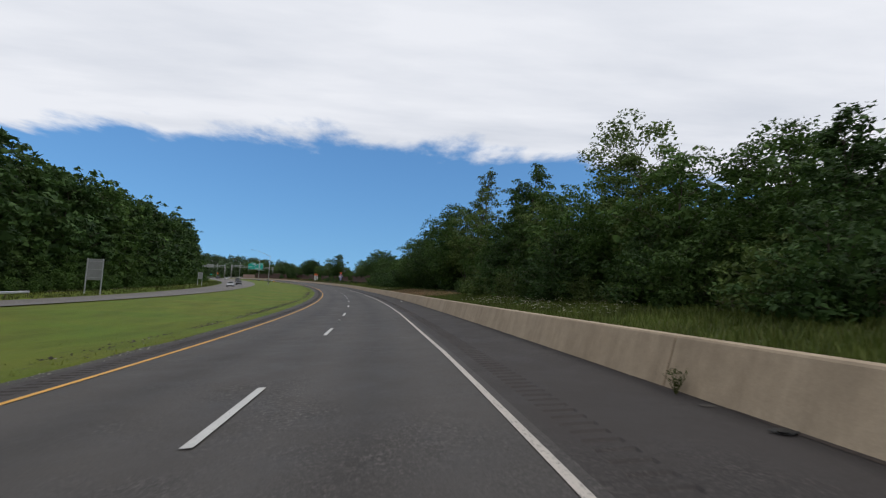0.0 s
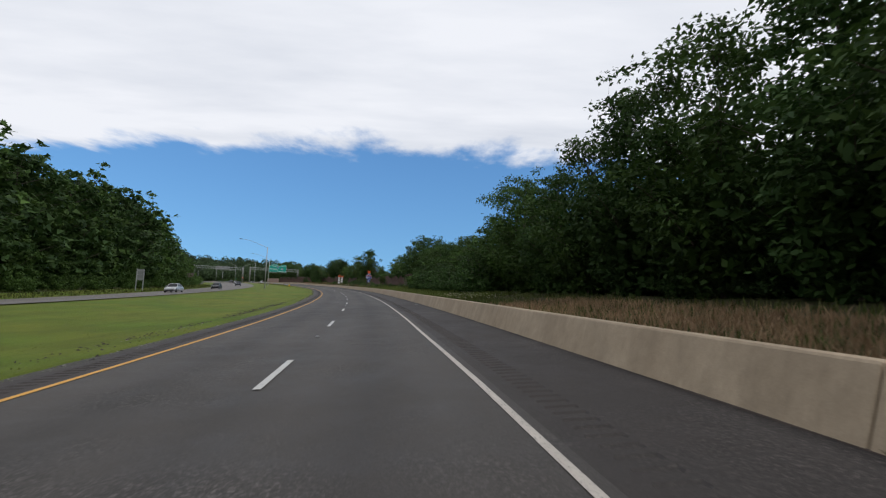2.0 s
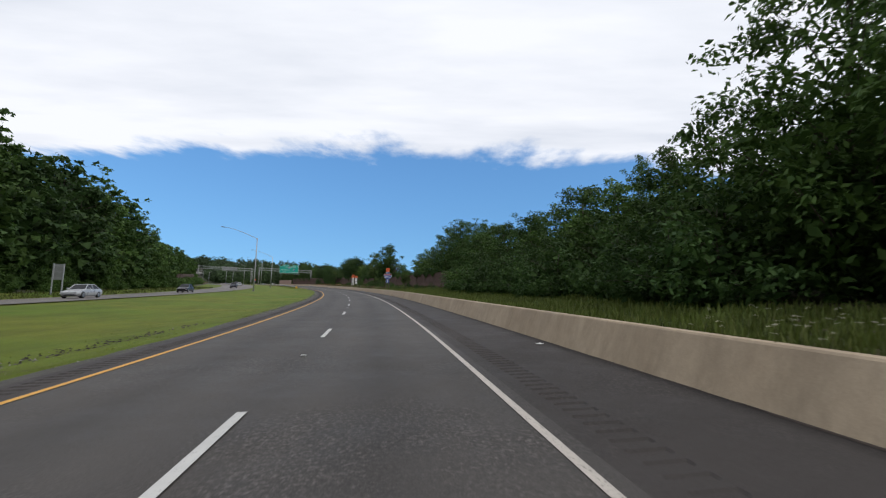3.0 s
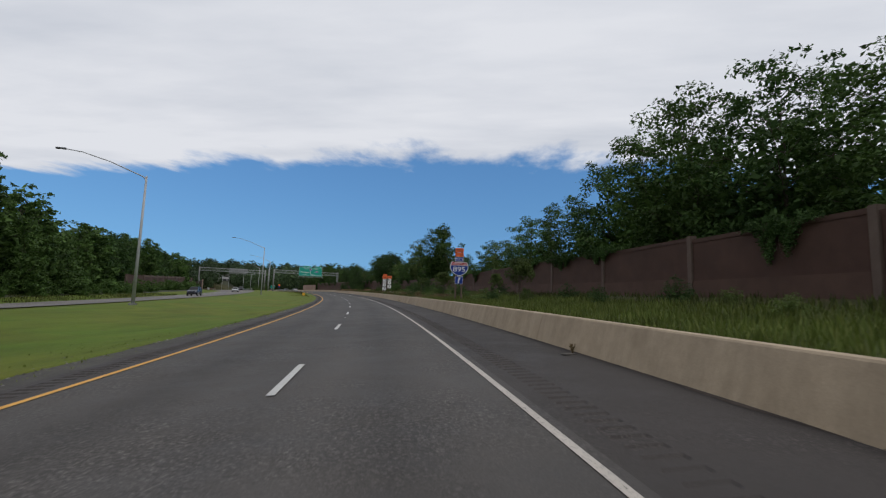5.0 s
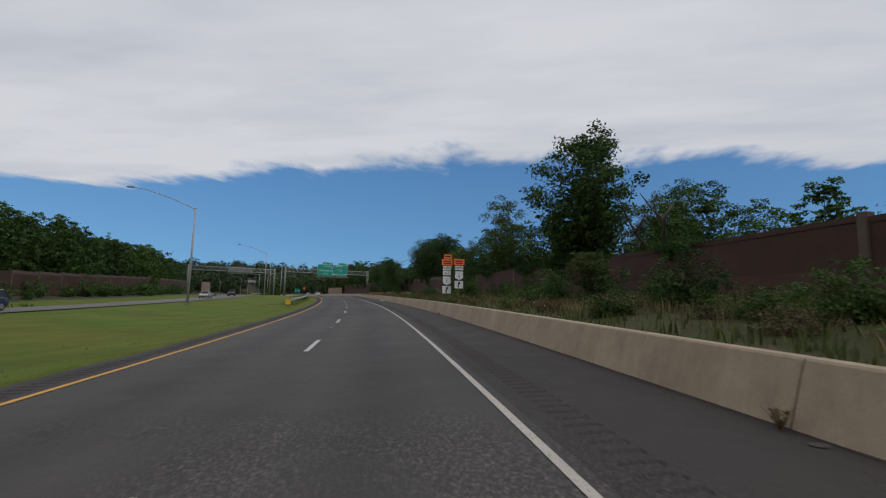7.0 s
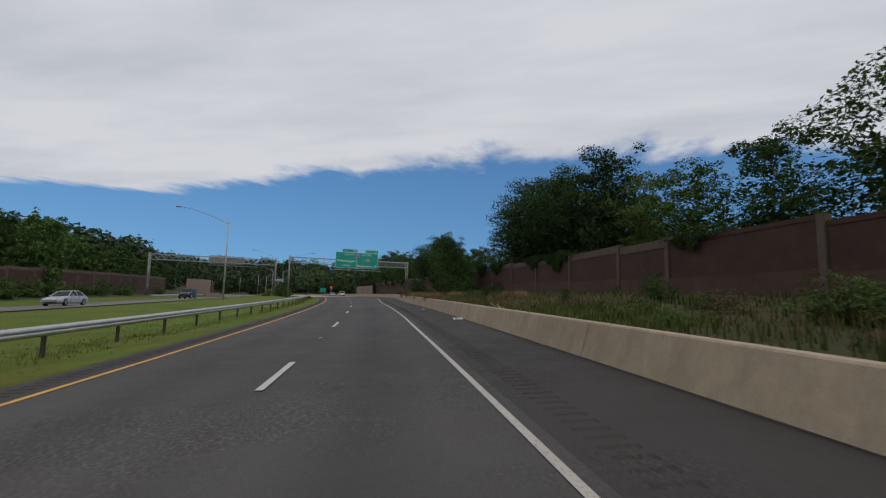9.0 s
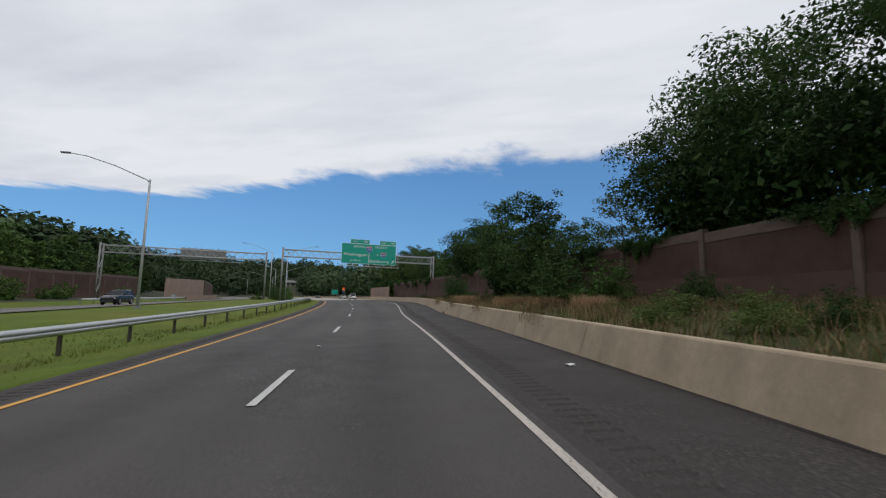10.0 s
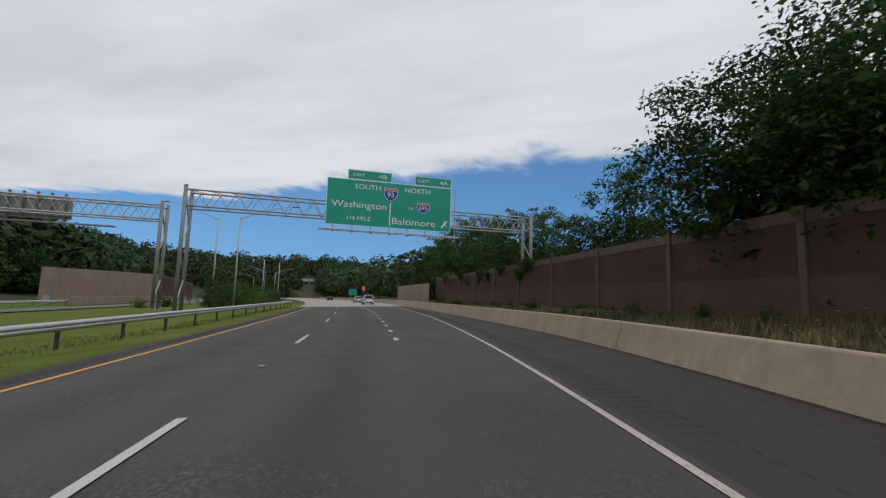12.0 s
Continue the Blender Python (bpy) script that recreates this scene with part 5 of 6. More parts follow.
def rear_sign(parent_m, x0, w, z0, h):
    t = thing("overhead_road_sign", parent_m, "grey ribbed back of a large overhead sign", "road sign")
    bm = bmesh.new()
    box(bm, x0, x0 + w, 2.0, 2.04, z0, z0 + h, 0.008)
    pan = part("panel", bm, M_ALU, t)
    for k in range(8):
        xx = x0 + w * (k + 0.5) / 8
        bm = bmesh.new()
        box(bm, xx - 0.05, xx + 0.05, 1.60, 1.97, z0 - 0.1, z0 + h + 0.22, 0.008)
        part("stiffener", bm, M_STEEL_DULL, t)
    for zz in (z0 + 0.25, z0 + h - 0.3):
        bm = bmesh.new()
        box(bm, x0, x0 + w, 1.9, 1.99, zz, zz + 0.09, 0.006)
        part("rail", bm, M_STEEL_DULL, t)
    bm = bmesh.new()
    box(bm, x0, x0 + w + 3.2, 1.9, 2.6, z0 - 0.32, z0 - 0.22, 0.01)
    part("catwalk", bm, M_STEEL, t)
    return t


rear_sign(gantry_left.matrix_basis.copy(), 12.2, 8.0, 7.45, 2.05)


# ---------------------------------------------------------------- guard rails
W_RAIL = [(0.000, 0.31), (0.055, 0.26), (0.080, 0.215), (0.065, 0.175), (0.005, 0.155), (0.065, 0.135), (0.080, 0.095), (0.055, 0.05), (0.000, 0.0)]


def guard_rail(name, label, s0, s1, o_of, face, material, post_mat, spacing=1.905, top=0.76, on_land=True, lift=0.0):
    """Corrugated rail on posts; face +1 turns the corrugation to the right."""
    t = thing(name, pose(0, 0, 0), label, "guard rail", "guard rails")
    rows = list(np.arange(s0, s1 + 0.01, 1.905))
    n = len(W_RAIL)

    def ground_at(s):
        return spot(s, float(o_of(s))).z + lift

    verts, faces = [], []
    for s in rows:
        x, y, z, th, b = line_at(s)
        o = float(o_of(s))
        for d, h in W_RAIL:
            oo = o + face * (0.10 + d)
            verts.append((float(x + oo * np.cos(th)), float(y + oo * np.sin(th)), ground_at(s) + top - 0.31 + h))
    for i in range(len(rows) - 1):
        for j in range(n - 1):
            a = i * n + j
            faces.append((a, a + 1, a + n + 1, a + n))
    me = mesh_of("rail", verts, faces, material, True)
    rail = part("rail", me, material, t)
    mod = rail.modifiers.new("thickness", "SOLIDIFY")
    mod.thickness = 0.006
    bm = bmesh.new()
    box(bm, -0.05, 0.05, -0.05, 0.05, -0.5, top - 0.06, 0.01)
    me = bpy.data.meshes.new("post")
    bm.to_mesh(me)
    bm.free()
    me.materials.append(post_mat)
    for s in rows[:: 1 if spacing < 2 else 2]:
        q = part("post", me, post_mat, t)
        v = spot(s, float(o_of(s)))
        q.matrix_basis = pose(v.x, v.y, ground_at(s), 0, 0, heading(s))
    return t


M_DARKPOST = mottled("dark_rail_post", (0.035, 0.030, 0.026), (0.07, 0.06, 0.05), 3.0, 30, 0.9, stretch=(1, 1, 0.15))
M_RAIL = plain("guard_rail_zinc", (0.52, 0.53, 0.54), 0.42, 0.35, 0.3, 1.2)
rail_main = guard_rail("guard_rail", "galvanised steel guard rail beside the grass median", 264, 402, lambda s: np.interp(s, [264, 290, 345, 402], [-7.6, -7.5, -7.2, -6.6]), 1, M_RAIL, M_DARKPOST, 4, lift=0.16)
v = spot(262.6, -7.6)
cushion = thing("rail_end_terminal", pose(v.x, v.y, v.z, 0, 0, heading(262.6)), "bright yellow impact head on the end of the guard rail", "crash cushion")
bm = bmesh.new()
box(bm, -0.28, 0.28, -0.45, 0.45, 0.22, 0.86, 0.05)
part("head", bm, M_YELLOW, cushion)
bm = bmesh.new()
box(bm, -0.30, 0.30, -0.50, -0.455, 0.20, 0.88, 0.01)
part("face_plate", bm, M_YELLOW, cushion)
bm = bmesh.new()
box(bm, -0.06, 0.06, -0.08, 0.08, -0.3, 0.3, 0.01)
part("post", bm, M_STEEL_DULL, cushion)
guard_rail("guard_rail", "weathered steel guard rail at the oncoming carriageway's inner edge", 388, 452, lambda s: -19.5, -1, M_RAIL, M_WOOD, 4)
guard_rail("guard_rail", "long pale guard rail beyond the oncoming carriageway", 352, 408, lambda s: -36.5, 1, M_RAIL, M_STEEL_DULL, 4)
guard_rail("guard_rail", "short end of guard rail beyond the oncoming carriageway", 28, 64, lambda s: -36.8, 1, M_RAIL, M_WOOD, 4)

# ---------------------------------------------------------------- pale walls by the bridge
def plain_wall(name, label, pts, thick, material):
    t = thing(name, pose(0, 0, 0), label, "wall")
    for (s0, o0, b0_, t0), (s1, o1, b1_, t1) in zip(pts, pts[1:]):
        a, b = world_point(s0, o0, 0), world_point(s1, o1, 0)
        d = Vector((b.x - a.x, b.y - a.y, 0)).normalized()
        nrm = Vector((-d.y, d.x, 0)) * thick / 2
        vs = [Vector((a.x, a.y, a.z + b0_)) - nrm, Vector((b.x, b.y, b.z + b1_)) - nrm, Vector((b.x, b.y, b.z + t1)) - nrm, Vector((a.x, a.y, a.z + t0)) - nrm]
        vs += [q + 2 * nrm for q in vs]
        fs = [(0, 1, 2, 3), (7, 6, 5, 4), (3, 2, 6, 7), (0, 4, 5, 1), (1, 5, 6, 2), (0, 3, 7, 4)]
        bm = bmesh.new()
        bv = [bm.verts.new(q) for q in vs]
        for f in fs:
            bm.faces.new([bv[i] for i in f])
        bmesh.ops.recalc_face_normals(bm, faces=bm.faces)
        bmesh.ops.bevel(bm, geom=list(bm.edges), offset=0.02, segments=1, affect="EDGES")
        part("wall_panel", bm, material, t)
    return t


plain_wall("retaining_wall", "smooth pale tan concrete wall beyond the oncoming carriageway", [(408.5, -41.2, -0.5, 4.4), (431, -40, -0.3, 4.9), (453, -38.6, -0.2, 5.3)], 0.35, M_PALEWALL)
plain_wall("retaining_wall", "smooth pale tan concrete wall at the bridge approach", [(400, 13.6, 0, 3.9), (413, 13.6, 0, 4.0), (426, 13.4, 0, 4.0)], 0.35, M_PALEWALL)
noise_wall("noise_wall", "brown concrete noise wall past the pale wall", np.arange(455, 501, 6.4), lambda s: -38.2, lambda s: np.interp(s, [455, 500], [5.2, 4.2]), lambda s: 0.0)
plain_wall("bridge_parapet", "tan concrete parapet along the bridge", [(410.5, 10.5, 0, 1.15), (440, 11.6, 0, 1.1), (480, 12.4, 0, 1.1), (560, 12.4, 0, 1.1)], 0.3, M_BARRIER)
plain_wall("bridge_parapet", "pale concrete parapet on the oncoming carriageway's bridge", [(404, -35.5, -0.9, 0.35), (470, -35.5, -0.9, 0.35)], 0.3, M_PALEWALL)
v = spot(405, -38.5)
cabinet = thing("utility_cabinet", pose(v.x, v.y, v.z, 0, 0, heading(405)), "small pale grey roadside utility cabinet", "cabinet")
bm = bmesh.new()
box(bm, -0.5, 0.5, -0.35, 0.35, 0, 1.35, 0.03)
part("body", bm, M_ALU, cabinet)
bm = bmesh.new()
box(bm, -0.42, 0.42, -0.375, -0.352, 0.12, 1.25, 0.01)
part("door", bm, M_STEEL, cabinet)

# ---------------------------------------------------------------- signs and lamps in place
detour_sign_blue(181.7, 9.15, 0, 1.42)
for q_s, q_o, q_b, q_alt in ((237.0, 8.45, 0.62, True), (236.6, 9.42, 0.92, False)):
    q = detour_sign_white(q_s, q_o, 0, q_b, q_alt)
    q.matrix_basis = q.matrix_basis @ Matrix.Scale(1.2, 4)
back_of_sign(155.6, -37.2, 1.25, 2.1, 2.0)
back_of_sign(75.6, -36.0, 2.1, 3.1, 2.1)
for q_s, q_o, q_h, q_t in ((185.0, -17.4, 10.8, 0), (252.0, -16.7, 10.55, 0), (320.8, -17.4, 10.9, 0), (396.8, -16.2, 11.5, 0), (391.2, -12.4, 11.2, 180), (455, -15.8, 10.4, 0), (452, -12, 10.2, 180), (520, -16, 10.4, 0), (516, -12.5, 10.2, 180), (585, -16, 10.4, 0)):
    street_lamp(q_s, q_o, q_h, q_t)
# small far signs past the bridge
far_sign = thing("road_sign", at_spot(500, 14.2), "small far green direction sign on posts", "road sign")
post_part(far_sign, "post", -0.9, 0.1, -0.5, 3.6, 0.12, 0.12, M_STEEL)
post_part(far_sign, "post", 0.9, 0.1, -0.5, 3.6, 0.12, 0.12, M_STEEL)
plate(far_sign, "panel", -1.5, 1.5, 1.6, 3.7, 0, M_GREEN, M_WHITE, 0.04, 0.1)
far_or = thing("detour_route_sign", at_spot(492, 16.4), "far orange detour sign on a post", "road sign")
post_part(far_or, "post", 0, 0.1, -0.5, 4.4, 0.12, 0.12, M_WOOD)
plate(far_or, "panel", -0.6, 0.6, 3.2, 4.6, 0, M_ORANGE, M_BLACK, 0.02, 0.06)
plate(far_or, "direction_plate", -0.5, 0.5, 2.2, 3.1, 0, M_BLUE, M_WHITE, 0.02, 0.06)


# ---------------------------------------------------------------- cars
M_CARGLASS = Mat("car_glass", 0.3, 0, 0.2).color((0.012, 0.014, 0.016)).m
M_TYRE = plain("tyre_rubber", (0.02, 0.02, 0.02), 0.85, 0, 0.3, 20)
M_RIM = plain("alloy_rim", (0.45, 0.46, 0.47), 0.35, 0.9, 0.2, 8)
M_HEADLIGHT = plain("headlight_lens", (0.65, 0.67, 0.70), 0.1, 0.0, 0.1, 8)
M_TAIL = plain("tail_light_red", (0.35, 0.01, 0.012), 0.2, 0.0, 0.1, 8)
M_PLASTIC = plain("dark_trim", (0.025, 0.025, 0.027), 0.6, 0, 0.2, 10)


def car_paint(name, col):
    k = Mat(name, 0.28, 0.15, 0.4)
    k.b.inputs["Coat Weight"].default_value = 0.35
    k.b.inputs["Coat Roughness"].default_value = 0.06
    n = k.noise(3, 4)
    k.color(k.mix(0.15, col, k.grey(n, (0.3, 0.7), (0.7, 1.05)), "MULTIPLY")).roughness(n, 0.22, 0.4)
    return k.m


def loft(bm, sections):
    """Joins closed rings of equal count."""
    rings = [[bm.verts.new(q) for q in s] for s in sections]
    n = len(rings[0])
    for a, b in zip(rings, rings[1:]):
        for k in range(n):
            bm.faces.new((a[k], a[(k + 1) % n], b[(k + 1) % n], b[k]))
    bm.faces.new(rings[0][::-1])
    bm.faces.new(rings[-1])
    bmesh.ops.recalc_face_normals(bm, faces=bm.faces)


def build_car(label, paint, m, suv=False):
    """Front towards +y. Body and cabin lofted; glass, lamps and wheels apart."""
    t = thing("car", m, label, "car", "cars on the road")
    L, Wd = (4.65, 0.92) if suv else (4.7, 0.89)
    belt, roof = (1.08, 1.70) if suv else (0.93, 1.45)
    low = 0.24 if suv else 0.18
    hood = belt - (0.02 if suv else 0.10)
    prof = [(-L / 2, 0.45, belt - 0.22, 0.80), (-L / 2 + 0.12, low + 0.08, belt - 0.06, 0.93), (-L * 0.36, low, belt, 1.0), (-L * 0.1, low, belt, 1.0), (L * 0.18, low, belt - 0.01, 1.0), (L * 0.30, low, hood, 0.99), (L * 0.42, low + 0.04, hood - 0.10, 0.95), (L / 2 - 0.1, low + 0.1, hood - 0.22, 0.86), (L / 2, 0.42, hood - 0.32, 0.74)]
    bm = bmesh.new()
    secs = []
    for y, z0, z1, f in prof:
        w = Wd * f
        secs.append([Vector(q) for q in ((-w * 0.86, y, z0), (w * 0.86, y, z0), (w * 0.98, y, z0 + 0.14), (w, y, z0 + (z1 - z0) * 0.55), (w * 0.95, y, z1 - 0.05), (w * 0.84, y, z1), (-w * 0.84, y, z1), (-w * 0.95, y, z1 - 0.05), (-w, y, z0 + (z1 - z0) * 0.55), (-w * 0.98, y, z0 + 0.14))])
    loft(bm, secs)
    body = part("body", bm, paint, t, smooth=False)
    mod = body.modifiers.new("round", "BEVEL")
    mod.width, mod.segments, mod.limit_method, mod.angle_limit = 0.05, 2, "ANGLE", radians(25)
    # cabin: glass band below a painted roof
    rear, front = (-L * 0.485, L * 0.20) if suv else (-L * 0.40, L * 0.20)
    rr, rf = (-L * 0.43, L * 0.02) if suv else (-L * 0.22, L * 0.03)
    wb, wr = Wd * 0.86, Wd * 0.66
    bm = bmesh.new()
    loft(bm, [[Vector(q) for q in ((-wb, rear, belt - 0.04), (wb, rear, belt - 0.04), (wb, front, belt - 0.06), (-wb, front, belt - 0.06))], [Vector(q) for q in ((-wr, rr, roof - 0.05), (wr, rr, roof - 0.05), (wr, rf, roof - 0.06), (-wr, rf, roof - 0.06))]])
    part("cabin_glass", bm, M_CARGLASS, t)
    bm = bmesh.new()
    loft(bm, [[Vector(q) for q in ((-wr - 0.02, rr - 0.05, roof - 0.055), (wr + 0.02, rr - 0.05, roof - 0.055), (wr + 0.02, rf + 0.04, roof - 0.065), (-wr - 0.02, rf + 0.04, roof - 0.065))], [Vector(q) for q in ((-wr + 0.1, rr + 0.1, roof), (wr - 0.1, rr + 0.1, roof), (wr - 0.1, rf - 0.12, roof - 0.01), (-wr + 0.1, rf - 0.12, roof - 0.01))]])
    part("roof", bm, paint, t)
    for side in (-1, 1):
        for ya, yb in ((front, rf), (rear, rr), ((front + rear) / 2 - 0.05, (rf + rr) / 2)):
            bm = bmesh.new()
            tube(bm, [(side * wb * 1.005, ya, belt - 0.04), (side * wr * 1.01, yb, roof - 0.05)], 0.045, 6)
            part("pillar", bm, paint, t)
        bm = bmesh.new()
        box(bm, side * (Wd + 0.09) - 0.09, side * (Wd + 0.09) + 0.09, front - 0.42, front - 0.27, belt - 0.02, belt + 0.13, 0.03)
        part("mirror", bm, paint, t)
        bm = bmesh.new()
        box(bm, side * Wd * 0.62 - 0.2, side * Wd * 0.62 + 0.2, L / 2 - 0.20, L / 2 - 0.03, hood - 0.42, hood - 0.29, 0.03)
        part("headlight", bm, M_HEADLIGHT, t)
        bm = bmesh.new()
        box(bm, side * Wd * 0.70 - 0.16, side * Wd * 0.70 + 0.16, -L / 2 + 0.0, -L / 2 + 0.16, belt - 0.32, belt - 0.12, 0.03)
        part("tail_light", bm, M_TAIL, t)
        for yw in (-L * 0.29, L * 0.31):
            r = 0.36 if suv else 0.33
            bm = bmesh.new()
            tube(bm, [(side * (Wd - 0.20), yw, r), (side * (Wd - 0.17), yw, r), (side * (Wd - 0.02), yw, r), (side * (Wd + 0.005), yw, r)], [r * 0.9, r, r, r * 0.9], 20)
            wheel = part("wheel", bm, M_TYRE, t, smooth=False)
            bm = bmesh.new()
            tube(bm, [(side * (Wd - 0.02), yw, r), (side * (Wd + 0.012), yw, r)], [r * 0.66, r * 0.62], 16)
            part("rim", bm, M_RIM, wheel)
    for y0, y1, z0, z1, nm in ((L / 2 - 0.16, L / 2 + 0.01, 0.30, hood - 0.46, "grille"), (-L / 2 - 0.02, -L / 2 + 0.14, 0.28, 0.48, "bumper")):
        bm = bmesh.new()
        box(bm, -Wd * 0.62, Wd * 0.62, y0, y1, z0, z1, 0.03)
        part(nm, bm, M_PLASTIC, t)
    bm = bmesh.new()
    box(bm, -0.16, 0.16, -L / 2 - 0.012, -L / 2 + 0.05, belt - 0.42, belt - 0.28, 0.006)
    part("plate_bar", bm, M_WHITE, t)
    return t


P_SILVER, P_BLACK, P_NAVY, P_WHITE = car_paint("silver_paint", (0.42, 0.43, 0.44)), car_paint("black_paint", (0.012, 0.012, 0.014)), car_paint("dark_blue_paint", (0.012, 0.016, 0.03)), car_paint("white_paint", (0.62, 0.62, 0.60))


def on_road(s, o, turn=0.0):
    q = place(s, o, 0.01)
    return pose(float(q[0]), float(q[1]), float(q[2]), 0, -math.degrees(float(line_at(s)[4])), heading(s) + turn)


def on_opposite(s, o):
    v = spot(s, o, 0.035)
    return pose(v.x, v.y, v.z, 0, 3, heading(s) + 180)


build_car("silver saloon car coming the other way", P_SILVER, on_opposite(140.5, -27.2))
build_car("black saloon car coming the other way", P_BLACK, on_opposite(175, -27.2))
build_car("dark blue estate car coming the other way", P_NAVY, on_opposite(239, -27.2), True)
build_car("black estate car coming the other way", P_BLACK, on_opposite(339, -26.8), True)
build_car("silver saloon car coming the other way near the gantry", P_SILVER, on_opposite(303, -27.2))
build_car("white car driving ahead in the exit lane", P_WHITE, on_road(413, 5.6), True)
build_car("silver saloon driving ahead towards the bridge", P_SILVER, on_road(440, 6.4))
build_car("dark car driving far ahead", P_BLACK, on_road(490, 4.6))


# ---------------------------------------------------------------- grass and weeds
def blades(name, spots, blade_h, blade_w, per, spread, material, label, seed, droop=0.5):
    """Grass as many thin blades in one mesh; spots: rows of x, y, z."""
    r = np.random.default_rng(seed)
    n = len(spots) * per
    base = np.repeat(spots, per, 0) + np.concatenate([r.normal(0, spread, (n, 2)), np.zeros((n, 1))], 1)
    h = blade_h * r.uniform(0.45, 1.35, n)
    w = blade_w * r.uniform(0.6, 1.4, n)
    a = r.uniform(0, 2 * math.pi, n)
    side = np.stack([np.cos(a), np.sin(a), np.zeros(n)], 1) * w[:, None]
    lean = np.stack([-np.sin(a), np.cos(a), np.zeros(n)], 1) * (h * r.uniform(0.05, droop, n))[:, None]
    up = np.array([0, 0, 1.0])
    p0, p1 = base - side, base + side
    m0, m1 = base - side * 0.8 + up * (h * 0.55)[:, None] + lean * 0.35, base + side * 0.8 + up * (h * 0.55)[:, None] + lean * 0.35
    tip = base + up * h[:, None] + lean
    V = np.stack([p0, p1, m1, m0, tip], 1).reshape(-1, 3)
    V[:, 2] -= 0.03
    me = bpy.data.meshes.new(name)
    me.vertices.add(n * 5)
    me.vertices.foreach_set("co", V.ravel())
    k = np.arange(n)[:, None] * 5
    loops = np.concatenate([k + np.array([0, 1, 2, 3]), k + np.array([3, 2, 4])], 1).ravel()
    me.loops.add(n * 7)
    me.loops.foreach_set("vertex_index", loops)
    me.polygons.add(n * 2)
    starts = (np.arange(n)[:, None] * 7 + np.array([0, 4])).ravel()
    me.polygons.foreach_set("loop_start", starts)
    me.polygons.foreach_set("loop_total", np.tile([4, 3], n))
    me.materials.append(material)
    me.update()
    me.validate()
    ob = new(name, me)
    return tagged(ob, label, "grass", "", "stuff")


def scatter(n, s0, s1, o0, o1, seed, follow=False, clump=0.0):
    r = np.random.default_rng(seed)
    s = r.uniform(s0, s1, n)
    o = r.uniform(o0, o1, n)
    if clump:
        keep = np.array([noise.noise((a * 0.16, b * 0.5, seed)) for a, b in zip(s, o)]) > r.uniform(-clump, clump * 0.6, n)
        s, o = s[keep], o[keep]
    if follow:
        o = o + barrier_o(s) - 6.69
    x, y, z, th, b = line_at(s)
    return np.stack([x + o * np.cos(th), y + o * np.sin(th), land(s, o)], 1)


M_GRASS_LAWN = leaf_mat("lawn_grass", (0.15, 0.165, 0.030), (0.165, 0.205, 0.034), (0.19, 0.22, 0.05))
M_GRASS_TALL = leaf_mat("tall_grass", (0.045, 0.064, 0.014), (0.078, 0.100, 0.021), (0.14, 0.15, 0.048))
M_GRASS_BANK = leaf_mat("fresh_bank_grass", (0.078, 0.106, 0.022), (0.104, 0.138, 0.027), (0.145, 0.165, 0.045))
M_GRASS_DRY = leaf_mat("dry_grass", (0.15, 0.105, 0.05), (0.21, 0.155, 0.075), (0.27, 0.20, 0.11))
M_STRAW = leaf_mat("bleached_straw", (0.30, 0.185, 0.10), (0.40, 0.265, 0.15), (0.48, 0.34, 0.20))
M_FLOWER = plain("pale_weed_flower", (0.62, 0.58, 0.45), 0.8, 0, 0.2, 20)
blades("median_grass", scatter(6000, -5, 300, -9, -5.5, 1, clump=0.4), 0.05, 0.018, 2, 0.25, M_GRASS_LAWN, "short mown yellow-green grass of the median", 1)
blades("median_grass", scatter(6500, 255, 400, -11, -5.4, 2, clump=0.4), 0.08, 0.018, 3, 0.2, M_GRASS_LAWN, "short grass under the guard rail", 2)
blades("median_grass", scatter(3600, -5, 128, -6.1, -5.08, 21, clump=0.5), 0.075, 0.019, 4, 0.12, M_GRASS_LAWN, "short grass creeping over the asphalt edge", 21)
blades("median_grass", scatter(6000, 190, 400, -5.7, -4.78, 22, clump=0.5), 0.07, 0.019, 4, 0.12, M_GRASS_LAWN, "short grass creeping over the asphalt edge", 22)
blades("median_grass", scatter(3500, -5, 400, -5.75, -5.2, 3, clump=0.5), 0.13, 0.012, 6, 0.10, M_GRASS_LAWN, "ragged grass tufts along the asphalt edge", 3)
blades("median_grass", scatter(1500, 262, 402, -8.4, -6.7, 12, clump=0.8), 0.16, 0.012, 5, 0.14, M_GRASS_LAWN, "longer grass left standing under the guard rail", 12)
blades("bank_grass", scatter(10000, -4, 50, 7.2, 12.5, 4, True), 0.26, 0.020, 3, 0.10, M_GRASS_BANK, "fresh green grass behind the barrier", 4)
blades("bank_grass", scatter(4200, 50, 96, 7.2, 13.5, 14, True, 0.5), 0.30, 0.018, 3, 0.12, M_GRASS_TALL, "thin grass and weeds in front of the wood", 14)
blades("bank_grass", scatter(15000, 92, 192, 7.2, 13.0, 5, True), 0.30, 0.021, 3, 0.12, M_GRASS_BANK, "fresh green grass and weeds behind the barrier", 5)
blades("bank_grass", scatter(2600, 150, 206, 12.0, 16.2, 16, True, 0.6), 0.34, 0.020, 3, 0.12, M_GRASS_TALL, "weeds along the foot of the wall", 16)
blades("bank_grass", scatter(5200, 204, 290, 7.2, 16.0, 25, True, 0.7), 0.30, 0.022, 3, 0.14, M_GRASS_TALL, "thin green weeds on the bank", 25)
blades("bank_grass", scatter(1800, 262, 282, 7.2, 10.0, 26, True, 0.8), 0.26, 0.022, 3, 0.12, M_GRASS_BANK, "patch of fresh green weeds behind the barrier", 26)
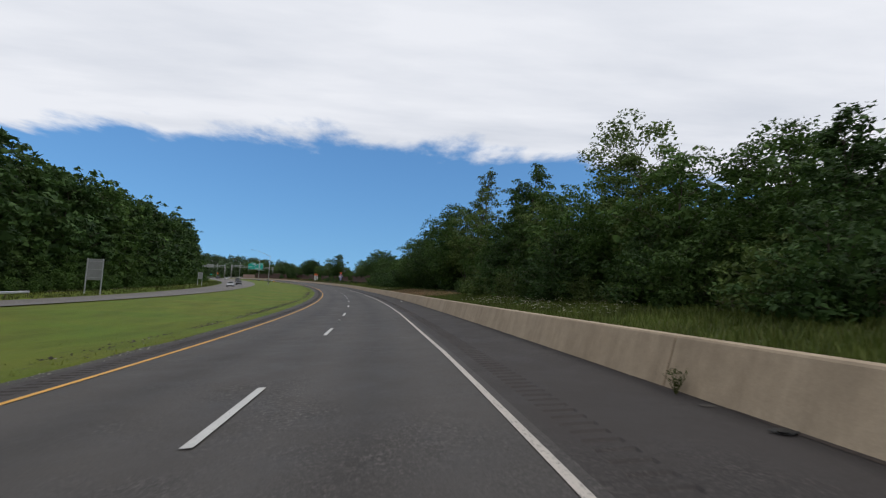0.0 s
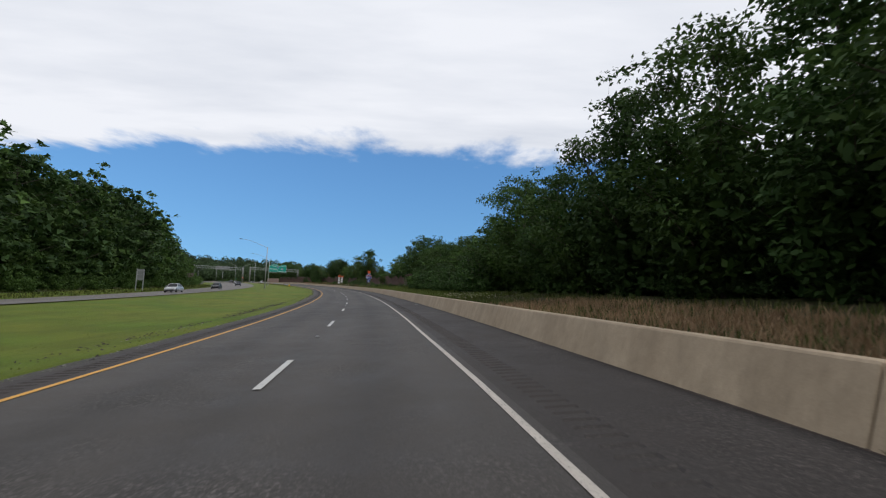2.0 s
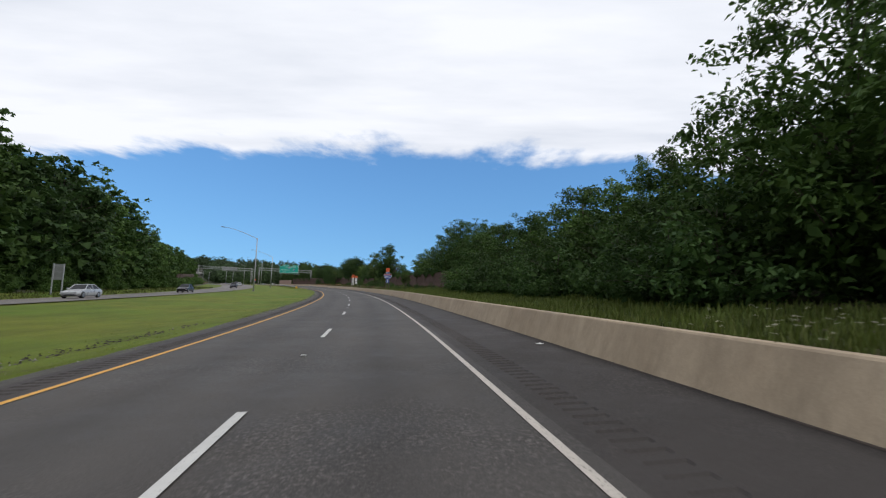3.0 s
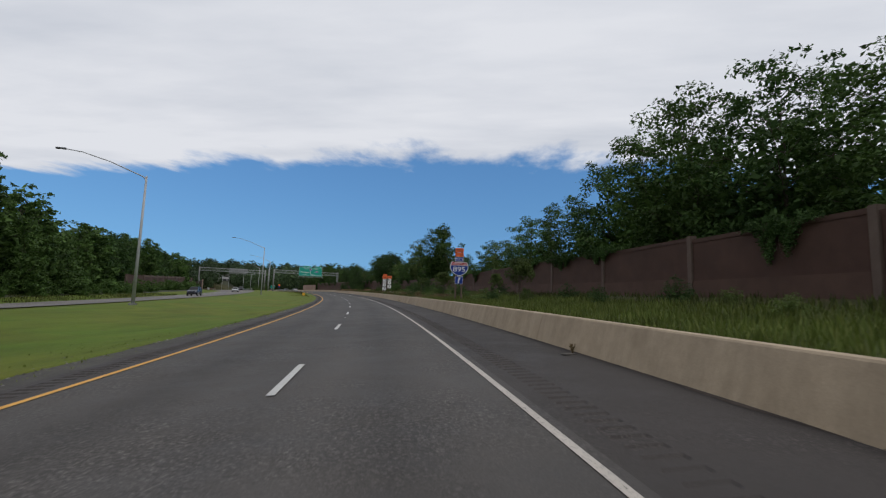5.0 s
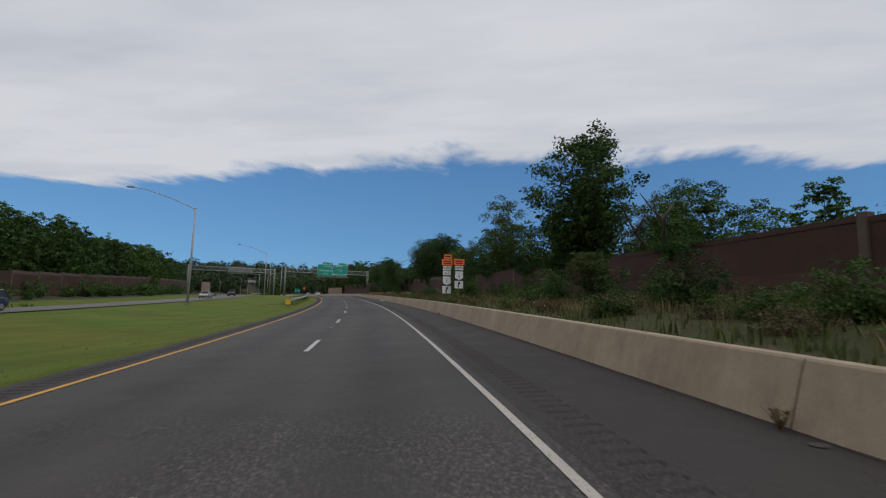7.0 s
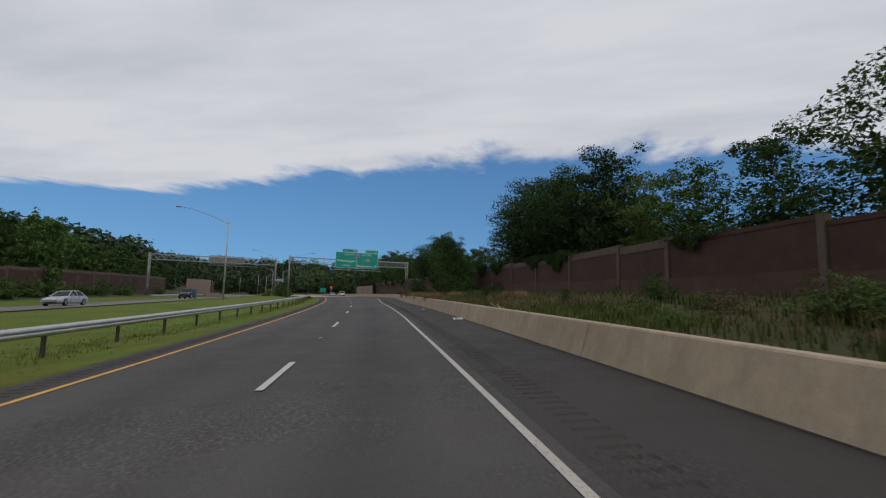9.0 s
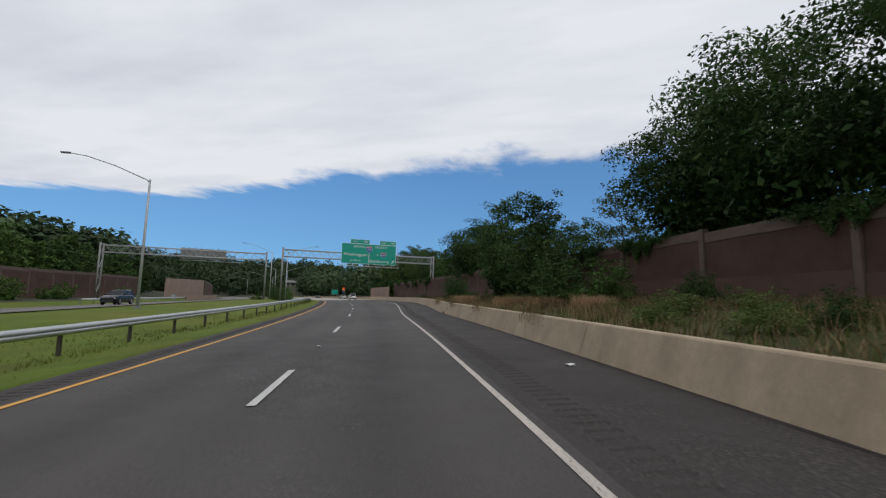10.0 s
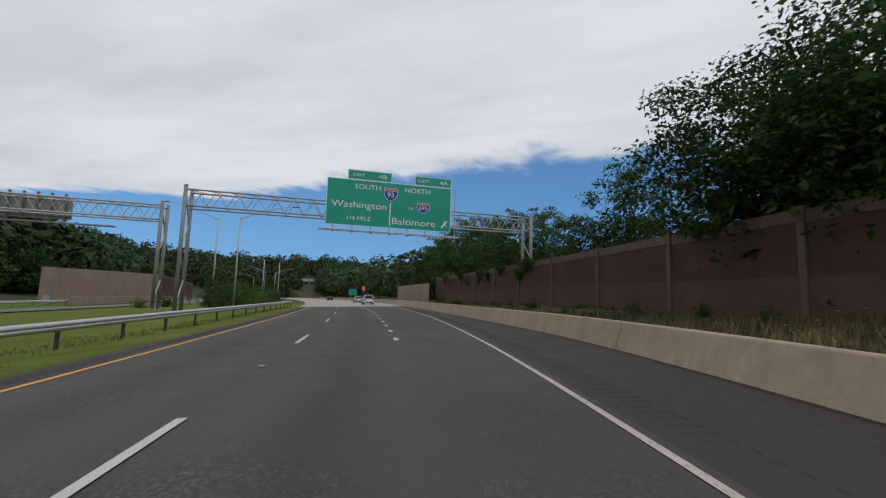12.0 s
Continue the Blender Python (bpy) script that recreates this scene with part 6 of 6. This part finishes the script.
blades("bank_grass", scatter(3600, 290, 400, 7.2, 16.0, 15, True, 0.5), 0.28, 0.018, 4, 0.12, M_GRASS_TALL, "patchy low weeds below the wall", 15)
blades("dry_grass", scatter(5200, 46, 80, 7.25, 12.0, 6, True), 0.31, 0.011, 4, 0.12, M_STRAW, "dry straw-coloured grass behind the barrier", 6, 0.9)
blades("dry_grass", scatter(5200, 270, 345, 7.3, 14.5, 7, True, 0.6), 0.36, 0.012, 5, 0.14, M_GRASS_DRY, "dry brown grass clumps below the wall", 7, 1.1)
blades("dry_grass", scatter(1900, 186, 262, 8.5, 15, 8, True, 0.5), 0.45, 0.012, 4, 0.12, M_GRASS_DRY, "scattered dry weed stalks below the wall", 8, 0.8)
blades("far_verge_grass", scatter(3500, -5, 260, -42.5, -34.5, 9), 0.35, 0.03, 4, 0.2, M_GRASS_TALL, "rough grass at the edge of the woods", 9)


def umbels(name, n, s0, s1, o0, o1, h, seed, label):
    """White flower heads on thin stalks, scattered through the grass, in one mesh."""
    r = np.random.default_rng(seed)
    bm = bmesh.new()
    for q in scatter(n, s0, s1, o0, o1, seed, True):
        foot = Vector(q)
        head = foot + Vector((r.normal(0, 0.08), r.normal(0, 0.08), h * r.uniform(0.7, 1.25)))
        tube(bm, [foot, head], [0.005, 0.003], 3, False)
        for k in range(7):
            c = head + Vector((r.normal(0, 0.028), r.normal(0, 0.028), r.normal(0, 0.008)))
            w = r.uniform(0.012, 0.022)
            bm.faces.new([bm.verts.new(c + Vector((w * math.cos(a), w * math.sin(a), 0.4 * w * math.sin(3 * a)))) for a in (0, 1.26, 2.51, 3.77, 5.03)])
    me = bpy.data.meshes.new(name)
    bm.to_mesh(me)
    bm.free()
    me.materials.append(M_FLOWER)
    me.materials.append(M_GRASS_TALL)
    for f in me.polygons:
        f.material_index = 1 if len(f.vertices) == 4 else 0
    return tagged(new(name, me), label, "flowers", "", "stuff")


for n, s0, s1, o0, o1, seed in ((260, 12, 30, 7.6, 10.5, 41), (120, 84, 96, 7.4, 10.0, 42), (60, 180, 200, 9, 15, 43), (140, 216, 246, 8.0, 15, 44), (70, 326, 342, 9.0, 14, 45)):
    umbels("wild_flowers", n, s0, s1, o0, o1, 0.42, seed, "white flower heads on thin stalks among the grass")


def weed(s, o, h, dry, on_slab=True):
    """A small plant sprouting from a joint."""
    q = place(s, o, 0.0) if on_slab else np.array(spot(s, o))
    t = thing("weed", pose(float(q[0]), float(q[1]), float(q[2])), "dry brown weed growing from a pavement joint" if dry else "green weed growing from a pavement joint", "weed", "weeds at the barrier")
    r = np.random.default_rng(int(s * 10))
    bm = bmesh.new()
    for i in range(16):
        a, l = r.uniform(0, 6.28), h * r.uniform(0.5, 1.1)
        d = Vector((math.cos(a), math.sin(a), 0))
        e = d * l * r.uniform(0.2, 0.8) + Vector((0, 0, l))
        tube(bm, [(0, 0, -0.02), tuple(e * 0.5 + Vector((0, 0, l * 0.1))), tuple(e)], [0.006, 0.004, 0.002], 3, False)
    part("stalk", bm, M_GRASS_DRY if dry else M_GRASS_TALL, t)
    bm = bmesh.new()
    for i in range(60):
        a, l = r.uniform(0, 6.28), h * r.uniform(0.2, 0.9)
        c = Vector((math.cos(a) * l * 0.5 * r.random(), math.sin(a) * l * 0.5 * r.random(), l))
        u, w_ = Vector(r.normal(size=3)).normalized() * 0.035, Vector(r.normal(size=3)).normalized() * 0.018
        bm.faces.new([bm.verts.new(c + u), bm.verts.new(c + w_), bm.verts.new(c - u), bm.verts.new(c - w_)])
    part("leaves", bm, M_GRASS_DRY if dry else M_GRASS_TALL, t)
    return t


for s, h, dry in ((6.5, 0.40, False), (154.8, 0.25, True), (203.9, 0.26, True), (311.2, 0.2, True), (61.8, 0.12, False), (230, 0.15, True), (328, 0.22, True)):
    weed(s, float(barrier_o(s)) - 0.16, h, dry)


def hanging_weed(s, h):
    """Dead brown growth that falls over the barrier's top."""
    o = float(barrier_o(s)) + 0.3
    q = place(s, o, 0.83)
    t = thing("hanging_weed", pose(float(q[0]), float(q[1]), float(q[2]), 0, 0, heading(s)), "dead brown weed hanging over the top of the barrier", "weed", "dead weeds on the barrier")
    r = np.random.default_rng(int(s * 7))
    bm = bmesh.new()
    for i in range(130):
        x, y = -r.uniform(0.0, 0.42), r.normal(0, 0.55)
        z = 0.32 * r.random() - max(0.0, -x - 0.12) * r.uniform(0.4, 1.8) * h
        c = Vector((x, y, z))
        u = Vector((r.normal(0, 0.05), r.normal(0, 0.07), r.normal(0, 0.11)))
        w_ = Vector(r.normal(size=3)).normalized() * 0.012
        bm.faces.new([bm.verts.new(c + u), bm.verts.new(c + w_), bm.verts.new(c - u), bm.verts.new(c - w_)])
    tagged(part("stalks", bm, M_GRASS_DRY, t), kind="stuff")
    bm = bmesh.new()
    for i in range(30):
        y = r.normal(0, 0.5)
        tube(bm, [(0.15, y, 0.0), (-0.1, y + r.normal(0, 0.1), 0.2), (-0.32, y + r.normal(0, 0.15), -0.1 - 0.25 * h * r.random())], [0.006, 0.004, 0.002], 3, False)
    part("stems", bm, M_GRASS_DRY, t)


for s, h in ((294, 1.0), (309, 1.1), (315.5, 1.0), (317.5, 1.1), (302, 0.8)):
    hanging_weed(s, h)


def wall_vine(s, drop, wide, seed):
    """Creeper that comes over the wall's top and hangs down its face."""
    r = np.random.default_rng(seed)
    top = float(wall_top(s))
    x, y, z, th, b = line_at(s)
    o = float(wall_o(s))
    t = thing("wall_vine", pose(float(x + o * np.cos(th)), float(y + o * np.sin(th)), float(z) + top, 0, 0, heading(s)), "green creeper hanging over the top of the noise wall", "vine", "creepers on the wall")
    n = int(900 * wide * (0.4 + drop))
    u = r.normal(0, wide * 0.5, n)
    fall = drop * r.random(n) * np.exp(-(u / wide) ** 2 * 1.5) * (0.6 + 0.4 * np.sin(u * 5 + seed))
    c = np.stack([-0.16 - 0.22 * r.random(n), u * (1 - 0.35 * fall / max(drop, 0.1)), 0.38 * r.random(n) * (r.random(n) < 0.5) - fall], 1)
    bm = bmesh.new()
    for q in c:
        d1 = Vector(r.normal(size=3)).normalized() * r.uniform(0.05, 0.11)
        d2 = Vector(r.normal(size=3)).normalized() * r.uniform(0.04, 0.08)
        q = Vector(q)
        bm.faces.new([bm.verts.new(q + d1), bm.verts.new(q + d2), bm.verts.new(q - d1 * 0.8)])
    part("leaves", bm, M_LEAF_DARK, t)
    bm = bmesh.new()
    for k in range(7):
        v0 = r.normal(0, wide * 0.3)
        tube(bm, [(0.05, v0, 0.1), (-0.15, v0 + 0.1, 0.08), (-0.17, v0 + r.normal(0, 0.1), -drop * r.uniform(0.4, 0.9))], [0.018, 0.014, 0.006], 4, False)
    tagged(part("stems", bm, M_BARK, t), kind="stuff")


for k, (s, drop, wide) in enumerate(((158.5, 1.9, 1.3), (171.5, 0.8, 2.2), (177, 1.0, 2.6), (183, 0.6, 1.6), (201.5, 1.4, 1.4), (207.5, 0.7, 1.8), (219, 0.9, 1.6), (233, 1.3, 2.2), (239, 1.0, 2.4), (251, 0.8, 1.8), (262, 1.2, 1.5), (272, 0.9, 1.6), (287, 1.5, 2.4), (292, 1.0, 2.0), (303, 1.2, 2.4), (309, 1.3, 2.0), (325.5, 0.9, 1.0), (341, 0.8, 1.6), (349, 0.6, 1.6), (369, 1.3, 1.2), (376, 1.0, 1.5), (383, 1.6, 1.3), (391, 1.0, 1.6), (399, 1.2, 1.6))):
    wall_vine(s, drop, wide, 200 + k)

# dry rounded clumps below the wall
for s, o in ((312.8, 8.7), (314.8, 9.0), (317.2, 9.4), (283, 11.5), (300, 9.6), (304.5, 9.2), (297, 10.4)):
    r = np.random.default_rng(int(s))
    ang, rad = r.uniform(0, 6.28, 380), 0.85 * np.sqrt(r.random(380))
    v = spot(s, o)
    pts = np.stack([v.x + rad * np.cos(ang), v.y + rad * np.sin(ang), np.full(380, v.z)], 1)
    ob = blades("dry_clump", pts, 0.52, 0.010, 4, 0.05, M_STRAW, "rounded clump of dry straw grass below the wall", int(s), 1.1)

# thickets of bushes by the lamps and gantry feet
rng = np.random.default_rng(31)
for s, o, sc in ((388, -13.6, 0.8), (391, -14.5, 1.1), (394, -13.4, 1.2), (398, -14.6, 1.3), (402, -13.2, 1.2), (406, -14.4, 1.3), (411, -13.0, 1.1), (416, -14.0, 1.2), (422, -12.6, 1.0), (430, -12.8, 1.1), (438, -13.0, 1.0), (384, -17.4, 0.5), (379, -18.0, 0.45), (447, -13, 1.1), (457, -13.4, 1.2)):
    plant(["bush", "bush_light", "bush_dark"][int(rng.integers(3))], s, o, sc, rng.uniform(0, 360))
for s, o, sc in ((332.5, 11.9, 0.95), (335.0, 13.2, 0.7), (301.5, 10.6, 0.85), (298.5, 11.8, 0.8), (226, 13, 0.75), (222, 14, 0.7), (213, 12.5, 0.6), (207, 11.5, 0.5), (244, 12.5, 0.8), (252, 13.2, 0.8), (271, 13.8, 0.35)):
    plant(["bush", "bush_dark"][int(rng.integers(2))], s, o, sc, rng.uniform(0, 360))


# ---------------------------------------------------------------- far woods on the hills
# line of sight kept open up the slope to the far building
CLEARING = (np.array([-22.1, 170.0]), np.array([-290.0, 598.0]))


def far_wood(name, label, n, region, seed, tall=(11, 17), leaves=240, size=1.0):
    r = np.random.default_rng(seed)
    s0, s1, o0, o1 = region
    s, o = r.uniform(s0, s1, n), r.uniform(o0, o1, n)
    x, y, z, th, b = line_at(s)
    base = np.stack([x + o * np.cos(th), y + o * np.sin(th), land(s, o)], 1)
    # a clearing below the building on the slope
    rel = base[:, :2] - CLEARING[0]
    way = (CLEARING[1] - CLEARING[0]) / np.linalg.norm(CLEARING[1] - CLEARING[0])
    along, off = rel @ way, np.abs(rel @ np.array([-way[1], way[0]]))
    keep = ~((off < 6) & (along > 430) & (along < np.linalg.norm(CLEARING[1] - CLEARING[0]) + 12))
    s, o, base = s[keep], o[keep], base[keep]
    n = len(s)
    h = r.uniform(*tall, n)
    rx = h * r.uniform(0.26, 0.40, n)
    d = r.normal(size=(n, leaves, 3))
    d /= np.linalg.norm(d, axis=2)[..., None]
    lump = 1 + 0.28 * np.sin(d[..., 0] * 5 + s[:, None]) * np.sin(d[..., 1] * 6 + o[:, None]) * np.sin(d[..., 2] * 5 + h[:, None])
    rad = r.uniform(0.6, 1.0, (n, leaves)) ** 0.5 * lump
    c = base[:, None, :] + np.array([0, 0, 1]) * (h * 0.52)[:, None, None] + d * rad[..., None] * np.stack([rx, rx, h * 0.48], 1)[:, None, :]
    c = c.reshape(-1, 3)
    nn = d.reshape(-1, 3) + r.normal(0, 0.5, (n * leaves, 3)) + np.array([0, 0, 0.4])
    nn /= np.linalg.norm(nn, axis=1)[:, None]
    ta = np.cross(nn, r.normal(size=nn.shape))
    ta /= np.linalg.norm(ta, axis=1)[:, None]
    tb = np.cross(nn, ta)
    ln = (size * r.uniform(0.5, 1.3, len(nn)))[:, None]
    V = np.stack([c + ta * ln * 1.2, c + tb * ln * 0.8 - ta * ln * 0.6, c - tb * ln * 0.8 - ta * ln * 0.5], 1).reshape(-1, 3)
    me = bpy.data.meshes.new(name)
    m = len(nn)
    me.vertices.add(m * 3)
    me.vertices.foreach_set("co", V.ravel())
    me.loops.add(m * 3)
    me.loops.foreach_set("vertex_index", np.arange(m * 3))
    me.polygons.add(m)
    me.polygons.foreach_set("loop_start", np.arange(m) * 3)
    me.polygons.foreach_set("loop_total", np.full(m, 3))
    me.materials.append(M_LEAF_HAZED)
    me.update()
    me.validate()
    return tagged(new(name, me), label, "trees", "", "stuff")


# leaf colour lightened to stand in for distance haze; nearer undergrowth shares it
M_LEAF_HAZED = leaf_mat("hazed_far_leaf", (0.046, 0.080, 0.034), (0.064, 0.106, 0.042), (0.086, 0.130, 0.054))
far_wood("far_woods", "distant wooded hillside beyond the carriageways", 420, (440, 800, -300, -62), 41, (13, 20))
far_wood("far_woods", "distant wooded skyline ahead", 260, (660, 980, -70, 260), 42)
far_wood("far_woods", "woods on the slope behind the far wall", 150, (236, 450, -135, -66), 49, (11, 16), 200, 0.9)
far_wood("far_woods", "wooded ridge closing the road ahead", 300, (605, 730, -170, 90), 50, (12, 18), 220, 1.1)
for k, (sa, sb) in enumerate(((152, 186), (236, 292), (314, 326), (338, 420))):
    far_wood("far_woods", "dark undergrowth behind the noise wall", int((sb - sa) * 0.6), (sa, sb, 24, 32), 51 + k, (3.4, 5.6), 420, 0.24)
far_wood("far_woods", "woods behind the noise wall", 150, (430, 660, 24, 90), 43)
far_wood("far_woods", "woods between the far walls", 90, (405, 480, -100, -56), 44, (13, 18))
far_wood("far_woods", "woods behind the first trees on the bank", 110, (-20, 140, 30, 60), 60, (7, 11), 420, 0.5)
far_wood("far_woods", "deep woods beyond the oncoming carriageway", 160, (-40, 240, -95, -60), 46, (15, 21), 200, 1.1)
far_wood("far_woods", "trees behind the camera along the road", 120, (-420, -60, -120, -46), 47, (15, 20), 160, 1.2)
far_wood("far_woods", "trees behind the camera on the bank", 90, (-420, -25, 14, 60), 48, (9, 14), 160, 1.2)

# ---------------------------------------------------------------- the far building on the slope
M_PALE = concrete_mat("pale_cladding", (0.55, 0.54, 0.52), (0.68, 0.67, 0.65), 0.2)
M_DARKGLASS = plain("dark_opening", (0.02, 0.022, 0.026), 0.3, 0, 0.2, 2)
far_house = thing("building", pose(-290, 598, 13.0, 0, 0, 34), "pale low flat-roofed building with dark openings on a wooded slope", "building")
bm = bmesh.new()
box(bm, -13, 13, -6, 6, -3, 4.6, 0.05)
part("wall", bm, M_PALE, far_house)
bm = bmesh.new()
box(bm, -13.5, 13.5, -6.7, 6.7, 4.62, 6.2, 0.08)
part("roof", bm, M_PALE, far_house)
for i in range(6):
    bm = bmesh.new()
    box(bm, -12.0 + i * 4.1, -8.6 + i * 4.1, -6.08, -5.9, 0.5, 4.0, 0.02)
    part("window", bm, M_DARKGLASS, far_house)

# ---------------------------------------------------------------- loose stones along the asphalt edge
def gravel(name, n, s0, s1, seed, material, label, mid=-5.62, wide=0.24, size=1.0):
    """Broken stones, each a small skewed octahedron, in one mesh."""
    r = np.random.default_rng(seed)
    s = r.uniform(s0, s1, n)
    keep = np.array([noise.noise((a * 0.3, seed, 0)) for a in s]) > r.uniform(-0.5, 0.35, n)
    s = s[keep]
    n = len(s)
    o = mid + 0.3 * np.sin(s * 0.11) + r.normal(0, wide, n)
    x, y, z, th, b = line_at(s)
    c = np.stack([x + o * np.cos(th), y + o * np.sin(th), np.maximum(land(s, o), z + b * o - 0.06) + 0.02], 1)
    d = np.array([(1, 0, 0), (0, 1, 0), (-1, 0, 0), (0, -1, 0), (0, 0, 0.6), (0, 0, -0.5)])
    V = c[:, None, :] + d[None] * size * (0.018 + 0.035 * r.random((n, 1, 1)) ** 2) * r.uniform(0.6, 1.4, (n, 6, 1)) + r.normal(0, 0.006, (n, 6, 3))
    f = np.array([(0, 1, 4), (1, 2, 4), (2, 3, 4), (3, 0, 4)])
    F = (np.arange(n)[:, None, None] * 6 + f[None]).reshape(-1, 3)
    me = bpy.data.meshes.new(name)
    me.vertices.add(n * 6)
    me.vertices.foreach_set("co", V.ravel())
    me.loops.add(F.size)
    me.loops.foreach_set("vertex_index", F.ravel())
    me.polygons.add(len(F))
    me.polygons.foreach_set("loop_start", np.arange(len(F)) * 3)
    me.polygons.foreach_set("loop_total", np.full(len(F), 3))
    me.materials.append(material)
    me.update()
    me.validate()
    return tagged(new(name, me), label, "gravel", "", "stuff")


M_STONE = leaf_mat("broken_stone", (0.06, 0.056, 0.05), (0.14, 0.13, 0.115), (0.34, 0.32, 0.29))
gravel("gravel", 15000, 0, 300, 71, M_STONE, "loose grey gravel and rubble along the asphalt edge")
M_SOIL = leaf_mat("bare_soil", (0.030, 0.026, 0.020), (0.050, 0.043, 0.032), (0.085, 0.074, 0.055))
gravel("soil_clods", 4600, 5, 112, 72, M_SOIL, "clods of dark bare soil in the mown grass", -6.35, 0.38, 1.5)
gravel("rubble", 2600, 0, 112, 73, M_STONE, "pale broken stones among the soil at the grass edge", -6.2, 0.42, 1.2)

# ---------------------------------------------------------------- small things on the pavement
M_STAIN_AND_HOLE = plain("tar_and_hole_shade", (0.018, 0.017, 0.016), 0.55, 0, 0.3, 8)
M_TRASH = plain("white_litter", (0.66, 0.66, 0.64), 0.6, 0, 0.25, 12)
M_PALEWOOD = mottled("bleached_wood", (0.36, 0.31, 0.25), (0.52, 0.46, 0.38), 4.0, 30, 0.9, stretch=(1, 1, 0.2))
M_DIRT = mottled("shoulder_dirt", (0.065, 0.058, 0.05), (0.11, 0.097, 0.082), 4, 40, 0.95, bump=0.8, dist=0.01, space=True)


def crumpled(name, s, o, size, material, label, category, seed, flat=0.35):
    q = place(s, o, 0.0)
    t = thing(name, pose(float(q[0]), float(q[1]), float(q[2]), 0, 0, heading(s)), label, category)
    bm = bmesh.new()
    bmesh.ops.create_icosphere(bm, subdivisions=2, radius=1)
    for v in bm.verts:
        k = 1 + 0.45 * noise.noise(v.co * 1.9 + Vector((seed, 0, 0)))
        v.co = Vector((v.co.x * size * k, v.co.y * size * 0.7 * k, (v.co.z + 0.8) * size * flat * k))
    part("body", bm, material, t)
    return t


crumpled("litter", 276.7, 6.25, 0.30, M_TRASH, "crumpled white litter on the hard shoulder", "litter", 3, 0.22)
crumpled("litter", 52.5, 6.0, 0.16, M_TRASH, "small white scrap on the hard shoulder", "litter", 5, 0.2)
crumpled("litter", 289.0, 5.9, 0.12, M_TRASH, "small pale scrap on the hard shoulder", "litter", 6, 0.2)
crumpled("dirt_pile", 4.6, 6.5, 0.15, M_STAIN_AND_HOLE, "dark clod of dirt at the barrier foot", "dirt", 8, 0.18)
crumpled("dirt_pile", 203.4, 6.5, 0.12, M_DIRT, "low heap of dirt at a barrier joint", "dirt", 9, 0.06)
crumpled("dirt_pile", 5.8, 6.5, 0.12, M_DIRT, "low heap of grit at a barrier joint", "dirt", 10, 0.06)
crumpled("dirt_pile", 311.3, 6.5, 0.13, M_DIRT, "small heap of grit at the barrier foot", "dirt", 11, 0.06)
crumpled("dirt_pile", 328.9, 7.75, 0.30, M_STAIN_AND_HOLE, "flat dark patch of washed dirt on the shoulder", "dirt", 13, 0.03)
crumpled("dirt_pile", 325.8, 7.6, 0.26, M_STAIN_AND_HOLE, "flat dark patch of washed soil on the shoulder", "dirt", 14, 0.03)
crumpled("litter", 99.3, 6.3, 0.12, M_TRASH, "small white scrap at the barrier foot", "litter", 15, 0.15)
crumpled("dirt_pile", 154.6, 6.35, 0.22, M_DIRT, "thin heap of grit at the barrier foot", "dirt", 12, 0.06)
for k, (s, o, r_) in enumerate(((273.0, 7.35, 22), (273.3, 7.5, -14))):
    v = spot(s, o)
    t = thing("broken_branch", pose(v.x, v.y, v.z + 0.12, 0, 0, heading(s) + r_) @ Matrix.Scale(0.55, 4), "bare pale broken branch lying behind the barrier", "branch", "broken branches")
    bm = bmesh.new()
    tube(bm, [(0.1, -1.0, 0.02), (0, -0.3, 0.16), (-0.05, 0.4, 0.22), (0.0, 1.0, 0.5)], [0.035, 0.03, 0.025, 0.012], 6)
    part("limb", bm, M_PALEWOOD, t)
    bm = bmesh.new()
    tube(bm, [(-0.03, 0.2, 0.2), (-0.3, 0.7, 0.42)], [0.018, 0.006], 5)
    part("twig", bm, M_PALEWOOD, t)
# snow-ploughable markers in the lane line's gaps
marker_first = None
for i in range(17):
    s = 1.0 + i * 24.42
    q = place(s, 0.0, 0.0)
    mm = on_road(s, 0.0)
    if marker_first is None:
        marker_first = thing("lane_marker", mm, "low steel reflector casting set in the lane line", "road marker", "lane markers")
        bm = bmesh.new()
        box(bm, -0.07, 0.07, -0.13, 0.13, -0.01, 0.018, 0.012)
        part("casting", bm, M_STEEL_DULL, marker_first)
        bm = bmesh.new()
        box(bm, -0.05, 0.05, -0.075, -0.035, 0.022, 0.036, 0.004)
        part("reflector", bm, M_TRASH, marker_first)
    else:
        copy_thing(marker_first, mm)
# drain holes low in the barrier: solid stubs, their inner shade put in as dark colour
for i in range(17):
    s = 5.0 + 24.1 * i
    o = float(barrier_o(s)) + 0.045
    q = place(s, o, 0.17)
    bm = bmesh.new()
    tube(bm, [(0.05, 0, 0), (-0.006, 0, 0), (-0.010, 0, 0)], [0.035, 0.035, 0.022], 10)
    ob = part("drain_hole", bm, M_STAIN_AND_HOLE, barrier)
    ob.matrix_basis = pose(float(q[0]), float(q[1]), float(q[2]), 0, 0, heading(s))
